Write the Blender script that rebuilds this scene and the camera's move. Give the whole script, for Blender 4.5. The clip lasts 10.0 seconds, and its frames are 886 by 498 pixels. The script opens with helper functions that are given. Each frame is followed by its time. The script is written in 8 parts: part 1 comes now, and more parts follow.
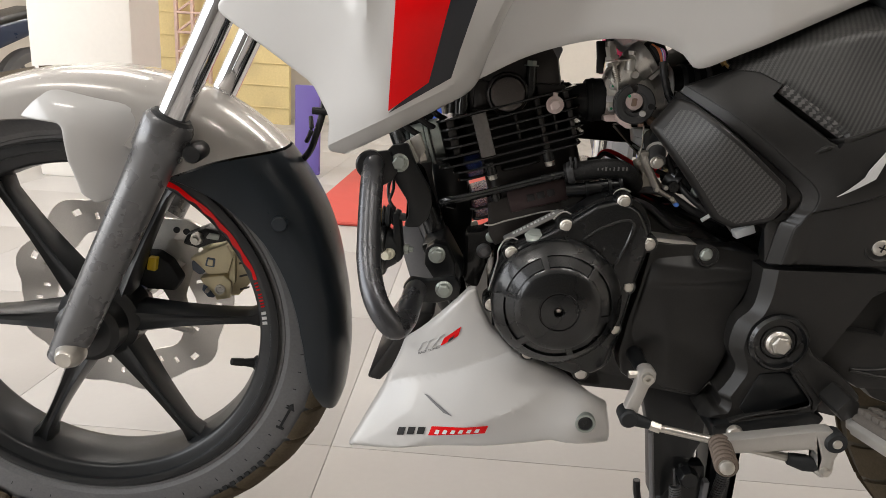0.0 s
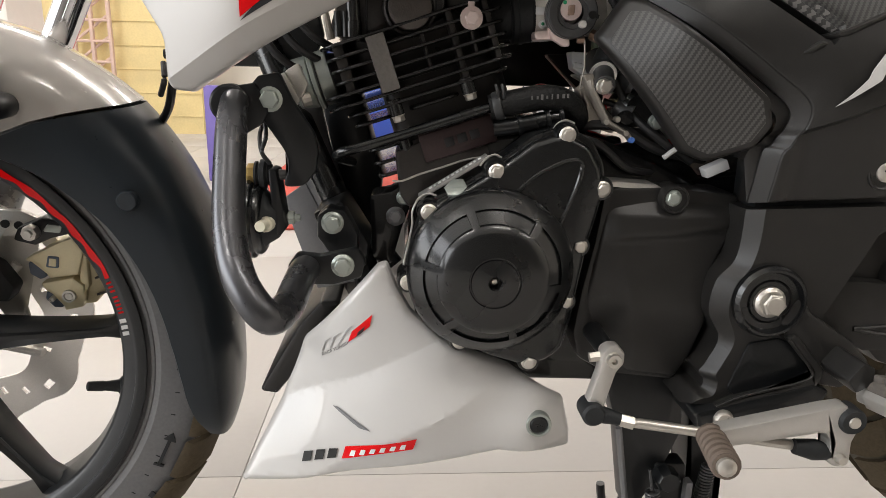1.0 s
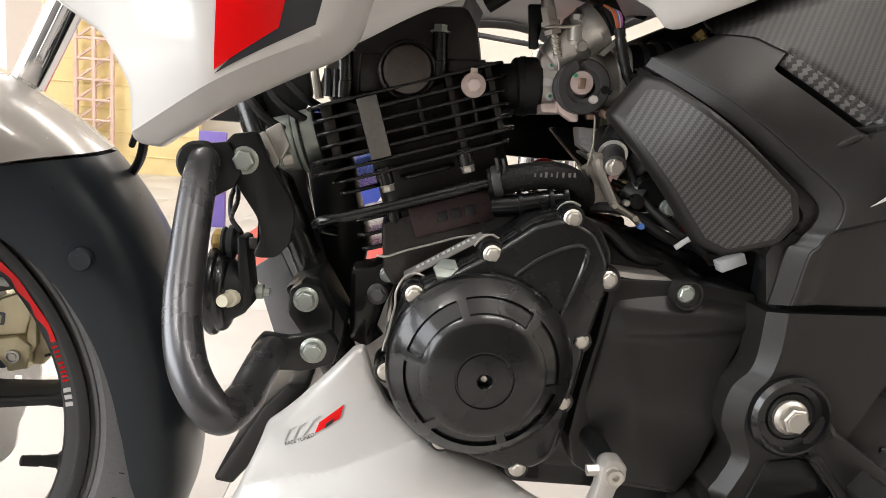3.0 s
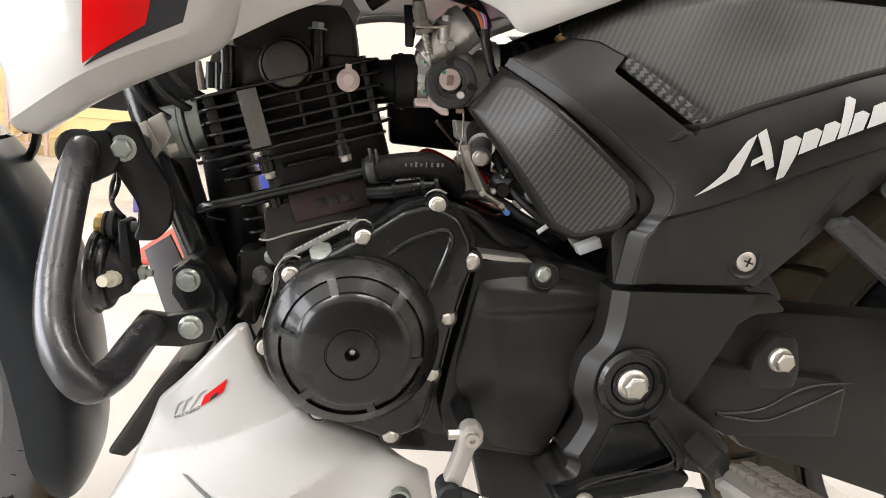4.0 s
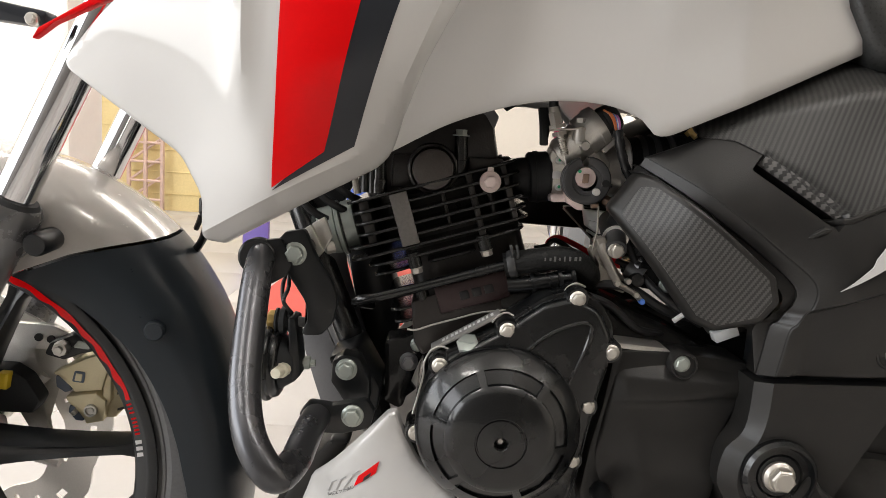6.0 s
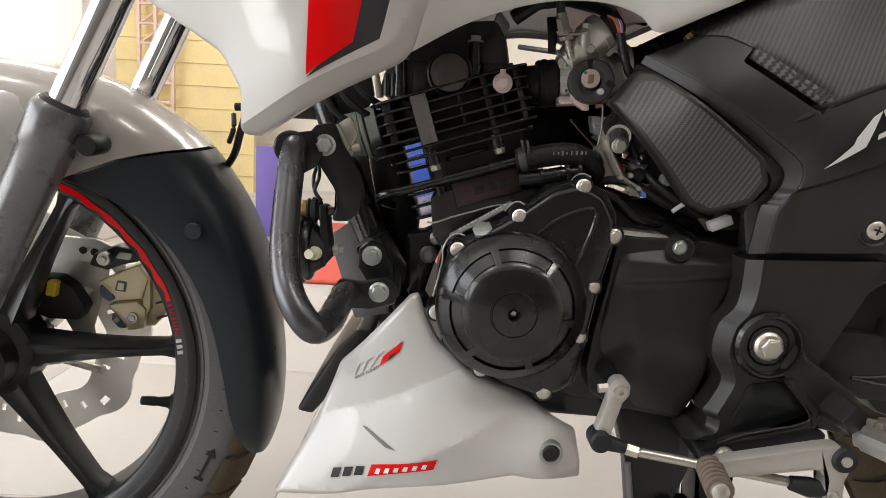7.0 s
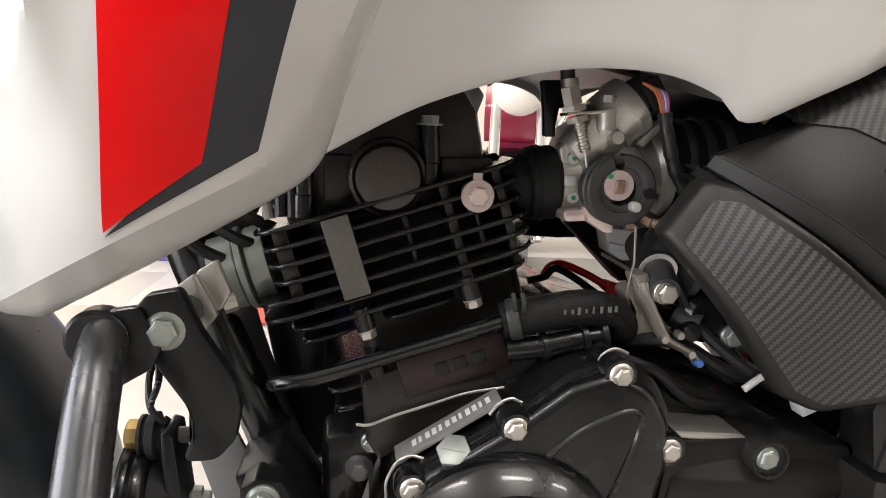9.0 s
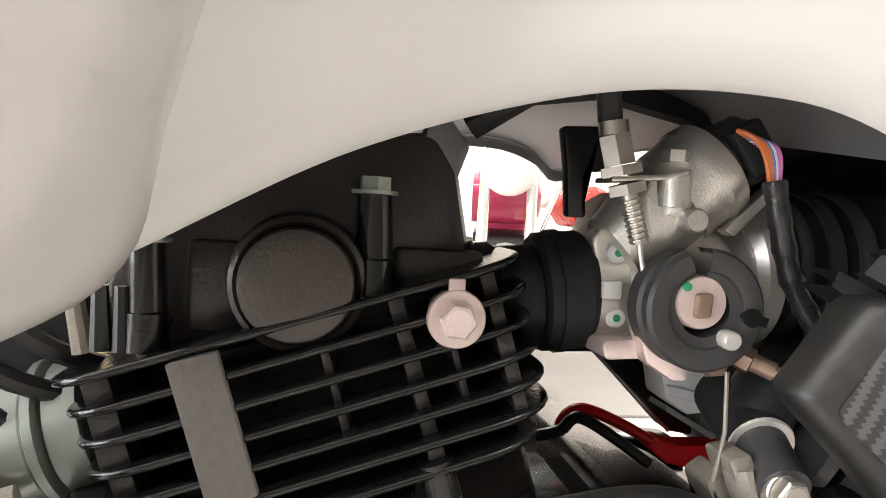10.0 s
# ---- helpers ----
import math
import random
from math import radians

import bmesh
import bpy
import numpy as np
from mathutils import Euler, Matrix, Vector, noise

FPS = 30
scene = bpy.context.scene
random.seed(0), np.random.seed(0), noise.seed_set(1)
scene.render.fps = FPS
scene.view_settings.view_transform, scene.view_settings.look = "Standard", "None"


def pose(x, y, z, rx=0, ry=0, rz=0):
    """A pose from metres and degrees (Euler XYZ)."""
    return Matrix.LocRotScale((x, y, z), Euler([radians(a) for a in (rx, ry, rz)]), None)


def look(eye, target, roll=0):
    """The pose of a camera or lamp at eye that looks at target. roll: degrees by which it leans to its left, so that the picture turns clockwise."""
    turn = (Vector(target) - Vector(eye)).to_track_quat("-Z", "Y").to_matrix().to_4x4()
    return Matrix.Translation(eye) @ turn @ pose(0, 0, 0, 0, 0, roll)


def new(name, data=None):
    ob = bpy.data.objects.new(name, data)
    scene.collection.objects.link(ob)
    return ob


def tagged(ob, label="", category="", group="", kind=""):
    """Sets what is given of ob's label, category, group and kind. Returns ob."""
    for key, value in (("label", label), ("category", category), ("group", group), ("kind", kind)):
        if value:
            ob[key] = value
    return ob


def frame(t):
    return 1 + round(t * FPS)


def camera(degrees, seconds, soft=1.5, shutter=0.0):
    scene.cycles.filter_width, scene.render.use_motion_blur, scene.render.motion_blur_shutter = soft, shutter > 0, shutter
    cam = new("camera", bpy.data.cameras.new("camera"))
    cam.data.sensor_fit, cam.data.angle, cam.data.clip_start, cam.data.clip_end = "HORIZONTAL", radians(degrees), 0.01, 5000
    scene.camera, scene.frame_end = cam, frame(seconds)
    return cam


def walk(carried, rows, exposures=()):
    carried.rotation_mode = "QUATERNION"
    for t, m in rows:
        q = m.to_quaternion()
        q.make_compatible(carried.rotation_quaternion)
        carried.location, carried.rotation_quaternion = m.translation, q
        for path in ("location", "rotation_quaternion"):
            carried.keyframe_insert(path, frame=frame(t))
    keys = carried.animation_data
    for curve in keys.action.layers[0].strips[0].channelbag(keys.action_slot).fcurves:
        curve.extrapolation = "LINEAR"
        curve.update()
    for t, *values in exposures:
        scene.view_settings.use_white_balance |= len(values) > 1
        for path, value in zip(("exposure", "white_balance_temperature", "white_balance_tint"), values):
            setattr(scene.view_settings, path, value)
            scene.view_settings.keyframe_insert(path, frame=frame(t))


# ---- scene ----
cam = camera(65.9, 10.0, soft=0.4)
PATH = [
    (0, (0.454, -0.863, 0.681), (0.388, 1.064, 0.15), 3.7),
    (0.3, (0.466, -0.849, 0.641), (0.464, 1.054, 0.023), 4.4),
    (0.5, (0.467, -0.828, 0.617), (0.477, 1.08, 0.017), 4.1),
    (1, (0.481, -0.711, 0.604), (0.598, 1.22, 0.095), 1.1),
    (1.5, (0.473, -0.639, 0.589), (0.454, 1.319, 0.185), 4.0),
    (2, (0.481, -0.62, 0.613), (0.576, 1.346, 0.26), 4.3),
    (2.2, (0.481, -0.621, 0.621), (0.604, 1.357, 0.353), 4.6),
    (3.5, (0.497, -0.678, 0.607), (0.666, 1.277, 0.22), 4.3),
    (4, (0.541, -0.696, 0.621), (0.825, 1.248, 0.249), 5.4),
    (4.5, (0.589, -0.698, 0.685), (0.996, 1.247, 0.452), 6.2),
    (5, (0.61, -0.714, 0.698), (1.064, 1.224, 0.505), 6.6),
    (5.5, (0.543, -0.711, 0.679), (0.769, 1.26, 0.425), 3.8),
    (6, (0.491, -0.718, 0.664), (0.517, 1.263, 0.392), 3.6),
    (6.2, (0.48, -0.724, 0.656), (0.487, 1.257, 0.379), 3.4),
    (7.3, (0.492, -0.791, 0.58), (0.502, 1.179, 0.237), 2.9),
    (7.5, (0.497, -0.789, 0.58), (0.522, 1.179, 0.224), 2.5),
    (8, (0.523, -0.784, 0.614), (0.569, 1.186, 0.269), 1.9),
    (8.5, (0.507, -0.711, 0.673), (0.586, 1.26, 0.34), 3.3),
    (8.8, (0.4785, -0.5917, 0.6749), (0.6455, 1.3739, 0.4121), 2.90),
    (9, (0.469, -0.507, 0.675), (0.724, 1.45, 0.352), 2.6),
    (9.3, (0.4735, -0.3899, 0.6692), (0.8509, 1.5553, 0.3670), 3.40),
    (9.5, (0.48, -0.378, 0.666), (0.869, 1.568, 0.417), 4.2),
    (9.8, (0.4917, -0.3506, 0.6699), (0.7615, 1.6136, 0.5885), 3.90),
    (10, (0.5, -0.344, 0.675), (0.783, 1.634, 0.582), 3.6),
]
walk(cam, [(t, look(eye, target, roll)) for t, eye, target, roll in PATH],
     [(t, ev, 6680, 10) for t, ev in ((0.0, -0.48), (0.5, -0.48), (1.0, -0.18), (2.0, 0.14), (3.5, 0.24), (4.5, 0.52), (5.0, 0.66), (5.6, 0.14), (6.0, -0.12), (6.2, -0.14), (7.5, -0.30), (8.0, -0.18), (8.5, -0.16), (9.0, 0.16), (9.3, 0.90), (9.5, 1.26), (10.0, 0.98))])

# ---- light ----
world = bpy.data.worlds.new("world")
scene.world = world
world.use_nodes = True
wn = world.node_tree.nodes
sky = wn.new("ShaderNodeTexSky")
sky.sky_type, sky.sun_disc = "NISHITA", False
sky.sun_elevation, sky.sun_rotation = radians(50), radians(-90)
world.node_tree.links.new(sky.outputs[0], wn["Background"].inputs[0])
wn["Background"].inputs[1].default_value = 0.12


def lamp(name, m, sx, sy, watts, colour=(1, 1, 1)):
    d = bpy.data.lights.new(name, "AREA")
    d.shape, d.size, d.size_y, d.energy, d.color = "RECTANGLE", sx, sy, watts, colour
    ob = new(name, d)
    ob.matrix_world = m
    return ob


# daylight from the open shop front, and tube lamps out of view under the ceiling
lamp("shopfront_daylight", look((-3.95, -1.15, 1.45), (0.6, -0.6, 0.7)), 5.4, 2.5, 275, (0.95, 0.97, 1.0))
# the pair at x -3.0 is added to brighten the floor behind the front wheel
for lx, ly in ((-1.2, -1.5), (1.3, -1.5), (3.6, -1.5), (-1.2, 1.6), (1.3, 1.6), (3.6, 1.6), (-1.2, 4.2), (1.3, 4.2), (3.6, 4.2), (-3.0, 1.6), (-3.0, 4.2)):
    lamp("tube_light", look((lx, ly, 3.02), (lx, ly + 0.001, 0)), 1.2, 0.12, 25 if ly < 0 else 38, (1.0, 0.965, 0.93))


# ---- materials ----
def mat(name, colour, rough=0.5, metal=0.0, coat=0.0, grain=0.0, scale=60.0, bump=0.0, dirt=0.0, rvar=0.06, spec=0.5, stretch=(1, 1, 1)):
    """A surface with fine grain, broad unevenness and a little relief."""
    m = bpy.data.materials.new(name)
    m.use_nodes = True
    n, l = m.node_tree.nodes, m.node_tree.links
    b = n["Principled BSDF"]
    b.inputs["Roughness"].default_value, b.inputs["Metallic"].default_value = rough, metal
    b.inputs["Coat Weight"].default_value, b.inputs["Coat Roughness"].default_value = coat, 0.05
    b.inputs["Specular IOR Level"].default_value = spec
    tc = n.new("ShaderNodeTexCoord")
    mp = n.new("ShaderNodeMapping")
    mp.inputs["Scale"].default_value = stretch
    l.new(tc.outputs["Object"], mp.inputs[0])
    fine, broad = n.new("ShaderNodeTexNoise"), n.new("ShaderNodeTexNoise")
    fine.inputs["Scale"].default_value, fine.inputs["Detail"].default_value = scale * 6, 4
    broad.inputs["Scale"].default_value, broad.inputs["Detail"].default_value = scale * 0.35, 5
    l.new(mp.outputs[0], fine.inputs[0]), l.new(mp.outputs[0], broad.inputs[0])
    mix1, mix2 = n.new("ShaderNodeMix"), n.new("ShaderNodeMix")
    for mx in (mix1, mix2):
        mx.data_type = "RGBA"
    c = (*colour, 1)
    mix1.inputs[6].default_value = tuple(v * (1 - grain) for v in colour) + (1,)
    mix1.inputs[7].default_value = tuple(min(1, v * (1 + grain)) for v in colour) + (1,)
    l.new(fine.outputs["Fac"], mix1.inputs[0])
    ramp = n.new("ShaderNodeValToRGB")
    ramp.color_ramp.elements[0].position, ramp.color_ramp.elements[1].position = 0.5, 0.75
    ramp.color_ramp.elements[1].color = (dirt, dirt, dirt, 1)
    l.new(broad.outputs["Fac"], ramp.inputs[0])
    l.new(ramp.outputs[0], mix2.inputs[0])
    l.new(mix1.outputs[2], mix2.inputs[6])
    mix2.inputs[7].default_value = tuple(0.5 * v + 0.5 * d for v, d in zip(colour, (0.16, 0.14, 0.12))) + (1,)
    l.new(mix2.outputs[2], b.inputs["Base Color"])
    rr = n.new("ShaderNodeMapRange")
    rr.inputs[3].default_value, rr.inputs[4].default_value = max(0.02, rough - rvar), min(1, rough + rvar)
    l.new(broad.outputs["Fac"], rr.inputs[0])
    l.new(rr.outputs[0], b.inputs["Roughness"])
    if bump:
        bp = n.new("ShaderNodeBump")
        bp.inputs["Strength"].default_value, bp.inputs["Distance"].default_value = bump, 0.001
        l.new(fine.outputs["Fac"], bp.inputs["Height"])
        l.new(bp.outputs[0], b.inputs["Normal"])
    return m


def carbon(name, light, dark, cell, rough):
    """Printed twill weave: diagonal steps of light and dark tows."""
    m = mat(name, dark, rough)
    n, l = m.node_tree.nodes, m.node_tree.links
    b = n["Principled BSDF"]
    tc, sep = n.new("ShaderNodeTexCoord"), n.new("ShaderNodeSeparateXYZ")
    l.new(tc.outputs["Object"], sep.inputs[0])

    def op(kind, a, c):
        o = n.new("ShaderNodeMath")
        o.operation = kind
        for i, v in enumerate((a, c)):
            if isinstance(v, (int, float)):
                o.inputs[i].default_value = v
            else:
                l.new(v, o.inputs[i])
        return o.outputs[0]

    x, z = sep.outputs[0], sep.outputs[2]
    ca, sa = math.cos(0.35), math.sin(0.35)
    u = op("ADD", op("MULTIPLY", x, ca / cell), op("MULTIPLY", z, sa / cell))
    v = op("ADD", op("MULTIPLY", x, -sa / cell), op("MULTIPLY", z, ca / cell))
    s = op("FRACT", op("MULTIPLY", op("SUBTRACT", op("FLOOR", u, 0), op("FLOOR", v, 0)), 0.25), 0)
    warp = op("LESS_THAN", s, 0.49)
    thread = op("ADD", op("MULTIPLY", op("PINGPONG", op("MULTIPLY", u, 6), 1), 0.25), op("MULTIPLY", op("PINGPONG", op("MULTIPLY", v, 6), 1), 0.25))
    f = op("ADD", op("MULTIPLY", warp, 0.75), op("MULTIPLY", thread, 0.5))
    mx = n.new("ShaderNodeMix")
    mx.data_type = "RGBA"
    mx.inputs[6].default_value, mx.inputs[7].default_value = (*dark, 1), (*light, 1)
    l.new(f, mx.inputs[0])
    l.new(mx.outputs[2], b.inputs["Base Color"])
    bp = n.new("ShaderNodeBump")
    bp.inputs["Strength"].default_value, bp.inputs["Distance"].default_value = 0.25, 0.0006
    l.new(f, bp.inputs["Height"])
    l.new(bp.outputs[0], b.inputs["Normal"])
    return m


M = dict(
    white=mat("white_paint", (0.560, 0.549, 0.533), 0.3, coat=0.6, grain=0.008, rvar=0.03),
    silver=mat("pearl_grey_paint", (0.50, 0.475, 0.445), 0.26, metal=0.25, coat=0.8, grain=0.05, scale=200, rvar=0.03),
    red=mat("red_decal", (0.74, 0.002, 0.004), 0.22, coat=0.1, grain=0.03, spec=0.2),
    charcoal=mat("charcoal_decal", (0.022, 0.025, 0.031), 0.3, coat=0.15, grain=0.05, spec=0.35),
    black=mat("matt_black_plastic", (0.0165, 0.0158, 0.0150), 0.36, grain=0.2, scale=200, bump=0.1, dirt=0.05, spec=0.38),
    mudblack=mat("blue_black_plastic", (0.018, 0.024, 0.030), 0.3, grain=0.1, scale=200, bump=0.05, spec=0.35),
    satin=mat("satin_black_metal", (0.0062, 0.0070, 0.0078), 0.32, grain=0.15, scale=120, bump=0.08, dirt=0.06, spec=0.45),
    gloss=mat("gloss_black_enamel", (0.0048, 0.0053, 0.0058), 0.27, coat=0.3, grain=0.15, bump=0.05, dirt=0.015, spec=0.5),
    engine=mat("engine_black_paint", (0.0070, 0.0072, 0.0074), 0.25, coat=0.3, grain=0.3, scale=100, bump=0.14, dirt=0.04, spec=0.4),
    rubber=mat("black_rubber", (0.018, 0.0195, 0.021), 0.55, grain=0.2, scale=80, bump=0.15, dirt=0.08, spec=0.3),
    tyre=mat("tyre_rubber", (0.155, 0.156, 0.160), 0.6, grain=0.2, scale=50, bump=0.2, dirt=0.25, spec=0.35),
    tyrebrown=mat("dusty_brown_tyre", (0.062, 0.053, 0.037), 0.7, grain=0.3, scale=40, bump=0.3, dirt=0.4, spec=0.3),
    treaddirt=mat("dusty_tread", (0.085, 0.066, 0.042), 0.85, grain=0.35, scale=50, bump=0.3, dirt=0.5, spec=0.2),
    fork=mat("grey_fork_paint", (0.145, 0.145, 0.148), 0.28, metal=0.5, grain=0.06, scale=150),
    chrome=mat("chrome", (0.75, 0.75, 0.76), 0.08, metal=1.0, rvar=0.03),
    hanger=mat("grey_cast_hanger_paint", (0.056, 0.057, 0.058), 0.4, metal=0.3, grain=0.08, scale=150, bump=0.06),
    zinc=mat("zinc_bolt", (0.60, 0.57, 0.52), 0.34, metal=0.85, grain=0.1, scale=300, dirt=0.2),
    zincgrey=mat("dull_greenish_zinc", (0.36, 0.39, 0.36), 0.36, metal=0.6, grain=0.12, scale=300, dirt=0.15),
    alloy=mat("cast_alloy", (0.66, 0.64, 0.60), 0.36, metal=0.8, grain=0.15, scale=200, bump=0.2, dirt=0.25),
    guard=mat("dark_grey_guard_paint", (0.085, 0.086, 0.092), 0.28, metal=0.7, grain=0.08, scale=150, bump=0.04),
    fin=mat("black_fin_paint", (0.0095, 0.0096, 0.0098), 0.15, coat=0.1, grain=0.3, scale=60, bump=0.2, dirt=0.06, spec=0.42),
    damper=mat("grey_brown_damper_rubber", (0.135, 0.126, 0.118), 0.55, grain=0.2, scale=60, bump=0.3, dirt=0.35, spec=0.3),
    hosegum=mat("ribbed_black_hose", (0.0085, 0.0088, 0.0090), 0.5, grain=0.5, scale=90, bump=0.8, dirt=0.1, spec=0.3),
    castgrey=mat("dull_tan_casting", (0.34, 0.31, 0.27), 0.42, metal=0.4, grain=0.2, scale=120, bump=0.25, dirt=0.25),
    headpaint=mat("brown_black_engine_paint", (0.026, 0.0225, 0.0205), 0.3, grain=0.3, scale=100, bump=0.2, dirt=0.1, spec=0.5),
    markgrey=mat("pale_grey_sticker", (0.55, 0.545, 0.535), 0.35, grain=0.03),
    wheelpaint=mat("satin_black_wheel_paint", (0.0130, 0.0145, 0.0160), 0.34, grain=0.1, scale=120, bump=0.05, dirt=0.03, spec=0.45),
    piston=mat("blue_grey_piston_cap", (0.10, 0.125, 0.165), 0.4, grain=0.1, dirt=0.1),
    castbrown=mat("brown_black_casting", (0.056, 0.047, 0.042), 0.4, grain=0.25, scale=120, bump=0.3, dirt=0.15),
    faint=mat("faint_grey_print", (0.13, 0.13, 0.125), 0.5, grain=0.05),
    # dark tone for the unseen wall, chosen to hold back fill light
    darkwall=mat("dark_unseen_wall", (0.11, 0.10, 0.09), 0.6, grain=0.05, scale=8, dirt=0.1),
    alu=mat("silver_lever_paint", (0.52, 0.5, 0.47), 0.38, metal=0.6, grain=0.06, scale=200, bump=0.06, dirt=0.15),
    steel=mat("brushed_disc_steel", (0.90, 0.875, 0.84), 0.42, metal=0.6, grain=0.08, scale=100, dirt=0.1),
    gold=mat("gold_caliper", (0.72, 0.63, 0.41), 0.42, metal=0.3, grain=0.1, scale=150, bump=0.15, dirt=0.2),
    brass=mat("brass", (0.6, 0.42, 0.16), 0.35, metal=0.9, grain=0.1, dirt=0.2),
    yellow=mat("yellow_cap", (0.75, 0.52, 0.02), 0.45, grain=0.05),
    pulley=mat("dark_grey_plastic", (0.05, 0.05, 0.051), 0.4, grain=0.12, scale=150, bump=0.08),
    bronzepin=mat("bronze_pin", (0.32, 0.22, 0.17), 0.4, metal=0.6, grain=0.1),
    green=mat("green_paint_dab", (0.03, 0.35, 0.16), 0.4, grain=0.1),
    tape=mat("loom_tape", (0.02, 0.02, 0.021), 0.28, grain=0.3, scale=60, bump=0.4),
    cream=mat("cream_plastic", (0.7, 0.66, 0.52), 0.5, grain=0.05),
    pink=mat("pink_marked_bolt", (0.82, 0.68, 0.65), 0.3, metal=0.5, grain=0.1, dirt=0.1),
    plate=mat("grey_metal_plate", (0.16, 0.16, 0.165), 0.42, metal=0.3, grain=0.1, dirt=0.1),
    foot=mat("grey_rubber_pad", (0.105, 0.092, 0.080), 0.75, grain=0.25, bump=0.3, dirt=0.4),
    pegrub=mat("brown_grey_rubber", (0.12, 0.09, 0.07), 0.7, grain=0.25, bump=0.3, dirt=0.4),
    bronze=mat("maroon_black_plate", (0.035, 0.02, 0.02), 0.35, metal=0.3, grain=0.2, bump=0.15),
    leather=mat("black_seat_leather", (0.020, 0.021, 0.0205), 0.4, grain=0.12, scale=220, bump=0.3, spec=0.6),
    redthread=mat("red_thread", (0.6, 0.05, 0.06), 0.6, grain=0.1),
    mark=mat("white_sticker", (0.8, 0.8, 0.8), 0.35, grain=0.02),
    ink=mat("black_ink", (0.01, 0.01, 0.01), 0.4, grain=0.05),
    greyink=mat("grey_print", (0.35, 0.35, 0.34), 0.5, grain=0.05),
    wire=mat("black_wire", (0.015, 0.015, 0.016), 0.45, grain=0.1),
    redwire=mat("red_wire", (0.78, 0.008, 0.015), 0.4, grain=0.1),
    bluewire=mat("blue_wire", (0.1, 0.25, 0.75), 0.4, grain=0.1),
    pinkwire=mat("violet_wire", (0.6, 0.2, 0.5), 0.4, grain=0.1),
    orange=mat("orange_wire", (0.7, 0.2, 0.07), 0.4, grain=0.1),
    greenpad=mat("green_grey_tray", (0.2, 0.25, 0.18), 0.5, grain=0.15, dirt=0.2),
    floor=mat("floor_tile", (0.465, 0.442, 0.420), 0.4, grain=0.03, scale=14, bump=0.02, dirt=0.12, rvar=0.06, spec=0.35),
    grout=mat("grout", (0.43, 0.395, 0.36), 0.8, grain=0.15),
    wall=mat("cream_wall_paint", (0.74, 0.70, 0.63), 0.65, grain=0.03, scale=8, bump=0.05, dirt=0.06),
    pillar=mat("white_pillar_paint", (0.8, 0.76, 0.7), 0.6, grain=0.03, scale=8, bump=0.05, dirt=0.06),
    ochre=mat("ochre_shutter_paint", (0.74, 0.60, 0.30), 0.6, grain=0.12, scale=10, bump=0.1, dirt=0.35),
    ceil=mat("white_ceiling_paint", (0.8, 0.79, 0.77), 0.7, grain=0.02, scale=8, dirt=0.04),
    mat_red=mat("red_display_mat", (0.52, 0.07, 0.05), 0.7, grain=0.15, scale=40, bump=0.2, dirt=0.15),
    # grey that tones down the floor behind the throttle gap
    dim_grey=mat("floor_dimming_grey", (0.24, 0.23, 0.215), 0.7, grain=0.15, scale=30, bump=0.1, dirt=0.25),
    blue=mat("blue_board", (0.03, 0.09, 0.42), 0.4, grain=0.08, dirt=0.1),
    violet=mat("violet_panel", (0.16, 0.12, 0.42), 0.5, grain=0.06, dirt=0.1),
    padgrey=mat("stamped_pad_metal", (0.30, 0.29, 0.28), 0.42, metal=0.4, grain=0.12, scale=200, dirt=0.2),
    maroon=mat("maroon_paint", (0.3, 0.02, 0.06), 0.3, coat=0.6, grain=0.05),
    bikered=mat("bright_red_paint", (0.62, 0.02, 0.02), 0.28, coat=0.6, grain=0.03),
    navy=mat("navy_paint", (0.015, 0.03, 0.07), 0.3, coat=0.5, grain=0.1),
    pinkgate=mat("dull_pink_steel", (0.66, 0.48, 0.42), 0.6, grain=0.15, dirt=0.3),
)
M["carbon"] = carbon("carbon_weave_print", (0.050, 0.0490, 0.0465), (0.0100, 0.0102, 0.0100), 0.00135, 0.36)
M["carbon_big"] = carbon("carbon_weave_cover", (0.072, 0.0695, 0.066), (0.0120, 0.0121, 0.0119), 0.0014, 0.36)
# lighter copy of the weave, for the vent face turned to the daylight
M["carbon_vent"] = carbon("carbon_weave_lit", (0.15, 0.143, 0.135), (0.014, 0.0133, 0.0128), 0.0022, 0.3)
# pin-pricked seat cover
lm = M["leather"].node_tree
vor, rmp, mixd = lm.nodes.new("ShaderNodeTexVoronoi"), lm.nodes.new("ShaderNodeValToRGB"), lm.nodes.new("ShaderNodeMix")
ltc = lm.nodes.new("ShaderNodeTexCoord")
lsp, lcb = lm.nodes.new("ShaderNodeSeparateXYZ"), lm.nodes.new("ShaderNodeCombineXYZ")
lm.links.new(ltc.outputs["Object"], lsp.inputs[0])
lm.links.new(lsp.outputs[0], lcb.inputs[0]), lm.links.new(lsp.outputs[2], lcb.inputs[1])
lm.links.new(lcb.outputs[0], vor.inputs["Vector"])
vor.voronoi_dimensions = "2D"
vor.inputs["Scale"].default_value, vor.inputs["Randomness"].default_value = 210, 0.25
rmp.color_ramp.elements[0].position, rmp.color_ramp.elements[1].position = 0.13, 0.21
lm.links.new(vor.outputs["Distance"], rmp.inputs[0])
mixd.data_type = "RGBA"
lb_ = lm.nodes["Principled BSDF"]
lm.links.new(rmp.outputs[0], mixd.inputs[0])
mixd.inputs[6].default_value = (0.006, 0.006, 0.006, 1)
lm.links.new(lb_.inputs["Base Color"].links[0].from_socket, mixd.inputs[7])
lm.links.new(mixd.outputs[2], lb_.inputs["Base Color"])
glowm = bpy.data.materials.new("lamp_tube_glow")
glowm.use_nodes = True
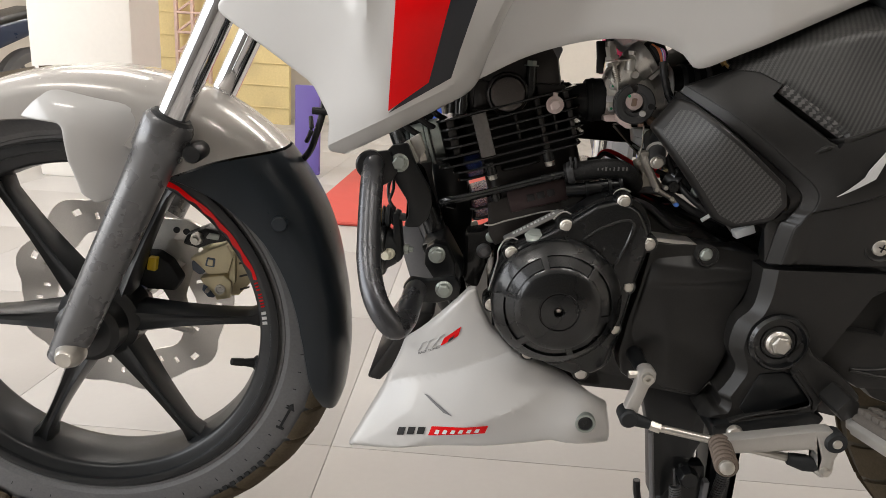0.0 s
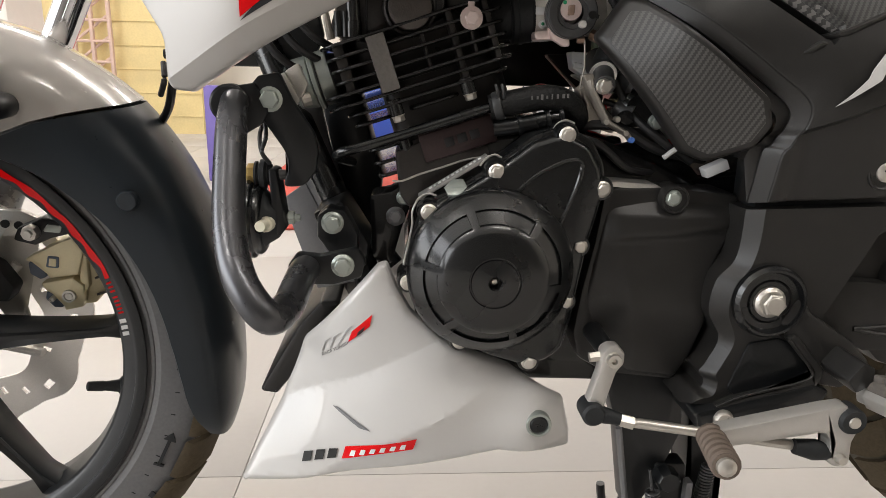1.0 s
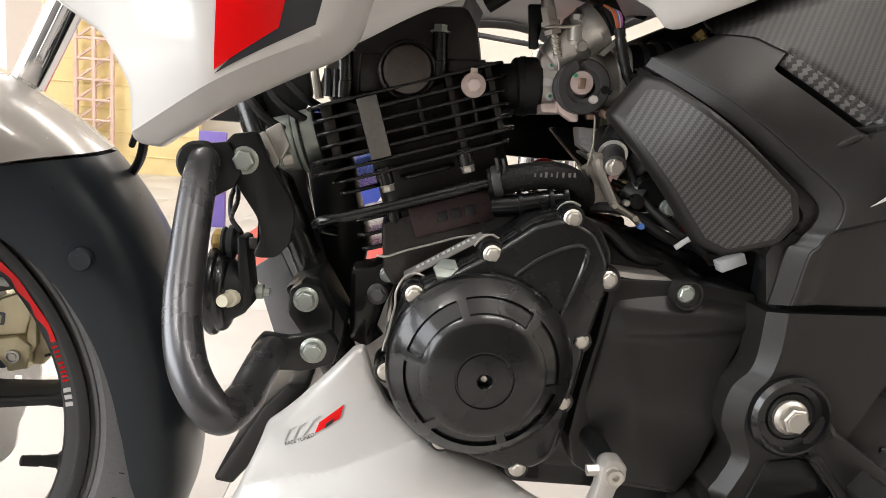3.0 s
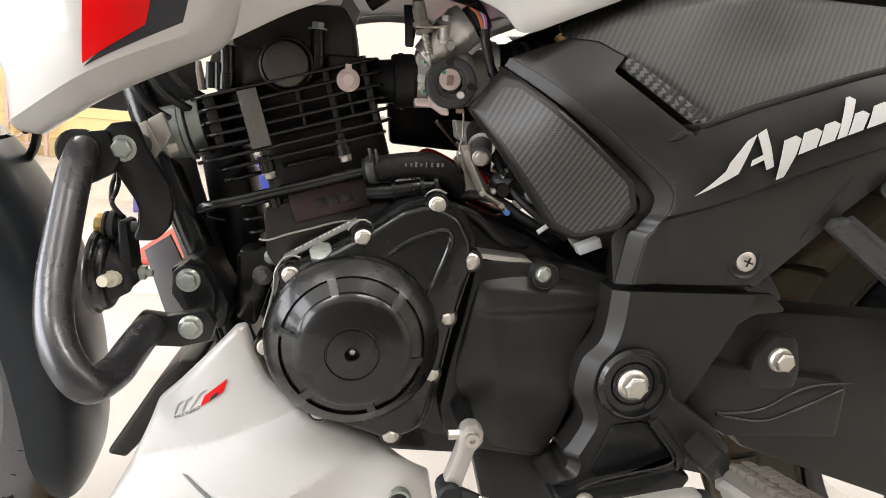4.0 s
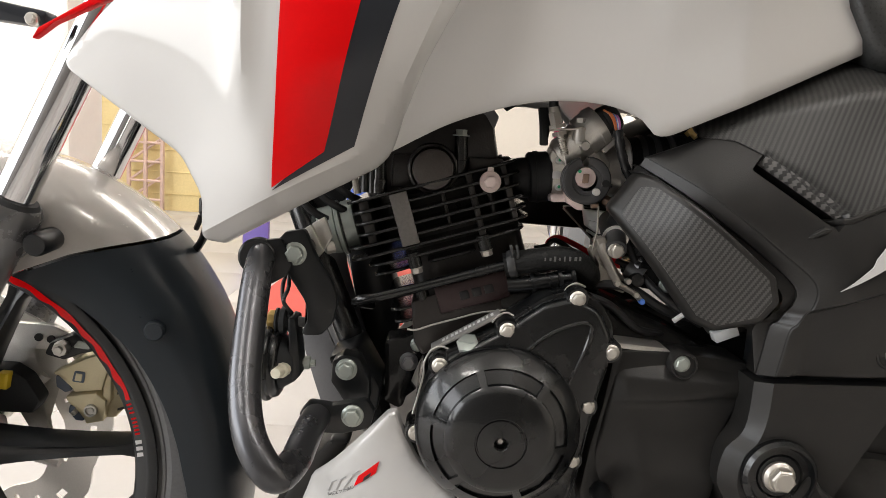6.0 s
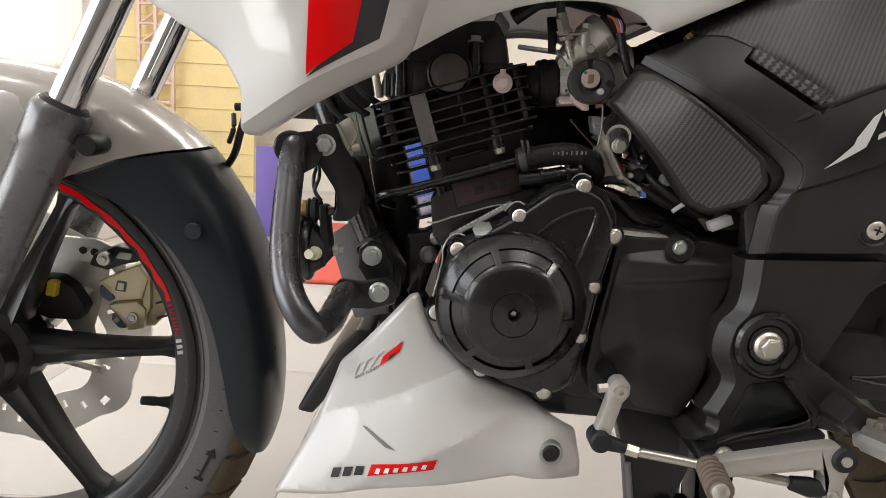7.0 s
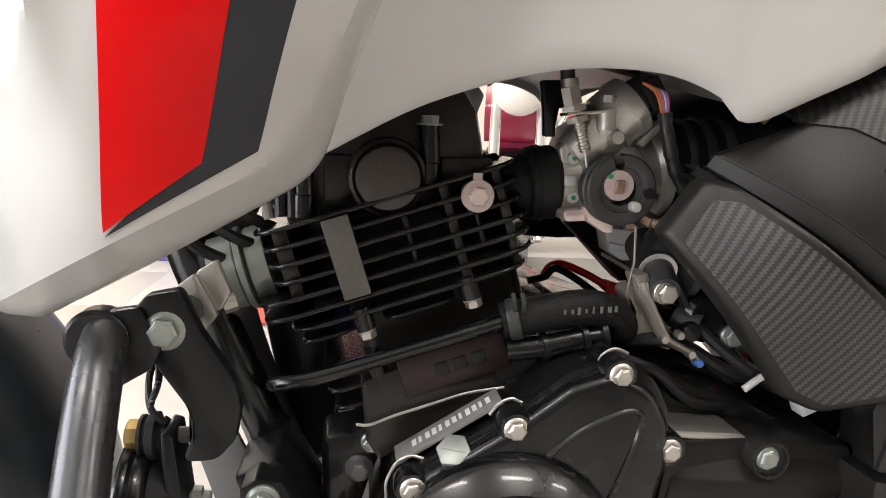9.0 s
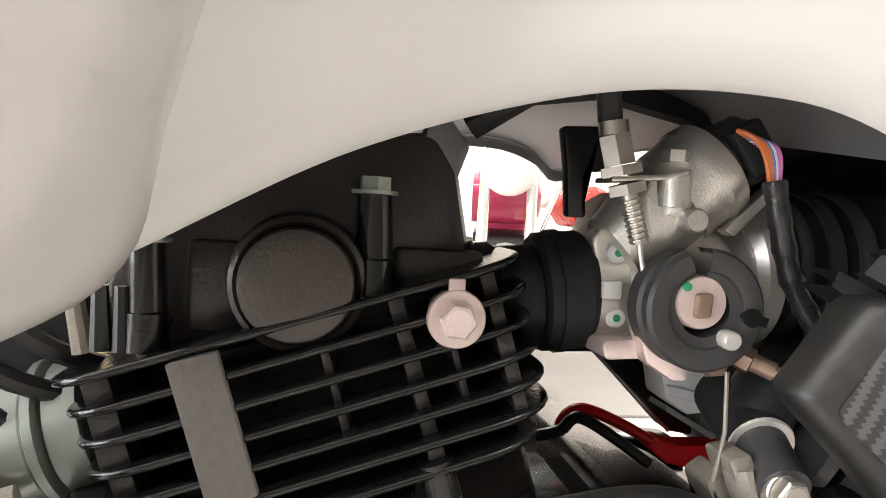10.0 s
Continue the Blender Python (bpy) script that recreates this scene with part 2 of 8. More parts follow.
glowm.node_tree.nodes["Principled BSDF"].inputs["Emission Color"].default_value = (1, 0.95, 0.88, 1)
glowm.node_tree.nodes["Principled BSDF"].inputs["Emission Strength"].default_value = 9.0
M["glow"] = glowm


# ---- builders ----
def link(name, bm, material, parent=None, label="", smooth=35):
    me = bpy.data.meshes.new(name)
    bmesh.ops.remove_doubles(bm, verts=bm.verts, dist=1e-6)
    bmesh.ops.recalc_face_normals(bm, faces=bm.faces)
    bm.to_mesh(me)
    bm.free()
    me.materials.append(M[material])
    if smooth:
        for p in me.polygons:
            p.use_smooth = True
        me.set_sharp_from_angle(angle=radians(smooth))
    ob = new(name, me)
    if parent:
        ob.parent = parent
    if label:
        ob["label"] = label
    return ob


def part(name, bm, material, parent, label="", smooth=35):
    return link(name, bm, material, parent, label, smooth)


def like(ob, m, parent=None):
    """Another piece on the same mesh."""
    o = new(ob.name.split(".")[0], ob.data)
    o.matrix_basis = m
    o.parent = parent or ob.parent
    return o


def fillet(pts, r, seg=4):
    """Round the corners of a closed outline; r may be one number or one a corner."""
    out, k = [], len(pts)
    for i in range(k):
        p0, p, p1 = (Vector(pts[j % k]) for j in (i - 1, i, i + 1))
        ri = r[i] if isinstance(r, (list, tuple)) else r
        a, b = (p0 - p), (p1 - p)
        la, lb = a.length, b.length
        ang = a.angle(b) if la > 1e-9 and lb > 1e-9 else math.pi
        if ri <= 0 or ang > 3.1:
            out.append(tuple(p))
            continue
        d = min(ri / math.tan(ang / 2), 0.45 * la, 0.45 * lb)
        q0, q1 = p + a.normalized() * d, p + b.normalized() * d
        for s in range(seg + 1):
            t = s / seg
            out.append(tuple(q0 * (1 - t) ** 2 + p * 2 * t * (1 - t) + q1 * t * t))
    return out


def spline(pts, n=8, closed=False):
    """Catmull-Rom through points of any dimension."""
    p = [np.array(q, float) for q in pts]
    k = len(p)
    out = []
    for i in range(k if closed else k - 1):
        g = lambda j: p[j % k] if closed else p[min(max(j, 0), k - 1)]
        a, b, c, d = g(i - 1), g(i), g(i + 1), g(i + 2)
        for s in range(n):
            t = s / n
            out.append(0.5 * (2 * b + (c - a) * t + (2 * a - 5 * b + 4 * c - d) * t * t + (3 * b - a - 3 * c + d) * t ** 3))
    if not closed:
        out.append(p[-1])
    return [tuple(q) for q in out]


def prism(bm, outline, y0, y1, bev=0.0, seg=2):
    """An outline in x, z, from y0 (near) to y1, its near rim rounded."""
    rings = [(0.0, y1)]
    if bev:
        for s in range(seg + 1):
            a = s / seg * math.pi / 2
            rings.append((bev * (1 - math.cos(a)), y0 + bev * (1 - math.sin(a))))
        rings[1] = (0.0, y0 + bev)
    else:
        rings.append((0.0, y0))
    k = len(outline)
    area = sum(outline[i][0] * outline[(i + 1) % k][1] - outline[(i + 1) % k][0] * outline[i][1] for i in range(k))
    pts = outline if area > 0 else outline[::-1]
    nor = []
    for i in range(k):
        a, b, c = (Vector(pts[j % k]) for j in (i - 1, i, i + 1))
        e0, e1 = (b - a), (c - b)
        n0, n1 = Vector((-e0.y, e0.x)), Vector((-e1.y, e1.x))
        n0 = n0.normalized() if n0.length > 1e-9 else n1.normalized()
        n1 = n1.normalized() if n1.length > 1e-9 else n0
        m = n0 + n1
        m = m.normalized() if m.length > 1e-6 else n0
        nor.append(m / max(0.5, m.dot(n0)))
    loops = [[bm.verts.new((p[0] + n.x * d, y, p[1] + n.y * d)) for p, n in zip(pts, nor)] for d, y in rings]
    for a, b in zip(loops, loops[1:]):
        for i in range(k):
            j = (i + 1) % k
            bm.faces.new((a[i], a[j], b[j], b[i]))
    f0 = bm.faces.new(loops[0])
    f1 = bm.faces.new(loops[-1])
    bmesh.ops.triangulate(bm, faces=[f0, f1])
    return bm


def surf(anchors):
    """A smooth depth y(x, z) through anchors (x, z, y)."""
    a = np.array(anchors, float)
    tps = lambda r: r * r * np.log(r + 1e-9)
    d = tps(np.linalg.norm(a[:, None, :2] - a[None, :, :2], axis=-1)) + 2e-5 * np.eye(len(a))
    k = np.block([[d, np.ones((len(a), 1)), a[:, :2]], [np.ones((1, len(a))), np.zeros((1, 3))], [a[:, :2].T, np.zeros((2, 3))]])
    w = np.linalg.lstsq(k, np.concatenate([a[:, 2], np.zeros(3)]), rcond=None)[0]

    def y(x, z):
        r = tps(np.hypot(a[:, 0] - x, a[:, 1] - z))
        return float(r @ w[: len(a)] + w[-3] + w[-2] * x + w[-1] * z)

    return y


def panel(bm, outline, depth, thick=0.003, step=0.012, rim=0.004, mirror=False, creases=()):
    """A moulded skin over an outline in x, z, with rolled rims and thickness."""
    b2 = bmesh.new()
    k = len(outline)
    area = sum(outline[i][0] * outline[(i + 1) % k][1] - outline[(i + 1) % k][0] * outline[i][1] for i in range(k))
    pts = outline if area > 0 else outline[::-1]
    fine = []
    for i in range(k):
        a, b = Vector(pts[i]), Vector(pts[(i + 1) % k])
        n = max(1, math.ceil((b - a).length / (1.3 * step)))
        fine += [tuple(a.lerp(b, j / n)) for j in range(n)]
    b2.faces.new([b2.verts.new((x, 0, z)) for x, z in fine])
    inner = list(b2.faces)
    for share in ((0.1, 0.2, 0.3, 0.4) if rim else ()):
        bmesh.ops.inset_region(b2, faces=inner, thickness=rim * share, use_even_offset=False, use_boundary=True)
    inner[0].material_index = 1
    for px, pz, nx, nz in creases:
        bmesh.ops.bisect_plane(b2, geom=[g for g in list(b2.verts) + list(b2.edges) + list(b2.faces)], plane_co=(px, 0, pz), plane_no=(nx, 0, nz))
    inner = [g for g in b2.faces if g.material_index == 1]
    xs, zs = [p[0] for p in pts], [p[1] for p in pts]
    for axis, lo, hi in ((0, min(xs), max(xs)), (2, min(zs), max(zs))):
        c = math.ceil(lo / step) * step
        while c < hi:
            co, no = [0, 0, 0], [0, 0, 0]
            co[axis], no[axis] = c, 1
            geom = set(inner) | {e for g in inner for e in g.edges} | {v for g in inner for v in g.verts}
            done = bmesh.ops.bisect_plane(b2, geom=list(geom), plane_co=co, plane_no=no)
            inner = [g for g in done["geom"] if isinstance(g, bmesh.types.BMFace)]
            c += step
    big = [g for g in b2.faces if len(g.verts) > 4]
    bmesh.ops.triangulate(b2, faces=big)
    border = {v for e in b2.edges if len(e.link_faces) == 1 for v in e.verts}
    vl = list(b2.verts)
    P = np.array([(v.co.x, v.co.z) for v in vl])
    near = np.full(len(vl), 1e9)
    for i in range(k):
        a, b = np.array(pts[i]), np.array(pts[(i + 1) % k])
        d = b - a
        t = np.clip(((P - a) @ d) / max(1e-12, float(d @ d)), 0, 1)
        near = np.minimum(near, np.linalg.norm(P - a - t[:, None] * d, axis=1))
    low = {}
    for v, d in zip(vl, near):
        t = 1 - min(1.0, d / rim) if rim else 0.0
        low[v] = rim * (1 - math.sqrt(max(0.0, 1 - t * t)))
    front = {v: (v.co.x, depth(v.co.x, v.co.z) + low[v], v.co.z) for v in b2.verts}
    sgn = -1 if mirror else 1
    A = {v: bm.verts.new((c[0], sgn * c[1], c[2])) for v, c in front.items()}
    B = {v: bm.verts.new((c[0], sgn * (c[1] + max(thick, 0.0) + (0 if v in border else 0.0)), c[2])) for v, c in front.items()}
    for g in b2.faces:
        bm.faces.new([A[v] for v in g.verts])
        bm.faces.new([B[v] for v in reversed(g.verts)])
    for e in b2.edges:
        if len(e.link_faces) == 1:
            a, b = e.verts
            bm.faces.new((A[a], A[b], B[b], B[a]))
    b2.free()
    return bm


def sweep(bm, pts, r, seg=10, caps=True, flat=1.0):
    """A round bar along a path; r is one radius or a radius a point."""
    p = [Vector(q) for q in pts]
    k = len(p)
    up = Vector((0.13, 0.31, 0.94)).normalized()
    loops = []
    for i in range(k):
        t = (p[min(i + 1, k - 1)] - p[max(i - 1, 0)]).normalized()
        a = t.cross(up)
        if a.length < 1e-3:
            a = t.cross(Vector((1, 0, 0)))
        a.normalize()
        b = t.cross(a).normalized()
        ri = r[i] if isinstance(r, (list, tuple)) else r
        loops.append([bm.verts.new(p[i] + (a * math.cos(2 * math.pi * s / seg) + b * math.sin(2 * math.pi * s / seg) * flat) * ri) for s in range(seg)])
    for u, v in zip(loops, loops[1:]):
        for s in range(seg):
            bm.faces.new((u[s], u[(s + 1) % seg], v[(s + 1) % seg], v[s]))
    if caps:
        bm.faces.new(loops[0]), bm.faces.new(loops[-1])
    return bm


def turned(bm, profile, centre=(0, 0, 0), seg=32, m=None, start=0.0, arc=2 * math.pi, caps=True):
    """A turned solid: profile of (radius, y) round an axis along y through centre."""
    full = abs(arc - 2 * math.pi) < 1e-6
    n = seg if full else seg + 1
    loops = []
    for r, y in profile:
        row = []
        for s in range(n):
            a = start + arc * s / seg
            v = Vector((r * math.cos(a), y, r * math.sin(a)))
            v = m @ v if m else v
            row.append(bm.verts.new(v + Vector(centre)))
        loops.append(row)
    for u, v in zip(loops, loops[1:]):
        for s in range(seg if full else seg):
            j = (s + 1) % n
            bm.faces.new((u[s], u[j], v[j], v[s]))
    if full and caps:
        for row, (r, _) in ((loops[0], profile[0]), (loops[-1], profile[-1])):
            if r > 1e-5:
                bm.faces.new(row)
    return bm


def box(bm, lo, hi, bev=0.0, m=None):
    r = bmesh.ops.create_cube(bm, size=1.0)
    for v in r["verts"]:
        v.co = Vector([(l + h) / 2 + c * (h - l) for l, h, c in zip(lo, hi, v.co)])
    if bev:
        es = list({e for v in r["verts"] for e in v.link_edges})
        q = bmesh.ops.bevel(bm, geom=es, offset=bev, segments=2, affect="EDGES", profile=0.5)
        vs = list({v for f in q["faces"] for v in f.verts} | {v for v in r["verts"] if v.is_valid})
    else:
        vs = r["verts"]
    if m:
        bmesh.ops.transform(bm, matrix=m, verts=vs)
    return bm


def hexa(r, turn=0.0):
    return [(r * math.cos(turn + i * math.pi / 3), r * math.sin(turn + i * math.pi / 3)) for i in range(6)]


PROTO = {}


def bolt(x, y, z, r, parent, material="zinc", name="bolt", flange=1.35, h=0.7, turn=0.3, label=""):
    """A flanged hexagon bolt, its head towards the near side."""
    key = (material, round(flange, 2), round(h, 2))
    if key not in PROTO:
        bm = bmesh.new()
        turned(bm, [(flange * 1.0, 1.2), (flange * 1.0, 0.0), (flange * 0.92, -0.1), (1.05, -0.22)], seg=18)
        prism(bm, hexa(1.0, 0.2), -0.22 - h, 0.0, 0.12, 1)
        turned(bm, [(0.72, -0.2 - h), (0.66, -0.25 - h), (0.0, -0.22 - h)], seg=14)
        me_ob = link("bolt", bm, material, None, smooth=30)
        PROTO[key] = me_ob.data
        bpy.data.objects.remove(me_ob)
    o = new(name, PROTO[key])
    o.matrix_basis = pose(x, y, z, 0, math.degrees(turn), 0) @ Matrix.Diagonal((r, r, r, 1))
    o.parent = parent
    if label:
        o["label"] = label
    return o


def thing(name, label, category, kind="", group=""):
    return tagged(new(name), label, category, group, kind)


# ---- room ----
def slab(name, lo, hi, material, label, category="", bev=0.0):
    bm = bmesh.new()
    box(bm, lo, hi, bev)
    return tagged(link(name, bm, material, None, "", 30), label, category or name.split("_")[0], kind="structure")


floor_base = slab("floor", (-4.2, -4.2, -0.08), (6.2, 7.2, -0.004), "grout", "pale cream polished floor of large square tiles", "floor")
slab("ceiling", (-4.2, -4.2, 3.1), (6.2, 7.2, 3.2), "ceil", "plain white painted showroom ceiling", "ceiling")
slab("wall_back", (-4.2, 6.2, -0.004), (6.2, 6.35, 3.1), "wall", "cream painted back wall of the showroom", "wall")
slab("wall_right", (5.2, -4.2, -0.004), (5.35, 6.2, 3.1), "wall", "cream painted side wall of the showroom", "wall")
# unseen wall, kept dark so black parts reflect less light
slab("wall_behind", (-4.2, -4.2, -0.004), (5.2, -4.05, 3.1), "darkwall", "unseen wall behind the walk, darkened to cut reflected light", "wall")
slab("wall_left", (-4.2, 1.6, -0.004), (-4.05, 6.2, 3.1), "pillar", "pale painted wall beside the shop front", "wall")
slab("lintel_wall", (-4.2, -4.05, 2.85), (-4.05, 1.6, 3.1), "pillar", "pale painted lintel above the shop front", "wall")
slab("pillar_1", (-1.71, 2.45, -0.004), (-1.2, 2.77, 3.1), "pillar", "white painted square showroom pillar", "pillar", 0.02)

# ---- motorcycle ----
bike = thing("motorcycle", "white and black motorcycle with red tank stripe on centre stand", "motorcycle")
HUB = Vector((-0.018, -0.031, 0.328))
FORK = Vector((-0.012, -0.031, 0.330))
STEER = Matrix.Translation(HUB) @ Matrix.Rotation(radians(6), 4, Vector((0.43, 0, 0.9))) @ Matrix.Translation(-HUB)


def steered(bm):
    bmesh.ops.transform(bm, matrix=STEER, verts=bm.verts)
    return bm


def wheel(c, R, rim, width, spokes, parent, turn, fix=lambda b: b, name="front_wheel", disc_r=0.135, skin="tyre"):
    """A cast wheel: rim, spokes, hub, disc and tyre, each of its own mesh."""
    bm = bmesh.new()
    w = width * 0.42
    near = [(rim + 0.006, -w - 0.003), (rim + 0.006, -w - 0.007), (rim - 0.0015, -w - 0.008), (rim - 0.0045, -w - 0.0065), (rim - 0.0055, -w - 0.0025), (rim - 0.0075, -w - 0.0015),
            (rim - 0.0165, -w + 0.001), (rim - 0.0195, -w + 0.004), (rim - 0.0210, -w + 0.010), (rim - 0.0205, -w * 0.4)]
    turned(bm, [(rim, -w)] + near + [(rim - 0.024, 0)] + [(r, -y) for r, y in near[::-1]] + [(rim, w), (rim - 0.012, 0), (rim, -w)], c, 96, caps=False)
    whl = part(name, fix(bm), "wheelpaint", parent, "black cast rim")
    h = width * 0.5
    prof = [(rim - 0.008, -h * 0.7), (rim + 0.004, -h * 0.82), (rim + 0.009, -h * 0.87), (rim + 0.010, -h * 0.92), (rim + 0.013, -h * 0.92), (rim + 0.014, -h * 0.90), (rim + 0.02, -h * 0.98)]
    prof += [(rim + 0.02 + (R - rim - 0.02) * math.sin(a) ** 0.9, -h * (0.98 * math.cos(a) ** 0.75)) for a in np.linspace(0.25, 1.45, 9)]
    prof = [(r, y) for r, y in prof] + [(R, 0.0)] + [(r, -y) for r, y in prof[::-1]]
    bm = bmesh.new()
    turned(bm, prof, c, 128, caps=False)
    part("tyre", fix(bm), skin, whl, "worn black rubber tyre")
    # raised tread blocks on the shoulders
    bm = bmesh.new()
    n = 34
    for i in range(n):
        for side in (-1, 1):
            a0 = 2 * math.pi * (i + (0.25 if side > 0 else 0)) / n
            rows = []
            for s, (r, y) in enumerate([(R - 0.024, 0.96), (R - 0.013, 0.82), (R - 0.005, 0.55), (R + 0.001, 0.22)]):
                rows.append([bm.verts.new(Vector(c) + Vector((rr * math.cos(a), side * y * h, rr * math.sin(a)))) for a in (a0 + 0.02 * s, a0 + 0.158 + 0.02 * s) for rr in (r + 0.0035, r - 0.004)])
            for u, v in zip(rows, rows[1:]):
                bm.faces.new((u[0], u[2], v[2], v[0])), bm.faces.new((u[0], v[0], v[1], u[1])), bm.faces.new((u[2], u[3], v[3], v[2]))
            bm.faces.new((rows[0][0], rows[0][1], rows[0][3], rows[0][2])), bm.faces.new((rows[-1][0], rows[-1][2], rows[-1][3], rows[-1][1]))
    tagged(part("tread", fix(bm), "treaddirt", whl, "dusty tread blocks"), kind="stuff")
    # hub
    bm = bmesh.new()
    turned(bm, [(0.02, -0.062), (0.032, -0.062), (0.04, -0.055), (0.042, -0.03), (0.052, -0.02), (0.055, 0.02), (0.045, 0.035), (0.045, 0.05), (0.02, 0.05)], c, 40)
    part("hub", fix(bm), "satin", whl)
    for i in range(spokes):
        a = turn + 2 * math.pi * i / spokes
        bm = bmesh.new()
        d, n_ = Vector((math.cos(a), 0, math.sin(a))), Vector((-math.sin(a), 0, math.cos(a)))
        rows = []
        for f in np.linspace(0, 1, 9):
            r = 0.04 + (rim - 0.018 - 0.04) * f
            wd = 0.021 - 0.0125 * math.sin(math.pi * min(1, f * 0.62)) + (0.007 * max(0, f - 0.88) / 0.12)
            dep = 0.024 - 0.008 * f
            rows.append([bm.verts.new(Vector(c) + d * r + n_ * (wd * q) + Vector((0, dep * e, 0))) for q, e in ((-1, -0.45), (-0.62, -1), (-0.2, -0.8), (0.2, -0.8), (0.62, -1), (1, -0.45), (1, 0.6), (0.5, 1), (-0.5, 1), (-1, 0.6))])
        for u, v in zip(rows, rows[1:]):
            for s in range(10):
                bm.faces.new((u[s], u[(s + 1) % 10], v[(s + 1) % 10], v[s]))
        part("spoke", fix(bm), "wheelpaint", whl)
    # petal brake disc on the far side, slots cut through in slanting threes
    bm = bmesh.new()
    k = 144
    radii = [disc_r - d for d in (0.05, 0.043, 0.034, 0.031, 0.022, 0.019, 0.011, 0.0)]

    def disc_point(s_, r_, y):
        a = 2 * math.pi * s_ / k
        edge = r_ + (0.007 * max(-0.55, math.cos(a * 9)) if r_ == radii[-1] else 0.004 * math.cos(a * 9 + 1) if r_ == radii[0] else 0)
        return Vector(c) + Vector((edge * math.cos(a), y, edge * math.sin(a)))

    grid = [[[bm.verts.new(disc_point(s, r, y)) for s in range(k)] for r in radii] for y in (0.066, 0.0705)]
    rows_ = len(radii) - 1
    hole = lambda s, r: r in (1, 3, 5) and (s - 2 * r) % 16 in ((3,) if r != 5 else (3, 4))
    for s in range(k):
        j = (s + 1) % k
        for r in range(rows_):
            A, B = grid
            if hole(s, r):
                ring = [(s, r), (j, r), (j, r + 1), (s, r + 1)]
                for (s0, r0), (s1, r1), opn in zip(ring, ring[1:] + ring[:1], (True, not hole(j, r), True, not hole((s - 1) % k, r))):
                    if opn:
                        bm.faces.new((A[r0][s0], A[r1][s1], B[r1][s1], B[r0][s0]))
                continue
            bm.faces.new((A[r][s], A[r][j], A[r + 1][j], A[r + 1][s]))
            bm.faces.new((B[r][s], B[r + 1][s], B[r + 1][j], B[r][j]))
        for r in (0, rows_):
            bm.faces.new((grid[0][r][s], grid[0][r][j], grid[1][r][j], grid[1][r][s]))
    part("brake_disc", fix(bm), "steel", whl, "ventilated petal brake disc")
    for i in range(6):
        bm = bmesh.new()
        a = 2 * math.pi * i / 6 + 0.3
        p = [Vector(c) + Vector((r * math.cos(a + q), 0.054, r * math.sin(a + q))) for r, q in ((0.04, 0), (disc_r - 0.038, 0.3))]
        sweep(bm, p, 0.0105, 8, True, 0.5)
        part("disc_carrier", fix(bm), "steel", whl)
    return whl


fw = wheel(HUB, 0.317, 0.231, 0.094, 6, bike, radians(2), steered, disc_r=0.146)
# moulded ticks and bars on the near sidewall
bm = bmesh.new()
for i in range(64):
    a = 2 * math.pi * i / 64
    m = Matrix.Translation(HUB) @ Matrix.Rotation(-a, 4, "Y") @ Matrix.Translation((0.268, -0.0452, 0))
    box(bm, (-0.0022, -0.0005, -0.0004), (0.0022, 0.001, 0.0004), 0, m)
for i in range(26):
    a = radians(-38 - 2.6 * i - (4 if i > 8 else 0) - (4 if i > 17 else 0))
    m = Matrix.Translation(HUB) @ Matrix.Rotation(-a, 4, "Y") @ Matrix.Translation((0.2835, -0.0418, 0)) @ Matrix.Rotation(radians(-14), 4, "Z")
    box(bm, (-0.006, -0.0006, -0.0036), (0.006, 0.001, 0.0036), 0, m)
tagged(part("sidewall_mark", steered(bm), "rubber", fw), kind="stuff")
bm = bmesh.new()
for lo_, hi_ in (((-0.0018, -0.0008, -0.020), (0.0018, 0.001, 0.012)), ((-0.0055, -0.0008, -0.021), (0.0055, 0.001, -0.018))):
    box(bm, lo_, hi_, 0, Matrix.Translation(HUB) @ Matrix.Rotation(radians(26), 4, "Y") @ Matrix.Translation((0.2725, -0.0452, 0)))
b3 = bmesh.new()
prism(b3, [(-0.0065, 0.012), (0.0065, 0.012), (0.0, 0.022)], -0.0008, 0.001)
bmesh.ops.transform(b3, matrix=Matrix.Translation(HUB) @ Matrix.Rotation(radians(26), 4, "Y") @ Matrix.Translation((0.2725, -0.0452, 0)), verts=b3.verts)
tmp = bpy.data.meshes.new("t")
b3.to_mesh(tmp)
b3.free()
bm.from_mesh(tmp)
bpy.data.meshes.remove(tmp)
part("arrow_mark", steered(bm), "rubber", fw, "moulded arrow on the sidewall")
# valve and the red rim stripe
bm = bmesh.new()
va = radians(-15.5)
vd = Vector((math.cos(va), 0, math.sin(va)))
sweep(bm, [HUB + vd * (0.211 - s) + Vector((0, -0.016 - 0.45 * s, 0)) for s in (0.0, 0.003, 0.006, 0.018, 0.020, 0.033, 0.034)], [0.0105, 0.0105, 0.0068, 0.0050, 0.0056, 0.0050, 0.003], 12)
part("valve", steered(bm), "rubber", fw)
bm = bmesh.new()
prev = None
for a in np.linspace(78, 19.5, 60):
    w0 = 0.2168 + 0.0013 * math.sin(a * 0.9) + 0.0022 * max(0.0, (27 - a) / 8)
    w1 = 0.2232 + 0.0007 * math.sin(a * 0.55 + 1)
    row = [bm.verts.new(HUB + Vector((r * math.cos(radians(a)), -0.0395 - 0.0022 * ((r - 0.2145) / 0.009), r * math.sin(radians(a))))) for r in (w0, w1)]
    if prev:
        bm.faces.new((prev[0], prev[1], row[1], row[0]))
    prev = row
part("rim_stripe", steered(bm), "red", fw, "red rim tape")
bm = bmesh.new()
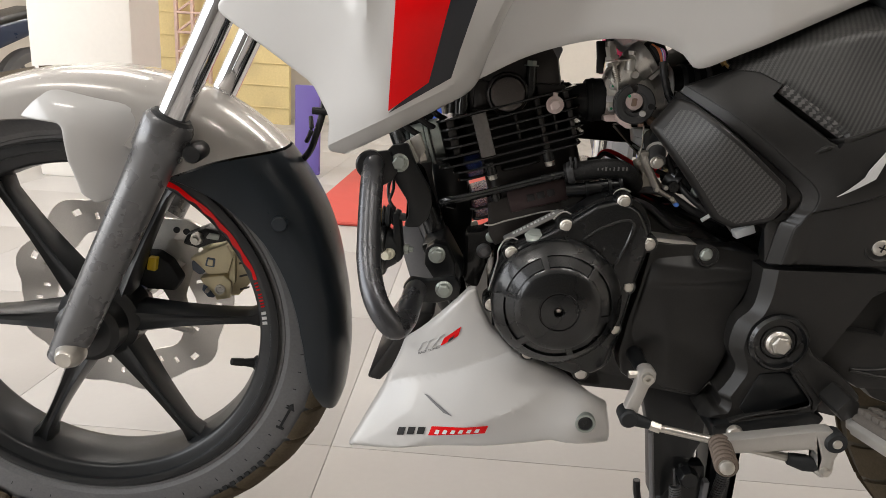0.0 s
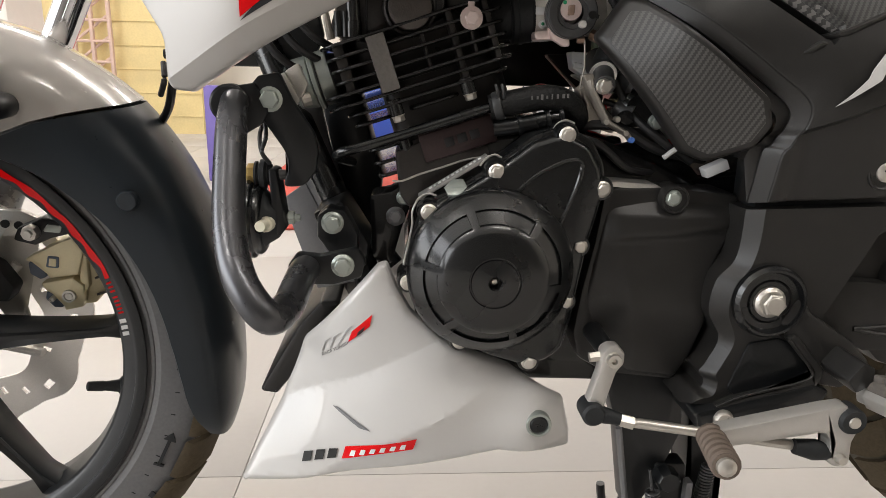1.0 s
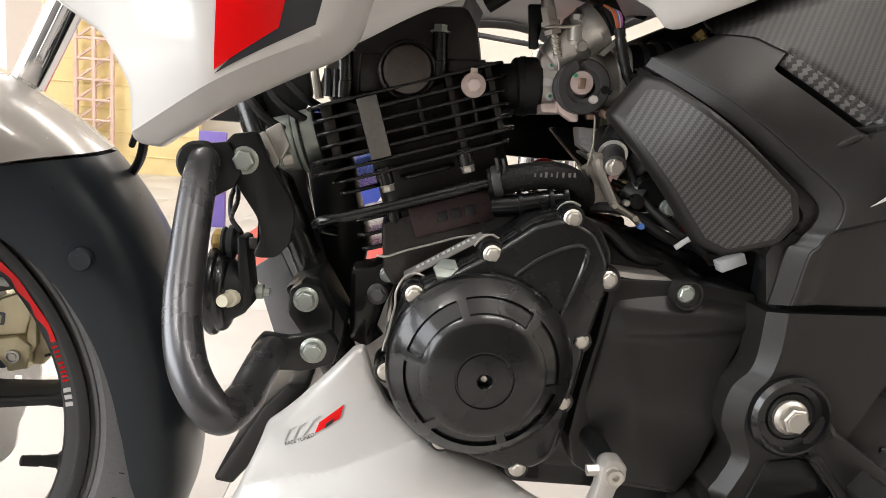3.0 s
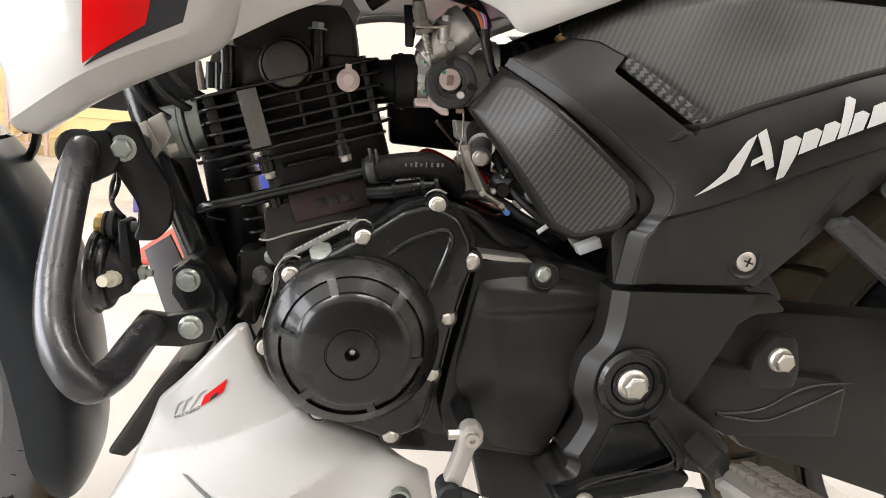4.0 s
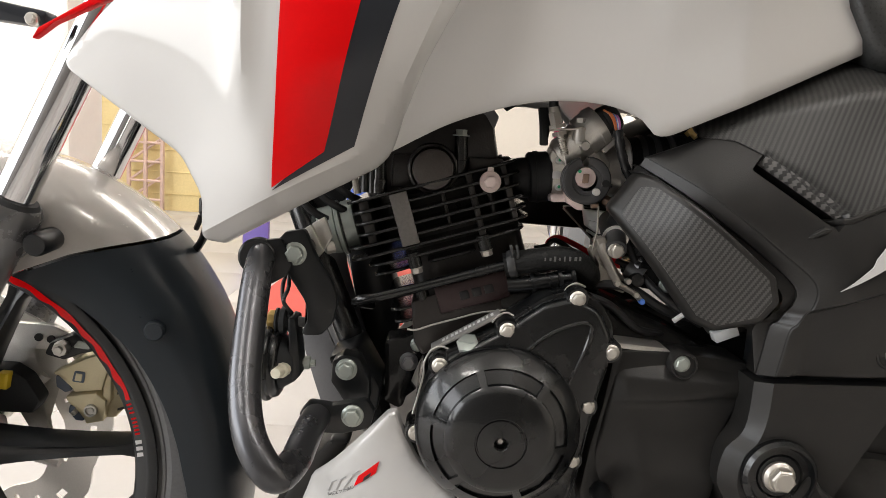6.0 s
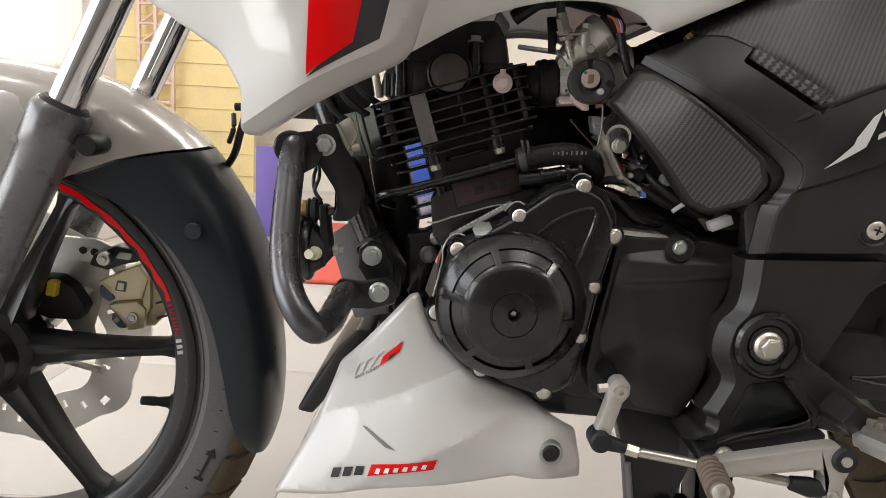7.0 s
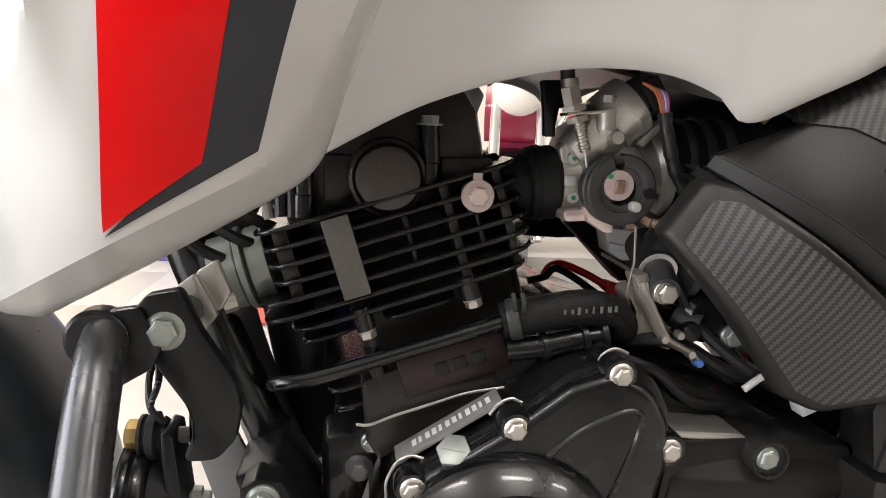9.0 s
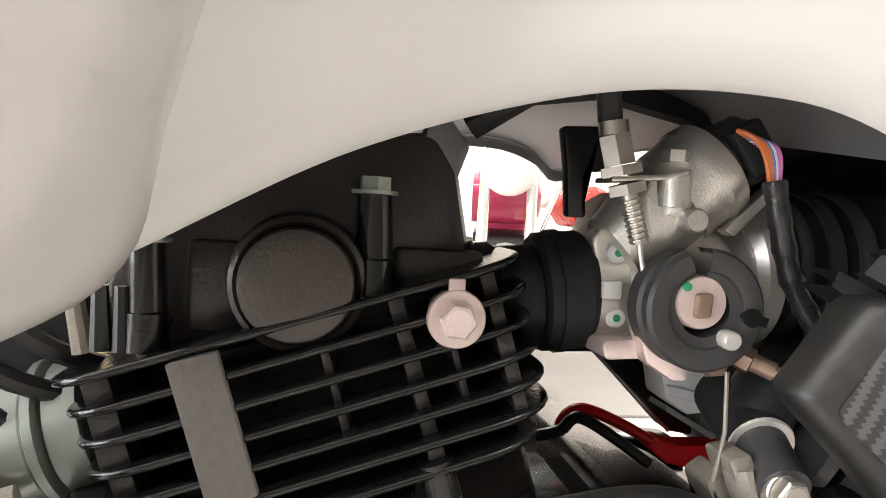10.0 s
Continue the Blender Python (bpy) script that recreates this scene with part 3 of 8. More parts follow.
for a in (18.3, 17.1, 15.9, 14.2, 13.1, 12.0, 10.9, 9.8):
    ra = radians(a)
    m = Matrix.Translation(HUB + Vector((0.2195 * math.cos(ra), -0.0412, 0.2195 * math.sin(ra)))) @ Matrix.Rotation(-ra, 4, "Y") @ Matrix.Rotation(radians(12), 4, "Z")
    box(bm, (-0.0024, 0, -0.0009), (0.0024, 0.001, 0.0009), 0, m)
part("rim_script", steered(bm), "red", fw, "small red bars on the rim")
bm = bmesh.new()
for a in (7.4, 5.6, 3.8):
    ra = radians(a)
    m = Matrix.Translation(HUB + Vector((0.2190 * math.cos(ra), -0.0412, 0.2190 * math.sin(ra)))) @ Matrix.Rotation(-ra, 4, "Y") @ Matrix.Rotation(radians(12), 4, "Z")
    box(bm, (-0.0030, 0, -0.0020), (0.0030, 0.001, 0.0020), 0, m)
part("rim_mark", steered(bm), "mark", fw, "small white marks on the rim tape")

# fork legs: dark lower slider, chrome tube
FD = Vector((0.44, 0, 0.9)).normalized()
for side in (-1, 1):
    y = side * 0.098
    base = FORK + Vector((0.0, y, 0.0))
    bm = bmesh.new()
    p = [base + FD * s + Vector((-0.006, 0, 0)) for s in (-0.022, -0.018, 0.03, 0.12, 0.22, 0.262, 0.267, 0.302, 0.308)]
    sweep(bm, p, [0.015, 0.02, 0.0215, 0.0225, 0.0235, 0.0245, 0.0275, 0.0275, 0.024], 28)
    leg = part("fork_leg", steered(bm), "fork", bike, "dark grey lower fork leg")
    bm = bmesh.new()
    sweep(bm, [base + FD * s + Vector((-0.006, 0, 0)) for s in (0.30, 0.62)], 0.0165, 28)
    part("fork_tube", steered(bm), "chrome", leg, "polished chrome fork tube")
    bm = bmesh.new()
    sweep(bm, [base + FD * s + Vector((-0.006, 0, 0)) for s in (0.304, 0.312)], [0.0255, 0.02], 28)
    part("dust_seal", steered(bm), "rubber", leg)
    if side < 0:
        bm = bmesh.new()
        turned(bm, [(0.0, -0.026), (0.009, -0.026), (0.012, -0.022), (0.0135, -0.016), (0.016, -0.012), (0.0165, 0.0)], base + Vector((0, -0.006, -0.004)), 24)
        part("axle_nut", steered(bm), "zinc", leg, "zinc front axle nut")
        bm = bmesh.new()
        q = base + FD * 0.283
        turned(bm, [(0.0, -0.014), (0.009, -0.014), (0.0105, -0.011), (0.0105, 0.02)], q + Vector((0.03, -0.006, -0.012)), 16)
        part("clamp_bolt", steered(bm), "satin", leg)
# axle
bm = bmesh.new()
sweep(bm, [HUB + Vector((0, -0.1, 0)), HUB + Vector((0, 0.1, 0))], 0.011, 16)
part("axle", steered(bm), "satin", bike)

# caliper on the far leg: deep body, two lobes proud of it, pads and pins


def hub_prism(pts, r, y0, y1, bev):
    b = bmesh.new()
    prism(b, [(HUB.x + x, HUB.z + z) for x, z in fillet(pts, r, 3)], HUB.y + y0, HUB.y + y1, bev)
    return steered(b)


clp = part("brake_caliper", hub_prism([(0.112, 0.076), (0.1575, 0.098), (0.170, 0.090), (0.1825, 0.070), (0.183, 0.037), (0.165, 0.0165), (0.138, 0.0145), (0.128, 0.032), (0.127, 0.050)], 0.004, 0.040, 0.088, 0.004), "gold", bike, "dull gold twin-piston brake caliper")
part("lobe", hub_prism([(0.103, 0.0725), (0.140, 0.0905), (0.156, 0.0965), (0.164, 0.080), (0.156, 0.0545), (0.127, 0.0512), (0.118, 0.068)], 0.0025, 0.027, 0.042, 0.0025), "gold", clp)
part("lobe", hub_prism([(0.1165, 0.0462), (0.150, 0.0515), (0.160, 0.042), (0.157, 0.018), (0.1375, 0.014), (0.1365, 0.0265), (0.1215, 0.0375)], 0.0025, 0.027, 0.042, 0.0025), "gold", clp)
part("rib", hub_prism([(0.1575, 0.089), (0.1655, 0.082), (0.1640, 0.040), (0.1575, 0.030), (0.1545, 0.045), (0.1585, 0.075)], 0.002, 0.031, 0.042, 0.002), "gold", clp)
for dz in (0.026, 0.045, 0.064):
    part("side_groove", hub_prism([(0.168, dz), (0.181, dz + 0.004), (0.181, dz + 0.0065), (0.168, dz + 0.0025)], 0.0005, 0.0385, 0.041, 0.0004), "foot", clp)
for pts in ([(0.1065, 0.0700), (0.1185, 0.0665), (0.1235, 0.0520), (0.1160, 0.0495), (0.1070, 0.0560)], [(0.1205, 0.0370), (0.1345, 0.0265), (0.1355, 0.0160), (0.1260, 0.0170), (0.1185, 0.0270)]):
    part("piston", hub_prism(pts, 0.003, 0.031, 0.045, 0.0012), "piston", clp, "blue-grey piston cap")
part("pad_window", hub_prism([(0.1255, 0.0645), (0.1290, 0.0770), (0.1400, 0.0755), (0.1380, 0.0630)], 0.002, 0.0258, 0.028, 0.0006), "piston", clp)
part("pad_key", hub_prism([(0.1285, 0.0660), (0.1305, 0.0745), (0.1372, 0.0735), (0.1358, 0.0650)], 0.001, 0.0250, 0.028, 0.0006), "gold", clp)
for dx, dz, r in ((0.1445, 0.0315, 0.0068), (0.1270, 0.0285, 0.0028)):
    bm = bmesh.new()
    turned(bm, [(0.0, 0.0245), (0.45 * r, 0.0245), (0.5 * r, 0.026), (0.7 * r, 0.026), (0.75 * r, 0.0235), (r, 0.0235), (1.05 * r, 0.032)], HUB + Vector((dx, 0, dz)), 16)
    part("pin", steered(bm), "alloy", clp)
part("carrier_lug", hub_prism([(0.097, 0.0945), (0.104, 0.108), (0.128, 0.118), (0.152, 0.114), (0.157, 0.101), (0.134, 0.0955), (0.118, 0.0885)], 0.004, 0.026, 0.050, 0.003), "satin", clp, "black caliper carrier lug")
part("lug_gap", hub_prism([(0.128, 0.104), (0.134, 0.112), (0.148, 0.110), (0.145, 0.102)], 0.002, 0.0245, 0.027, 0.0006), "zincgrey", clp)
bm = bmesh.new()
prism(bm, [(HUB.x + x, HUB.z + z) for x, z in fillet([(0.045, 0.125), (0.10, 0.122), (0.128, 0.108), (0.118, 0.092), (0.075, 0.094), (0.065, 0.05), (0.095, -0.01), (0.08, -0.02), (0.045, 0.05)], 0.006, 3)], HUB.y + 0.045, HUB.y + 0.052, 0.002)
part("caliper_bracket", steered(bm), "alloy", clp, "bare alloy caliper bracket")
for dx, dz in ((0.085, 0.108), (0.098, 0.106)):
    bm = bmesh.new()
    turned(bm, [(0.0, 0.043), (0.0045, 0.043), (0.0045, 0.0455)], HUB + Vector((dx, 0, dz)), 10)
    part("bracket_hole", steered(bm), "ink", clp)
bm = bmesh.new()
turned(bm, [(0.0, 0.012), (0.004, 0.012), (0.0045, 0.016), (0.0075, 0.016), (0.0085, 0.02), (0.0085, 0.045)], HUB + Vector((0.118, 0, 0.104)), 8)
part("slide_pin", steered(bm), "alloy", clp, "bright slide pin")
part("speed_sensor", hub_prism([(0.022, 0.041), (0.024, 0.055), (0.046, 0.080), (0.064, 0.079), (0.080, 0.068), (0.094, 0.043), (0.085, 0.027), (0.050, 0.028)], 0.007, 0.022, 0.044, 0.005), "rubber", clp, "black speed sensor housing")
part("bleed_cap", hub_prism([(0.0515, 0.0590), (0.0555, 0.0775), (0.0675, 0.0765), (0.0640, 0.0570)], 0.003, 0.014, 0.030, 0.003), "yellow", clp, "yellow rubber cap")
for i in range(4):
    part("cooling_rib", hub_prism([(0.0235 + 0.0055 * i, 0.044), (0.0265 + 0.0055 * i, 0.053 + 0.001 * i), (0.0285 + 0.0055 * i, 0.053 + 0.001 * i), (0.0255 + 0.0055 * i, 0.044)], 0.0005, 0.0195, 0.024, 0.0005), "cream", clp)


# front mudguard: two-tone shell over the tyre
def guard(bm, a0, a1, prof, skew=lambda f: 0.0, thick=0.003, n=44):
    rows = []
    for f in np.linspace(0, 1, n):
        a = radians(a0 + (a1 - a0) * f)
        row = []
        line = prof(f)
        top = max(r for r, _ in line)
        for r, y in line:
            b = a + radians(skew(f)) * (top - r) / 0.1
            row.append(HUB + Vector((r * math.cos(b), y, r * math.sin(b))))
        rows.append(row)
    k = len(rows[0])
    A = [[bm.verts.new(v) for v in row] for row in rows]
    B = [[bm.verts.new(v + (HUB - v).normalized() * thick * 0.5 + Vector((0, -thick if v.y > 0 else thick, 0))) for v in row] for row in rows]
    for i in range(n - 1):
        for j in range(k - 1):
            bm.faces.new((A[i][j], A[i + 1][j], A[i + 1][j + 1], A[i][j + 1]))
            bm.faces.new((B[i][j], B[i][j + 1], B[i + 1][j + 1], B[i + 1][j]))
        for j in (0, k - 1):
            bm.faces.new((A[i][j], A[i + 1][j], B[i + 1][j], B[i][j]))
    for i in (0, n - 1):
        for j in range(k - 1):
            bm.faces.new((A[i][j], A[i][j + 1], B[i][j + 1], B[i][j]))
    return bm


def mud_profile(side_r, half, top):
    pts = []
    for s in np.linspace(-1, 1, 15):
        ang = abs(s) * math.pi / 2
        pts.append((side_r + (top - side_r) * max(0.0, math.cos(ang)) ** 0.55, math.copysign(half * math.sin(ang) ** 0.8, s)))
    return pts


def rear_mud(f):
    side = float(np.interp(f, [0, 0.14, 0.32, 0.48, 0.60, 0.70, 0.80, 0.87, 0.94, 1], [0.241, 0.254, 0.264, 0.267, 0.2685, 0.2705, 0.276, 0.282, 0.293, 0.310]))
    crown = float(np.interp(f, [0, 0.22, 0.5, 0.66, 0.82, 0.95, 1], [0.343, 0.336, 0.325, 0.3245, 0.328, 0.332, 0.331]))
    return mud_profile(side, (0.081 - 0.004 * f) * (1 - 0.22 * max(0.0, (f - 0.88) / 0.12) ** 2), crown)


bm = bmesh.new()
guard(bm, 44, -17.6, rear_mud, lambda f: 15 * (1 - f), 0.003, 60)
mud = part("front_mudguard", steered(bm), "mudblack", bike, "two-tone front mudguard, blue-black rear half")
bm = bmesh.new()
guard(bm, 130, 44.6, lambda f: mud_profile(0.274 - 0.032 * f ** 2, 0.074 + 0.007 * f, float(np.interp(f, [0, 0.25, 0.5, 0.8, 1], [0.31, 0.313, 0.326, 0.341, 0.3435]))), lambda f: 15 * f)
part("front_half", steered(bm), "silver", mud, "pearl grey painted front half")
bm = bmesh.new()
ck = [(x + HUB.x, z + HUB.z) for x, z in fillet([(-0.035, 0.268), (0.016, 0.266), (0.019, 0.225), (0.031, 0.188), (0.046, 0.178), (0.070, 0.186), (0.105, 0.248), (0.115, 0.29), (0.09, 0.315), (0.03, 0.318), (-0.03, 0.308), (-0.06, 0.285)], [0.006, 0.01, 0.02, 0.014, 0.008, 0.01, 0.02, 0.02, 0.02, 0.02, 0.015, 0.01], 4)]
CHK = surf([(-0.06, 0.285, -0.05), (-0.035, 0.268, -0.078), (0.03, 0.318, -0.05), (0.09, 0.315, -0.05), (0.0, 0.29, -0.082), (0.03, 0.27, -0.094), (0.025, 0.22, -0.096), (0.046, 0.178, -0.096), (0.05, 0.25, -0.092), (0.075, 0.23, -0.076), (0.07, 0.19, -0.08), (0.105, 0.25, -0.072), (0.08, 0.29, -0.074), (0.115, 0.29, -0.068)])
panel(bm, ck, lambda x, z: HUB.y + CHK(x - HUB.x, z - HUB.z), 0.004, 0.006, 0.003)
part("cheek", steered(bm), "white", mud, "glossy white side cheek", 70)
bm = bmesh.new()
turned(bm, [(0.0, -0.0835), (0.008, -0.0835), (0.0095, -0.0815), (0.0095, -0.06)], HUB + Vector((0.246, 0, 0.160)), 20)
part("rivet", steered(bm), "mudblack", mud)

# tank shroud
SH = surf([(0.19, 0.716, -0.165), (0.30, 0.65, -0.20), (0.312, 0.585, -0.19), (0.376, 0.634, -0.24), (0.455, 0.669, -0.205), (0.36, 0.72, -0.243), (0.43, 0.71, -0.243), (0.48, 0.764, -0.235), (0.24, 0.75, -0.2), (0.40, 0.85, -0.235), (0.27, 0.85, -0.2), (0.49, 0.86, -0.21)])


def shroud_depth(x, z):
    d = ((x - 0.390) * 0.055 - (z - 0.6365) * 0.1) / 0.1141
    crease = 0.007 * math.exp(-((x - 0.352 + 0.02 * (z - 0.7)) / 0.010) ** 2) * min(1.0, max(0.0, (z - 0.67) / 0.06))
    e = ((x - 0.445) * 0.053 - (z - 0.671) * 0.0225) / 0.0576
    turn_in = max(d, e) + 0.25 * max(0.0, 0.012 - abs(d - e)) ** 2 / 0.012
    return SH(x, z) - crease + 0.95 * max(0.0, turn_in)


bm = bmesh.new()
so = fillet([(0.187, 0.717), (0.295, 0.652), (0.313, 0.622), (0.309, 0.586), (0.326, 0.584), (0.452, 0.6555), (0.4625, 0.69), (0.477, 0.728), (0.4975, 0.77), (0.535, 0.86), (0.33, 0.86), (0.255, 0.765)], [0.01, 0.03, 0.02, 0.006, 0.008, 0.04, 0.02, 0.02, 0.02, 0.01, 0.01, 0.01], 5)
panel(bm, so, shroud_depth, 0.004, 0.006, 0.004, False, ((0.390, 0.6365, 0.055, -0.1), (0.445, 0.671, 0.053, -0.0225)))
shroud = part("tank_shroud", bm, "white", bike, "white tank shroud with red and charcoal stripes", 24)
for outl, mt, nm in (([(0.3755, 0.634), (0.410, 0.661), (0.432, 0.757), (0.455, 0.86), (0.385, 0.86), (0.380, 0.755)], "red", "red_stripe"), ([(0.3755, 0.632), (0.4295, 0.666), (0.436, 0.69), (0.456, 0.757), (0.489, 0.86), (0.45, 0.86), (0.425, 0.757), (0.404, 0.661)], "charcoal", "charcoal_stripe")):
    bm = bmesh.new()
    panel(bm, outl, lambda x, z: shroud_depth(x, z) - (0.0011 if mt == "red" else 0.0006), 0.0005, 0.008, 0)
    part(nm, bm, mt, shroud)


bm = bmesh.new()
prism(bm, fillet([(0.178, 0.730), (0.196, 0.744), (0.26, 0.775), (0.245, 0.776), (0.184, 0.740)], 0.002), -0.186, -0.178, 0.001)
part("red_wedge", bm, "red", shroud)
bm = bmesh.new()
prism(bm, fillet([(0.06, 0.775), (0.175, 0.757), (0.170, 0.745), (0.05, 0.755)], 0.004), -0.155, -0.14, 0.002)
lbk = part("lamp_bracket", bm, "charcoal", bike, "dark lamp bracket")
bolt(0.163, -0.158, 0.750, 0.004, lbk)


# fuel tank, lofted from front to back
def arch(x):
    xs = [0.42, 0.448, 0.502, 0.561, 0.611, 0.643, 0.661, 0.70, 0.823, 0.86]
    zs = [0.650, 0.663, 0.692, 0.710, 0.712, 0.703, 0.690, 0.706, 0.764, 0.78]
    c = np.array(spline(list(zip(xs, zs)), 12))
    return float(np.interp(x, c[:, 0], c[:, 1]))


bm = bmesh.new()
rows = []
for x in np.linspace(0.425, 0.83, 80):
    zb = arch(x) - 0.004
    zt = 0.98 - 0.5 * max(0, x - 0.66) ** 1.3 - 0.35 * max(0, 0.5 - x)
    w = 0.176 - 0.30 * max(0, x - 0.72) + 0.02 * math.sin((x - 0.42) * 6)
    sec = [(0.925, 0.03), (0.927, 0.006), (0.932, 0.0025), (0.942, 0.004), (0.956, 0.016), (0.915, 0.046), (0.940, 0.085), (0.968, 0.115), (0.955, 0.15), (0.905, 0.20)]
    row = [(-w * a, zb + b) for a, b in sec]
    h = zt - zb - 0.20
    for s in np.linspace(0.12, 1.0, 9):
        row.append((-w * 0.905 * math.cos(s * math.pi / 2) ** 0.8 if s < 1 else 0.0, zb + 0.20 + h * math.sin(s * math.pi / 2)))
    rows.append((x, row))
for sgn in (1, -1):
    vs = [[bm.verts.new((x, sgn * y, z + (0.02 if sgn < 0 and j < 5 else 0.0))) for j, (y, z) in enumerate(row)] for x, row in rows]
    for a, b in zip(vs, vs[1:]):
        for j in range(len(a) - 1):
            bm.faces.new((a[j], a[j + 1], b[j + 1], b[j]))
part("fuel_tank", bm, "white", bike, "glossy white fuel tank with recessed flank", 50)
bm = bmesh.new()
prev = None
for x in np.linspace(0.43, 0.825, 60):
    z = arch(x) + 0.012
    w = 0.927 * (0.176 - 0.30 * max(0, x - 0.72) + 0.02 * math.sin((x - 0.42) * 6)) - 0.001
    row = [bm.verts.new((x, y, z + dz)) for y, dz in ((-w, -0.006), (-0.10, 0.008), (0.0, 0.016), (0.10, 0.020), (w, 0.015))]
    if prev:
        for j in range(4):
            bm.faces.new((prev[j], prev[j + 1], row[j + 1], row[j]))
    prev = row
part("tank_floor", bm, "plate", bike, "grey underside of the tank")

# belly pan
def belly_fold(x, z):
    """Below a hollow crease and above a ridge the panel leans back; the lower lip turns in."""
    za = float(np.interp(x, [0.33, 0.404, 0.438, 0.472, 0.505, 0.64], [0.281, 0.321, 0.340, 0.361, 0.378, 0.430]))
    zb = float(np.interp(x, [0.33, 0.44, 0.484, 0.506, 0.527, 0.546, 0.565, 0.62], [0.194, 0.268, 0.298, 0.311, 0.324, 0.337, 0.345, 0.348]))
    lip = 0.255 + (x - 0.463) * 0.2 - z
    return 0.42 * max(0.0, min(z, za) - zb) + 0.45 * max(0.0, lip)


BP = surf([(x, z, y - belly_fold(x, z)) for x, z, y in [(0.328, 0.221, -0.129), (0.388, 0.357, -0.115), (0.365, 0.295, -0.118), (0.433, 0.242, -0.15), (0.565, 0.279, -0.178), (0.633, 0.271, -0.158), (0.626, 0.317, -0.158), (0.574, 0.351, -0.163), (0.517, 0.378, -0.172), (0.487, 0.405, -0.168), (0.468, 0.447, -0.168), (0.595, 0.312, -0.184), (0.45, 0.32, -0.165), (0.42, 0.37, -0.148), (0.39, 0.25, -0.148)]])


def belly_depth(x, z):
    return BP(x, z) + belly_fold(x, z)


for mir in (False, True):
    bm = bmesh.new()
    bo = fillet([(0.468, 0.449), (0.460, 0.446), (0.390, 0.361), (0.367, 0.300), (0.327, 0.221), (0.433, 0.243), (0.566, 0.279), (0.634, 0.272), (0.632, 0.29), (0.626, 0.319), (0.574, 0.353), (0.517, 0.380), (0.488, 0.406), (0.475, 0.43)], [0.004, 0.004, 0.03, 0.02, 0.003, 0.01, 0.01, 0.004, 0.004, 0.008, 0.02, 0.03, 0.02, 0.01], 4)
    panel(bm, bo, belly_depth, 0.004, 0.006, 0.006, mir, ((0.404, 0.321, -0.019, 0.034), (0.472, 0.361, -0.017, 0.033), (0.506, 0.311, -0.063, 0.1), (0.565, 0.345, -0.005, 0.1), (0.463, 0.255, 0.2, -1.0)))
    bp_ = part("belly_pan", bm, "white", bike, "white belly pan with small red and black graphics", 26)
    if mir:
        continue
    belly = bp_

# belly graphics, plain shapes in their colours
def decal(outline, depth, material, parent, name, off=0.0012, label=""):
    bm = bmesh.new()
    panel(bm, outline, lambda x, z: depth(x, z) - off, 0.0006, 0.005, 0)
    return part(name, bm, material, parent, label)


decal([(0.4265, 0.2625), (0.430, 0.2745), (0.4935, 0.2945), (0.4905, 0.2825)], belly_depth, "red", belly, "red_badge")
for i in range(3):
    x = 0.389 + 0.0118 * i
    decal([(x, 0.2535 + 0.0033 * i), (x + 0.002, 0.2625 + 0.0033 * i), (x + 0.0105, 0.2645 + 0.0033 * i), (x + 0.0083, 0.2555 + 0.0033 * i)], belly_depth, "ink", belly, "black_badge")
for i in range(6):
    x, z = 0.4335 + 0.009 * i, 0.268 + 0.0029 * i
    decal([(x, z - 0.001), (x + 0.002, z + 0.0045), (x + 0.006, z + 0.0052), (x + 0.0045, z - 0.0005)], belly_depth, "mark", belly, "white_badge", 0.0016)
decal([(0.434, 0.375), (0.4375, 0.3855), (0.4555, 0.403), (0.453, 0.392)], belly_depth, "red", belly, "red_badge")
decal([(0.4415, 0.3815), (0.443, 0.386), (0.449, 0.392), (0.4475, 0.387)], belly_depth, "ink", belly, "black_badge", 0.0016)
for a, b in (((0.408, 0.3565), (0.412, 0.368)), ((0.4165, 0.3635), (0.4205, 0.375)), ((0.424, 0.369), (0.432, 0.384))):
    decal([a, (a[0] + 0.0012, a[1] + 0.001), (b[0] + 0.0012, b[1] + 0.001), b], belly_depth, "greyink", belly, "outline_badge")
    decal([b, (b[0] + 0.006, b[1] + 0.006), (b[0] + 0.006, b[1] + 0.007), (b[0], b[1] + 0.0012)], belly_depth, "greyink", belly, "outline_badge")
# small printed words under the badge
fc = bpy.data.curves.new("print", "FONT")
fc.body, fc.size, fc.shear = "RACE TUNED", 0.0036, 0.25
fo = bpy.data.objects.new("print", fc)
tm = bpy.data.meshes.new_from_object(fo)
bpy.data.objects.remove(fo)
bm = bmesh.new()
bm.from_mesh(tm)
wide = max(v.co.x for v in bm.verts)
for v in bm.verts:
    a, b = v.co.x / wide, v.co.y
    x, z = 0.4085 + 0.026 * a - 0.6 * b, 0.3520 + 0.0215 * a + 0.8 * b
    v.co = (x, belly_depth(x, z) - 0.0008, z)
part("words", bm, "ink", belly, "small words RACE TUNED", 0)
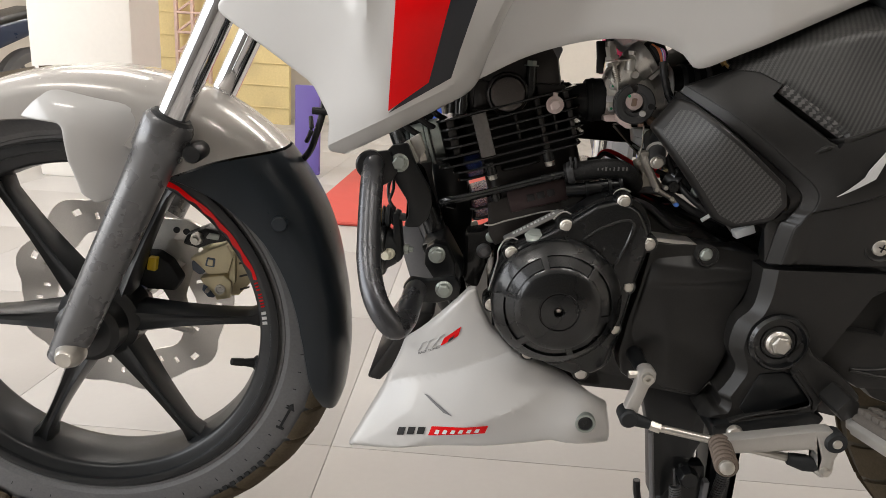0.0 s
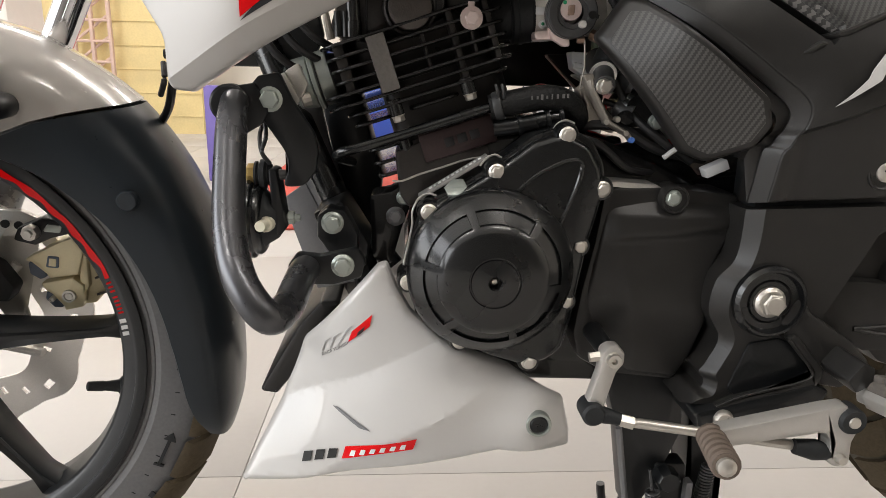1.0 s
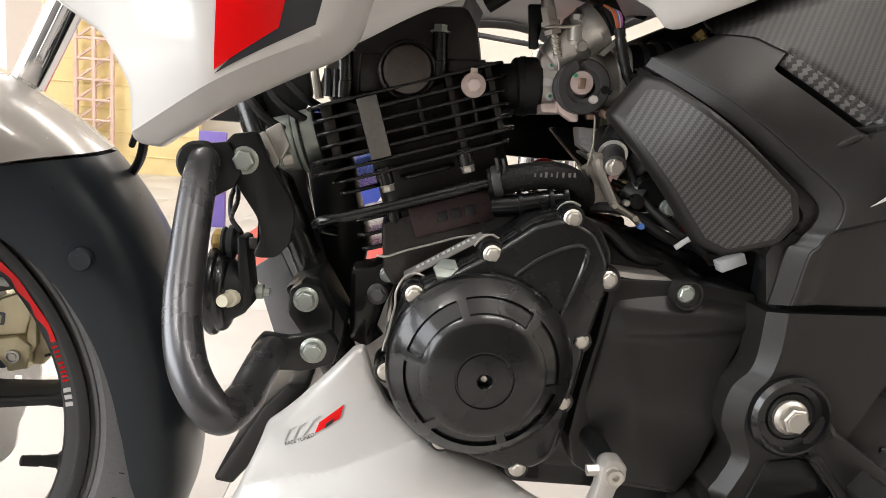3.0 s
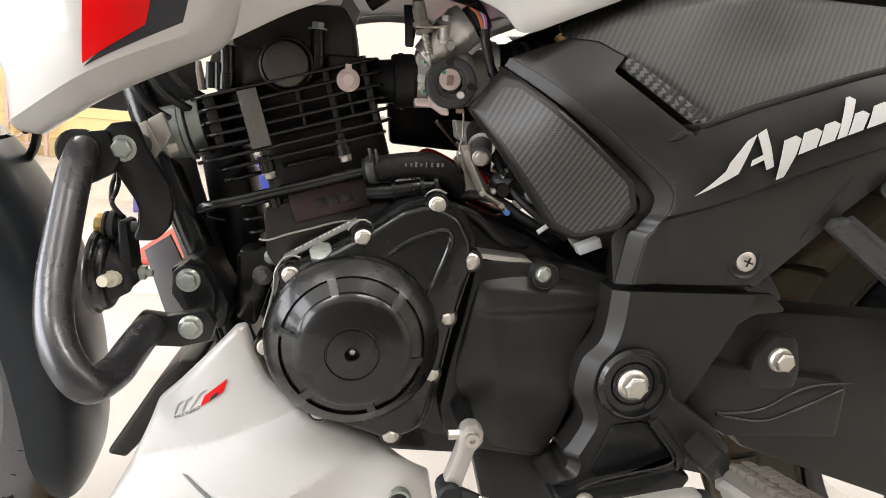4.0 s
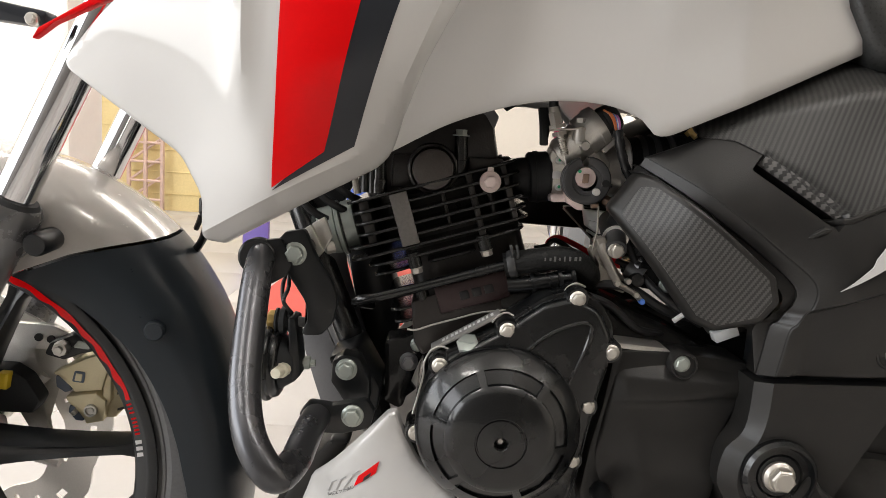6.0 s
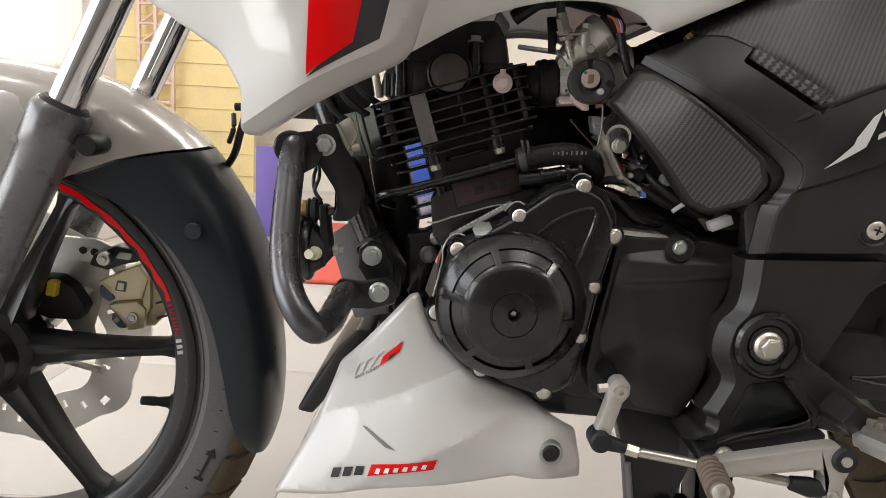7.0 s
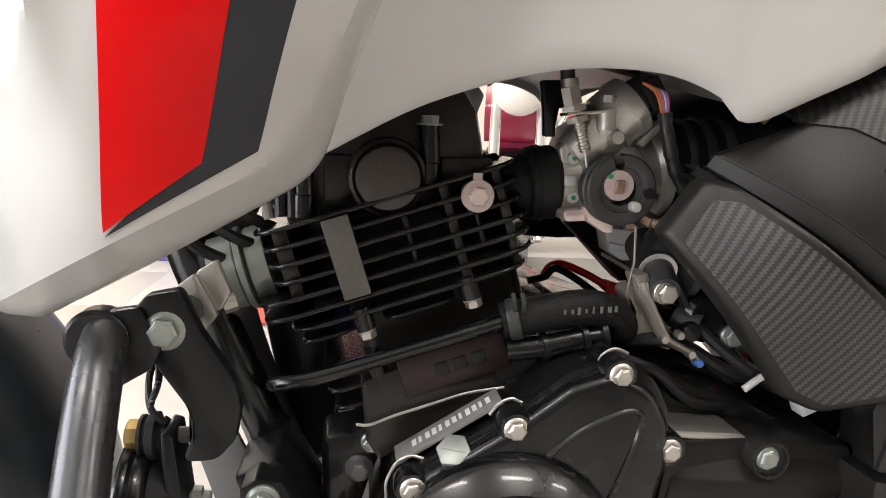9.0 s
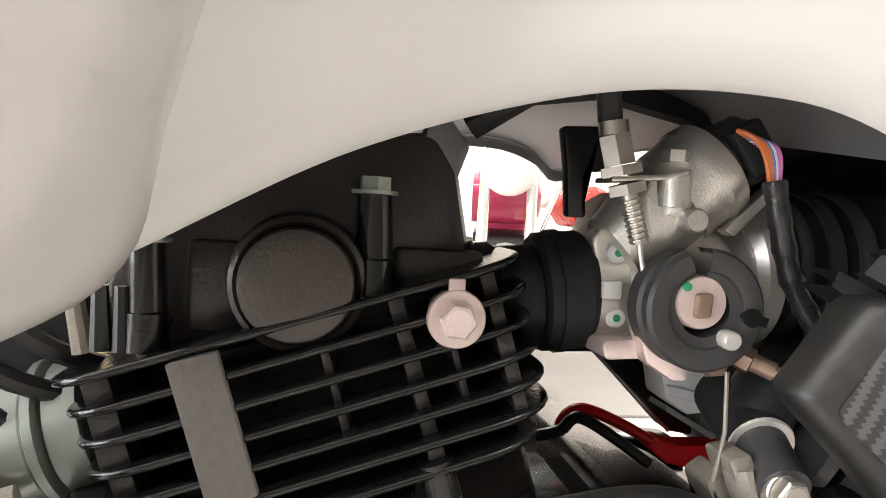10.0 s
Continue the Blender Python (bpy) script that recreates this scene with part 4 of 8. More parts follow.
# little gill
decal([(0.4185, 0.3085), (0.4230, 0.3088), (0.4525, 0.2955), (0.4430, 0.2958)], belly_depth, "plate", belly, "gill", 0.0016, "small dark gill in the panel")
bm = bmesh.new()
SY = belly_depth(0.5985, 0.3085)
turned(bm, [(0.0, SY - 0.0022), (0.0012, SY - 0.0022), (0.0016, SY - 0.0034), (0.0066, SY - 0.0034), (0.0078, SY - 0.0024), (0.0082, SY + 0.004)], (0.5985, 0, 0.3085), 28)
part("screw_cup", bm, "satin", belly, "dark screw in its cup")
bm = bmesh.new()
turned(bm, [(0.0079, SY - 0.0012), (0.0086, SY - 0.0036), (0.0106, SY - 0.0036), (0.0112, SY - 0.0026), (0.0112, SY + 0.004)], (0.5985, 0, 0.3085), 32, caps=False)
part("cup_ring", bm, "zincgrey", belly, "dull metal ring")
bm = bmesh.new()
for a in (0.4, 0.4 + math.pi / 2):
    box(bm, (-0.0040, SY - 0.0040, -0.0006), (0.0040, SY - 0.0030, 0.0006), 0, Matrix.Translation((0.5985, 0, 0.3085)) @ Matrix.Rotation(a, 4, "Y"))
part("screw_slot", bm, "ink", belly)
# dark inner scoop in front of the belly pan
bm = bmesh.new()
prism(bm, fillet([(0.405, 0.395), (0.385, 0.372), (0.345, 0.305), (0.362, 0.302), (0.40, 0.35), (0.425, 0.395)], 0.004), -0.11, 0.11, 0.004)
part("belly_scoop", bm, "black", bike, "black inner scoop")

# ---- engine ----
crank = bmesh.new()
prism(crank, fillet([(0.492, 0.50), (0.512, 0.55), (0.62, 0.56), (0.70, 0.53), (0.76, 0.50), (0.745, 0.36), (0.66, 0.34), (0.58, 0.345), (0.50, 0.37), (0.482, 0.43)], 0.02), -0.135, 0.15, 0.01)
part("crankcase", crank, "engine", bike, "black painted crankcase")
CO = [(0.494, 0.488), (0.503, 0.503), (0.523, 0.513), (0.555, 0.533), (0.584, 0.555), (0.609, 0.563), (0.632, 0.552), (0.643, 0.532), (0.645, 0.512), (0.634, 0.465), (0.624, 0.40), (0.618, 0.372), (0.604, 0.362), (0.586, 0.357), (0.554, 0.367), (0.517, 0.385), (0.487, 0.425), (0.482, 0.45)]
bm = bmesh.new()
prism(bm, fillet(CO, 0.02, 3), -0.170, -0.13, 0.003)
prism(bm, fillet([(0.5515 + (x - 0.5515) * 0.955, 0.45 + (z - 0.45) * 0.955) for x, z in CO], 0.02, 3), -0.181, -0.165, 0.006, 3)
magneto = part("magneto_cover", bm, "gloss", bike, "gloss black round engine cover")
DC = Vector((0.5515, 0, 0.4465))
CAP_R = (0.0678, 0.0678, 0.0670, 0.0645, 0.0600, 0.0560, 0.0550, 0.0545, 0.0495, 0.0444, 0.0439, 0.0420, 0.0380, 0.0310, 0.0203, 0.0198, 0.0188, 0.0183, 0.0120, 0.0056, 0.0050, 0.0050)
CAP_Y = (-0.165, -0.1860, -0.1885, -0.1915, -0.1962, -0.1998, -0.2007, None, None, None, -0.2092, -0.2110, -0.2130, -0.2152, -0.2172, -0.2158, -0.2158, -0.2174, -0.2182, -0.2188, -0.2180, -0.2100)
FLOOR = {0.0545: -0.1986, 0.0495: -0.2020, 0.0444: -0.2054}
bm = bmesh.new()
angles = []
for i in range(6):
    b = 110 + 60 * i
    angles += [(b - 1.5, False), (b + 1.5, False), (b + 3.6, False), (b + 4.0, True)] + [(b + 4.0 + 52.0 * j / 12, True) for j in range(1, 13)] + [(b + 56.4, False)]
loops = []
for r, y in zip(CAP_R, CAP_Y):
    row = []
    for a, slot in angles:
        yy = y
        if y is None:
            yy = FLOOR[r] if slot else float(np.interp(r, [0.0439, 0.0550], [-0.2092, -0.2007]))
        row.append(bm.verts.new(DC + Vector((r * math.cos(radians(a)), yy, r * math.sin(radians(a))))))
    loops.append(row)
for u, v in zip(loops, loops[1:]):
    for s in range(len(angles)):
        j = (s + 1) % len(angles)
        bm.faces.new((u[s], u[j], v[j], v[s]))
bm.faces.new(loops[0]), bm.faces.new(loops[-1])
part("round_cap", bm, "gloss", magneto, "round cap with six arc slots", 28)
bm = bmesh.new()
turned(bm, [(0.0, -0.2120), (0.0022, -0.2125), (0.0036, -0.2108)], DC, 6)
part("socket_screw", bm, "zinc", magneto)
# a raised rib on the upper cover, and the gasket line
bm = bmesh.new()
sweep(bm, spline([(0.600, -0.1805, 0.470), (0.613, -0.1805, 0.500), (0.622, -0.1805, 0.530), (0.614, -0.1805, 0.537), (0.590, -0.1805, 0.527), (0.572, -0.1805, 0.512)], 8), 0.0022, 8, True, 0.8)
part("cast_rib", bm, "gloss", magneto)
bm = bmesh.new()
sweep(bm, spline([(0.4815, -0.1665, 0.447), (0.486, -0.1665, 0.468), (0.4885, -0.1665, 0.482), (0.4885, -0.1665, 0.492), (0.4935, -0.1665, 0.5025), (0.5015, -0.1665, 0.5065), (0.510, -0.1665, 0.5045), (0.5135, -0.1665, 0.5075)], 8), 0.0009, 6)
part("gasket_edge", bm, "alloy", magneto, "bright gasket edge")
bm = bmesh.new()
sweep(bm, spline([(0.5425, -0.1665, 0.5295), (0.548, -0.1665, 0.536), (0.5545, -0.1665, 0.5385), (0.5635, -0.1665, 0.5365), (0.583, -0.1665, 0.5475), (0.5985, -0.1665, 0.5575), (0.603, -0.1665, 0.5635), (0.6095, -0.1665, 0.5665), (0.617, -0.1665, 0.5640)], 8), 0.0009, 6)
part("gasket_edge", bm, "alloy", magneto, "bright gasket edge")
# stamped pad: a narrow ledge that faces up, its characters too worn to read
PAD0, PADX = Vector((0.493, 0, 0.5035)), Vector((0.056, 0, 0.0345)).normalized()
PADM = Matrix.Translation(PAD0) @ Matrix.Rotation(-math.atan2(PADX.z, PADX.x), 4, "Y")
bm = bmesh.new()
box(bm, (0.0, -0.1665, -0.003), (0.0655, -0.148, 0.0), 0.0008, PADM)
num = part("number_pad", bm, "padgrey", magneto, "bare metal pad with worn stamped marks")
for i in range(12):
    bm = bmesh.new()
    x = 0.011 + 0.0042 * i
    box(bm, (x, -0.1615, -0.0004), (x + 0.0026 - 0.0008 * (i % 3 == 1), -0.1545, 0.0003), 0, PADM)
    part("stamp_mark", bm, "mark", num)
for x, z in ((0.5015, 0.494), (0.5545, 0.5265), (0.609, 0.556), (0.640, 0.5135), (0.6245, 0.4665), (0.616, 0.419), (0.588, 0.365), (0.529, 0.384), (0.4855, 0.4355)):
    bm = bmesh.new()
    turned(bm, [(0.0098, -0.15), (0.0098, -0.176), (0.0085, -0.1795), (0.0, -0.1795)], (x, 0, z), 18)
    part("bolt_boss", bm, "gloss", magneto)
    bolt(x, -0.1795, z, 0.0050, magneto, turn=x * 40, h=0.55)
# hexagon oil plug that leans back out of the slanting face
FM = Matrix.Translation((0.5262, -0.1665, 0.5045)) @ Vector((-0.30, -0.60, 0.74)).to_track_quat("-Y", "Z").to_matrix().to_4x4()
bm = bmesh.new()
turned(bm, [(0.0105, 0.014), (0.0105, -0.004), (0.0085, -0.0048)], (0, 0, 0), 24)
prism(bm, hexa(0.0098, 0.1), -0.0125, -0.004, 0.0014)
box(bm, (-0.0070, -0.0131, -0.0009), (0.0070, -0.0120, 0.0009))
bmesh.ops.transform(bm, matrix=FM, verts=bm.verts)
part("filler_cap", bm, "zincgrey", magneto, "grey-green hexagon oil plug")

# sprocket cover
SP = [(0.647, 0.512), (0.70, 0.513), (0.762, 0.508), (0.757, 0.474), (0.742, 0.445), (0.741, 0.40), (0.733, 0.365), (0.722, 0.340), (0.66, 0.347), (0.634, 0.362), (0.628, 0.385), (0.633, 0.425), (0.641, 0.465)]
bm = bmesh.new()
prism(bm, fillet(SP, 0.008, 3), -0.165, -0.12, 0.004)
SPD = surf([(0.65, 0.50, -0.166), (0.75, 0.50, -0.168), (0.70, 0.47, -0.178), (0.64, 0.40, -0.176), (0.73, 0.40, -0.178), (0.70, 0.35, -0.168), (0.65, 0.355, -0.168)])


def sprocket_depth(x, z):
    line = z - (0.470 + 0.10 * (x - 0.66))
    step = 0.0045 * (0.5 - 0.5 * math.tanh(line * 420)) * min(1.0, max(0.0, (x - 0.645) / 0.02)) * min(1.0, max(0.0, (z - 0.415) / 0.04))
    return SPD(x, z) + step + 0.45 * max(0.0, z - 0.490) + 0.35 * max(0.0, 0.655 - x + 0.2 * (0.5 - z))


panel(bm, fillet([(0.695 + (x - 0.695) * 0.95, 0.428 + (z - 0.428) * 0.955) for x, z in SP], 0.006, 3), sprocket_depth, 0.01, 0.004, 0.004, False, ((0.66, 0.470, -0.10, 1.0), (0.66, 0.490, 0.0, 1.0)))
sprk = part("sprocket_cover", bm, "black", bike, "matt black sprocket cover")
bm = bmesh.new()
turned(bm, [(0.0118, -0.15), (0.0118, -0.1735), (0.0108, -0.1755), (0.0096, -0.1755), (0.0090, -0.1735), (0.0, -0.1735)], (0.7025, 0, 0.5045), 24)
part("bolt_boss", bm, "black", sprk)
bolt(0.7005, -0.1745, 0.506, 0.0058, sprk, "zincgrey", flange=1.2, h=0.3, turn=0.9)
bm = bmesh.new()
prism(bm, fillet([(0.6475, 0.5135), (0.6475, 0.5175), (0.690, 0.5150), (0.702, 0.5085), (0.690, 0.5090)], 0.0006), -0.162, -0.135, 0.0006)
part("clip_plate", bm, "alloy", bike, "thin bare metal clip")

# cylinder and head, leaning forward
CYL = Matrix.Translation((0.487, 0, 0.60)) @ Matrix.Rotation(radians(-18), 4, "Y")


def cyl(bm):
    bmesh.ops.transform(bm, matrix=CYL, verts=bm.verts)
    return bm


def ring_plate(bm, u0, u1, y0, y1, v0, v1, r=0.015, bev=0.0008):
    o = fillet([(u0, y0), (u1, y0), (u1, y1), (u0, y1)], r, 5)
    b = bmesh.new()
    prism(b, o, v0, v1, 0)
    if bev:
        sharp = [e for e in b.edges if len(e.link_faces) == 2 and e.calc_face_angle(0) > 1.2]
        bmesh.ops.bevel(b, geom=sharp, offset=bev, segments=2, affect="EDGES", profile=0.5)
    for v in b.verts:
        v.co = Vector((v.co.x, v.co.z, v.co.y))
    tmp = bpy.data.meshes.new("t")
    b.to_mesh(tmp)
    b.free()
    bm.from_mesh(tmp)
    bpy.data.meshes.remove(tmp)
    return bm


def round_plate(bm, u0, u1, y0, y1, v0, v1, r):
    """A plate across the cylinder axis with a half-round rim all along its edge."""
    h = (v1 - v0) / 2
    steps = [(h * (1 - math.cos(a)), h * math.sin(a)) for a in np.linspace(-math.pi / 2, math.pi / 2, 9)]
    steps = [(h + 0.0007, -h)] + steps + [(h + 0.0007, h)]
    loops = []
    for d, dv in steps:
        o = fillet([(u0 + d, y0 + d), (u1 - d, y0 + d), (u1 - d, y1 - d), (u0 + d, y1 - d)], r - d, 7)
        loops.append([bm.verts.new((u, y, (v0 + v1) / 2 + dv)) for u, y in o])
    for p, q in zip(loops, loops[1:]):
        for s in range(len(p)):
            bm.faces.new((p[s], p[(s + 1) % len(p)], q[(s + 1) % len(q)], q[s]))
    bm.faces.new(loops[0][::-1]), bm.faces.new(loops[-1])
    return bm


bm = bmesh.new()
ring_plate(bm, -0.050, 0.079, -0.104, 0.1, -0.004, 0.045, 0.02)
barrel = part("cylinder", cyl(bm), "headpaint", bike, "black finned cylinder leaning forward")
bm = bmesh.new()
ring_plate(bm, -0.030, 0.079, -0.102, 0.1, -0.075, -0.003, 0.02)
part("lower_barrel", cyl(bm), "headpaint", barrel)
FIN_V = (0.0390, 0.0288, 0.0188, 0.0090, -0.0005, -0.0098, -0.0187)
FIN_U = (-0.0665, -0.0645, -0.0640, -0.0640, -0.0755, -0.0755, -0.0620)
for v, u0, u1 in zip(FIN_V, FIN_U, (0.088, 0.088, 0.087, 0.087, 0.087, 0.086, 0.080)):
    bm = bmesh.new()
    round_plate(bm, u0, u1, -0.137, 0.128, v - 0.0015, v + 0.0013, 0.024)
    part("fin", cyl(bm), "fin", barrel, "", 80)
# webs between the fins: place, first and last gap, half width
for u, g0, g1, wd in ((0.0175, 1, 4, 0.0013), (0.0430, 0, 6, 0.0024), (0.0570, 1, 4, 0.0011), (0.0735, 0, 5, 0.0024), (-0.0510, 0, 4, 0.0042)):
    for i in range(g0, g1):
        bm = bmesh.new()
        w_ = wd * (0.85 + 0.3 * random.random())
        box(bm, (u - w_, -0.128 - 0.004 * random.random(), FIN_V[i + 1]), (u + w_, -0.09, FIN_V[i]), 0.0006)
        part("fin_strut", cyl(bm), "headpaint", barrel)
for u0, u1, v, y0 in ((-0.0585, -0.024, -0.0282, -0.128), (-0.010, 0.034, -0.0275, -0.131), (-0.0545, -0.020, -0.0520, -0.122), (-0.0545, -0.020, -0.0640, -0.121), (-0.0540, -0.020, -0.0755, -0.120)):
    bm = bmesh.new()
    round_plate(bm, u0, u1, y0, -0.02, v - 0.0016, v + 0.0016, 0.012)
    part("fin", cyl(bm), "fin", barrel, "", 80)
# grey rubber strip across the fins
bm = bmesh.new()
box(bm, (-0.0268, -0.1392, -0.0083), (-0.0117, -0.1350, 0.0372), 0.0006)
part("damper_strip", cyl(bm), "damper", barrel, "grey rubber damper strip over the fins")
bm = bmesh.new()
box(bm, (0.004, -0.118, -0.088), (0.075, 0.11, -0.052), 0.003)
part("cylinder_base", cyl(bm), "headpaint", barrel)
bm = bmesh.new()
box(bm, (-0.010, -0.1385, -0.0735), (0.053, -0.130, -0.0495), 0.0015)
part("name_plate", cyl(bm), "bronze", barrel, "dark maroon cast plate")
bm = bmesh.new()
prism(bm, fillet([(0.474, 0.536), (0.545, 0.566), (0.556, 0.53), (0.510, 0.505), (0.486, 0.488), (0.478, 0.500)], 0.004), -0.136, -0.09, 0.003)
part("base_flange", bm, "headpaint", barrel)
bm = bmesh.new()
sweep(bm, spline([(0.472, -0.139, 0.5125), (0.480, -0.1395, 0.5125), (0.494, -0.1395, 0.518), (0.514, -0.1395, 0.5245), (0.534, -0.1395, 0.531), (0.556, -0.1395, 0.5345)], 6), 0.0009, 6)
part("gasket_edge", bm, "alloy", barrel, "bright gasket edge")
for i in range(3):
    bm = bmesh.new()
    box(bm, (0.010 + 0.011 * i, -0.1393, -0.0655), (0.018 + 0.011 * i, -0.1383, -0.0580), 0.0004)
    part("cast_mark", cyl(bm), "satin", barrel)
for x, y, z, r in ((0.5455, -0.130, 0.557, 0.0050), (0.4755, -0.131, 0.569, 0.0050), (0.535, -0.131, 0.588, 0.0050), (0.485, -0.130, 0.5365, 0.0050)):
    bm = bmesh.new()
    p = Vector((x, y, z))
    ax = CYL.to_3x3() @ Vector((0, 0, 1))
    sweep(bm, [p - ax * 0.0035, p - ax * 0.0030, p + ax * 0.010, p + ax * 0.0105], [0.0050, 0.0060, 0.0060, 0.0045], 16)
    part("stud_boss", bm, "engine", barrel)
    o = bolt(x, y, z, r, barrel, turn=0.4, flange=1.16, h=0.8)
    o.matrix_basis = Matrix.Translation(p - ax * 0.0035) @ CYL.to_3x3().to_4x4() @ Matrix.Rotation(radians(-90), 4, "X").inverted() @ Matrix.Diagonal((r, r, r, 1))
# spark plug boss with its pink-marked bolt
bm = bmesh.new()
turned(bm, [(0.0, -0.1392), (0.0088, -0.1392), (0.0092, -0.1385), (0.0092, -0.1365), (0.0070, -0.1360), (0.0070, -0.12)], (0.535, 0, 0.644), 28)
box(bm, (0.5320, -0.1385, 0.650), (0.5372, -0.1360, 0.6565), 0.0006)
pk = part("oil_plug", bm, "pink", barrel, "silver plug dabbed with pink paint")
bolt(0.535, -0.1392, 0.644, 0.0058, pk, "pink", flange=1.0)
# head cover
HO = [(0.418, 0.630), (0.425, 0.655), (0.44, 0.682), (0.475, 0.70), (0.529, 0.704), (0.5375, 0.691), (0.5435, 0.662), (0.50, 0.638), (0.455, 0.623)]
bm = bmesh.new()
prism(bm, fillet(HO, 0.008), -0.112, 0.1, 0.006)
head = part("cylinder_head", bm, "headpaint", bike, "black cylinder head cover")
bm = bmesh.new()
turned(bm, [(0.0178, -0.10), (0.0178, -0.1335), (0.0170, -0.1355), (0.0150, -0.1363), (0.008, -0.1368), (0.0, -0.137)], (0.486, 0, 0.6515), 40)
part("cam_cap", bm, "castbrown", head, "round cast cam cap")
bm = bmesh.new()
turned(bm, [(0.0225, -0.10), (0.0225, -0.124), (0.0213, -0.1285), (0.0196, -0.1295), (0.0184, -0.1282), (0.0180, -0.118)], (0.486, 0, 0.6515), 40, caps=False)
part("cap_ring", bm, "headpaint", head, "black ring round the cap")
for x, z0, z1 in ((0.5095, 0.648, 0.681), (0.4405, 0.628, 0.662)):
    bm = bmesh.new()
    sweep(bm, [(x, -0.123, z0), (x, -0.123, z0 + 0.012), (x, -0.123, z0 + 0.0125), (x - 0.001, -0.123, z1)], [0.0068, 0.0066, 0.006, 0.0056], 16)
    part("head_stud", bm, "engine", head)
    bm = bmesh.new()
    sweep(bm, [(x - 0.001, -0.123, z1), (x - 0.001, -0.123, z1 + 0.0012)], 0.0075, 16)
    sweep(bm, [(x - 0.001, -0.123, z1 + 0.001), (x - 0.001, -0.123, z1 + 0.0055)], 0.0052, 6)
    part("stud_bolt", bm, "zincgrey", head, "pale plated bolt")
bm = bmesh.new()
box(bm, (0.516, -0.1155, 0.652), (0.547, -0.108, 0.664), 0.002)
part("cast_block", bm, "headpaint", head)
bm = bmesh.new()
box(bm, (0.45, -0.1165, 0.633), (0.468, -0.108, 0.663), 0.002)
part("cast_block", bm, "headpaint", head)
for x in (0.428, 0.4345):
    bm = bmesh.new()
    sweep(bm, [(x, -0.125, 0.628), (x - 0.001, -0.125, 0.648)], [0.0035, 0.0025], 10)
    part("small_stud", bm, "satin", head)
bm = bmesh.new()
sweep(bm, [(0.4215, -0.12, 0.626), (0.4185, -0.12, 0.640), (0.4175, -0.12, 0.648)], [0.0035, 0.003, 0.0022], 10)
part("sensor_tip", bm, "castgrey", head, "small tan metal sensor tip")
bm = bmesh.new()
prism(bm, fillet([(0.522, 0.695), (0.529, 0.715), (0.541, 0.70), (0.536, 0.685)], 0.003), -0.11, -0.09, 0.002)
part("cable_bracket", bm, "plate", head)
# exhaust clamp in front of the head
bm = bmesh.new()
sweep(bm, spline([(0.425, -0.085, 0.598), (0.405, -0.092, 0.594), (0.392, -0.088, 0.578), (0.391, -0.062, 0.545), (0.408, -0.038, 0.48), (0.428, -0.028, 0.42)], 8), 0.0185, 18)
exh = part("exhaust_pipe", bm, "plate", bike, "grey exhaust header pipe")
for s0, s1, r in ((0.000, 0.012, 0.0235), (0.013, 0.0175, 0.0255), (0.0185, 0.034, 0.0225)):
    bm = bmesh.new()
    D_ = Vector((-0.955, -0.03, -0.295))
    O_ = Vector((0.420, -0.092, 0.597))
    sweep(bm, [O_ + D_ * s for s in (s0, s0 + 0.0008, s1 - 0.0008, s1)], [r * 0.95, r, r, r * 0.95], 28)
    part("exhaust_flange", bm, "zincgrey", exh, "pale grey steel flange ring")
bm = bmesh.new()
sweep(bm, [(0.403, -0.118, 0.578), (0.396, -0.12, 0.576)], 0.0055, 10)
part("flange_bolt", bm, "zinc", exh)
# oil pipe along the cylinder base and the rubber hose
bm = bmesh.new()
sweep(bm, spline([(0.436, -0.095, 0.522), (0.425, -0.115, 0.5275), (0.428, -0.134, 0.5345), (0.45, -0.142, 0.5415), (0.50, -0.143, 0.5575), (0.556, -0.143, 0.5755)], 8), 0.0043, 12)
part("oil_pipe", bm, "gloss", bike, "black oil pipe")
bm = bmesh.new()
sweep(bm, spline([(0.552, -0.14, 0.5740), (0.575, -0.142, 0.5795), (0.597, -0.142, 0.5830), (0.614, -0.139, 0.5800), (0.626, -0.130, 0.5700), (0.632, -0.112, 0.557)], 8), 0.0104, 20)
hose = part("breather_hose", bm, "hosegum", bike, "ribbed black rubber hose with faint grey print")
bm = bmesh.new()
sweep(bm, [(0.5555, -0.1405, 0.5748), (0.5570, -0.1408, 0.5752), (0.5610, -0.1416, 0.5762), (0.5625, -0.142, 0.5766)], [0.0114, 0.0119, 0.0119, 0.0114], 24)
part("hose_clip", bm, "hanger", hose, "grey steel hose clip")
for dx in (0.0, 0.005):
    bm = bmesh.new()
    sweep(bm, spline([(0.557 + dx, -0.150, 0.582), (0.556 + dx, -0.153, 0.588), (0.5545 + dx, -0.152, 0.593)], 5), 0.0013, 8)
    part("clip_prong", bm, "hanger", hose)
for i in range(8):
    bm = bmesh.new()
    x = 0.583 + 0.0042 * i + 0.001 * random.random()
    h_ = 0.0018 + 0.0018 * random.random()
    box(bm, (x, -0.1529, 0.5826 + 0.0003 * i - h_ * 0.5), (x + 0.0009 + 0.0012 * random.random(), -0.1522, 0.5826 + 0.0003 * i + h_ * 0.7), 0)
    part("print_mark", bm, "faint", hose)
bm = bmesh.new()
sweep(bm, spline([(0.556, -0.14, 0.5575), (0.575, -0.142, 0.560), (0.60, -0.143, 0.5655), (0.612, -0.143, 0.567)], 6), [0.007] * 12 + [0.006] * 7, 14)
tj = part("air_joint", bm, "gloss", bike, "black pipe joint")
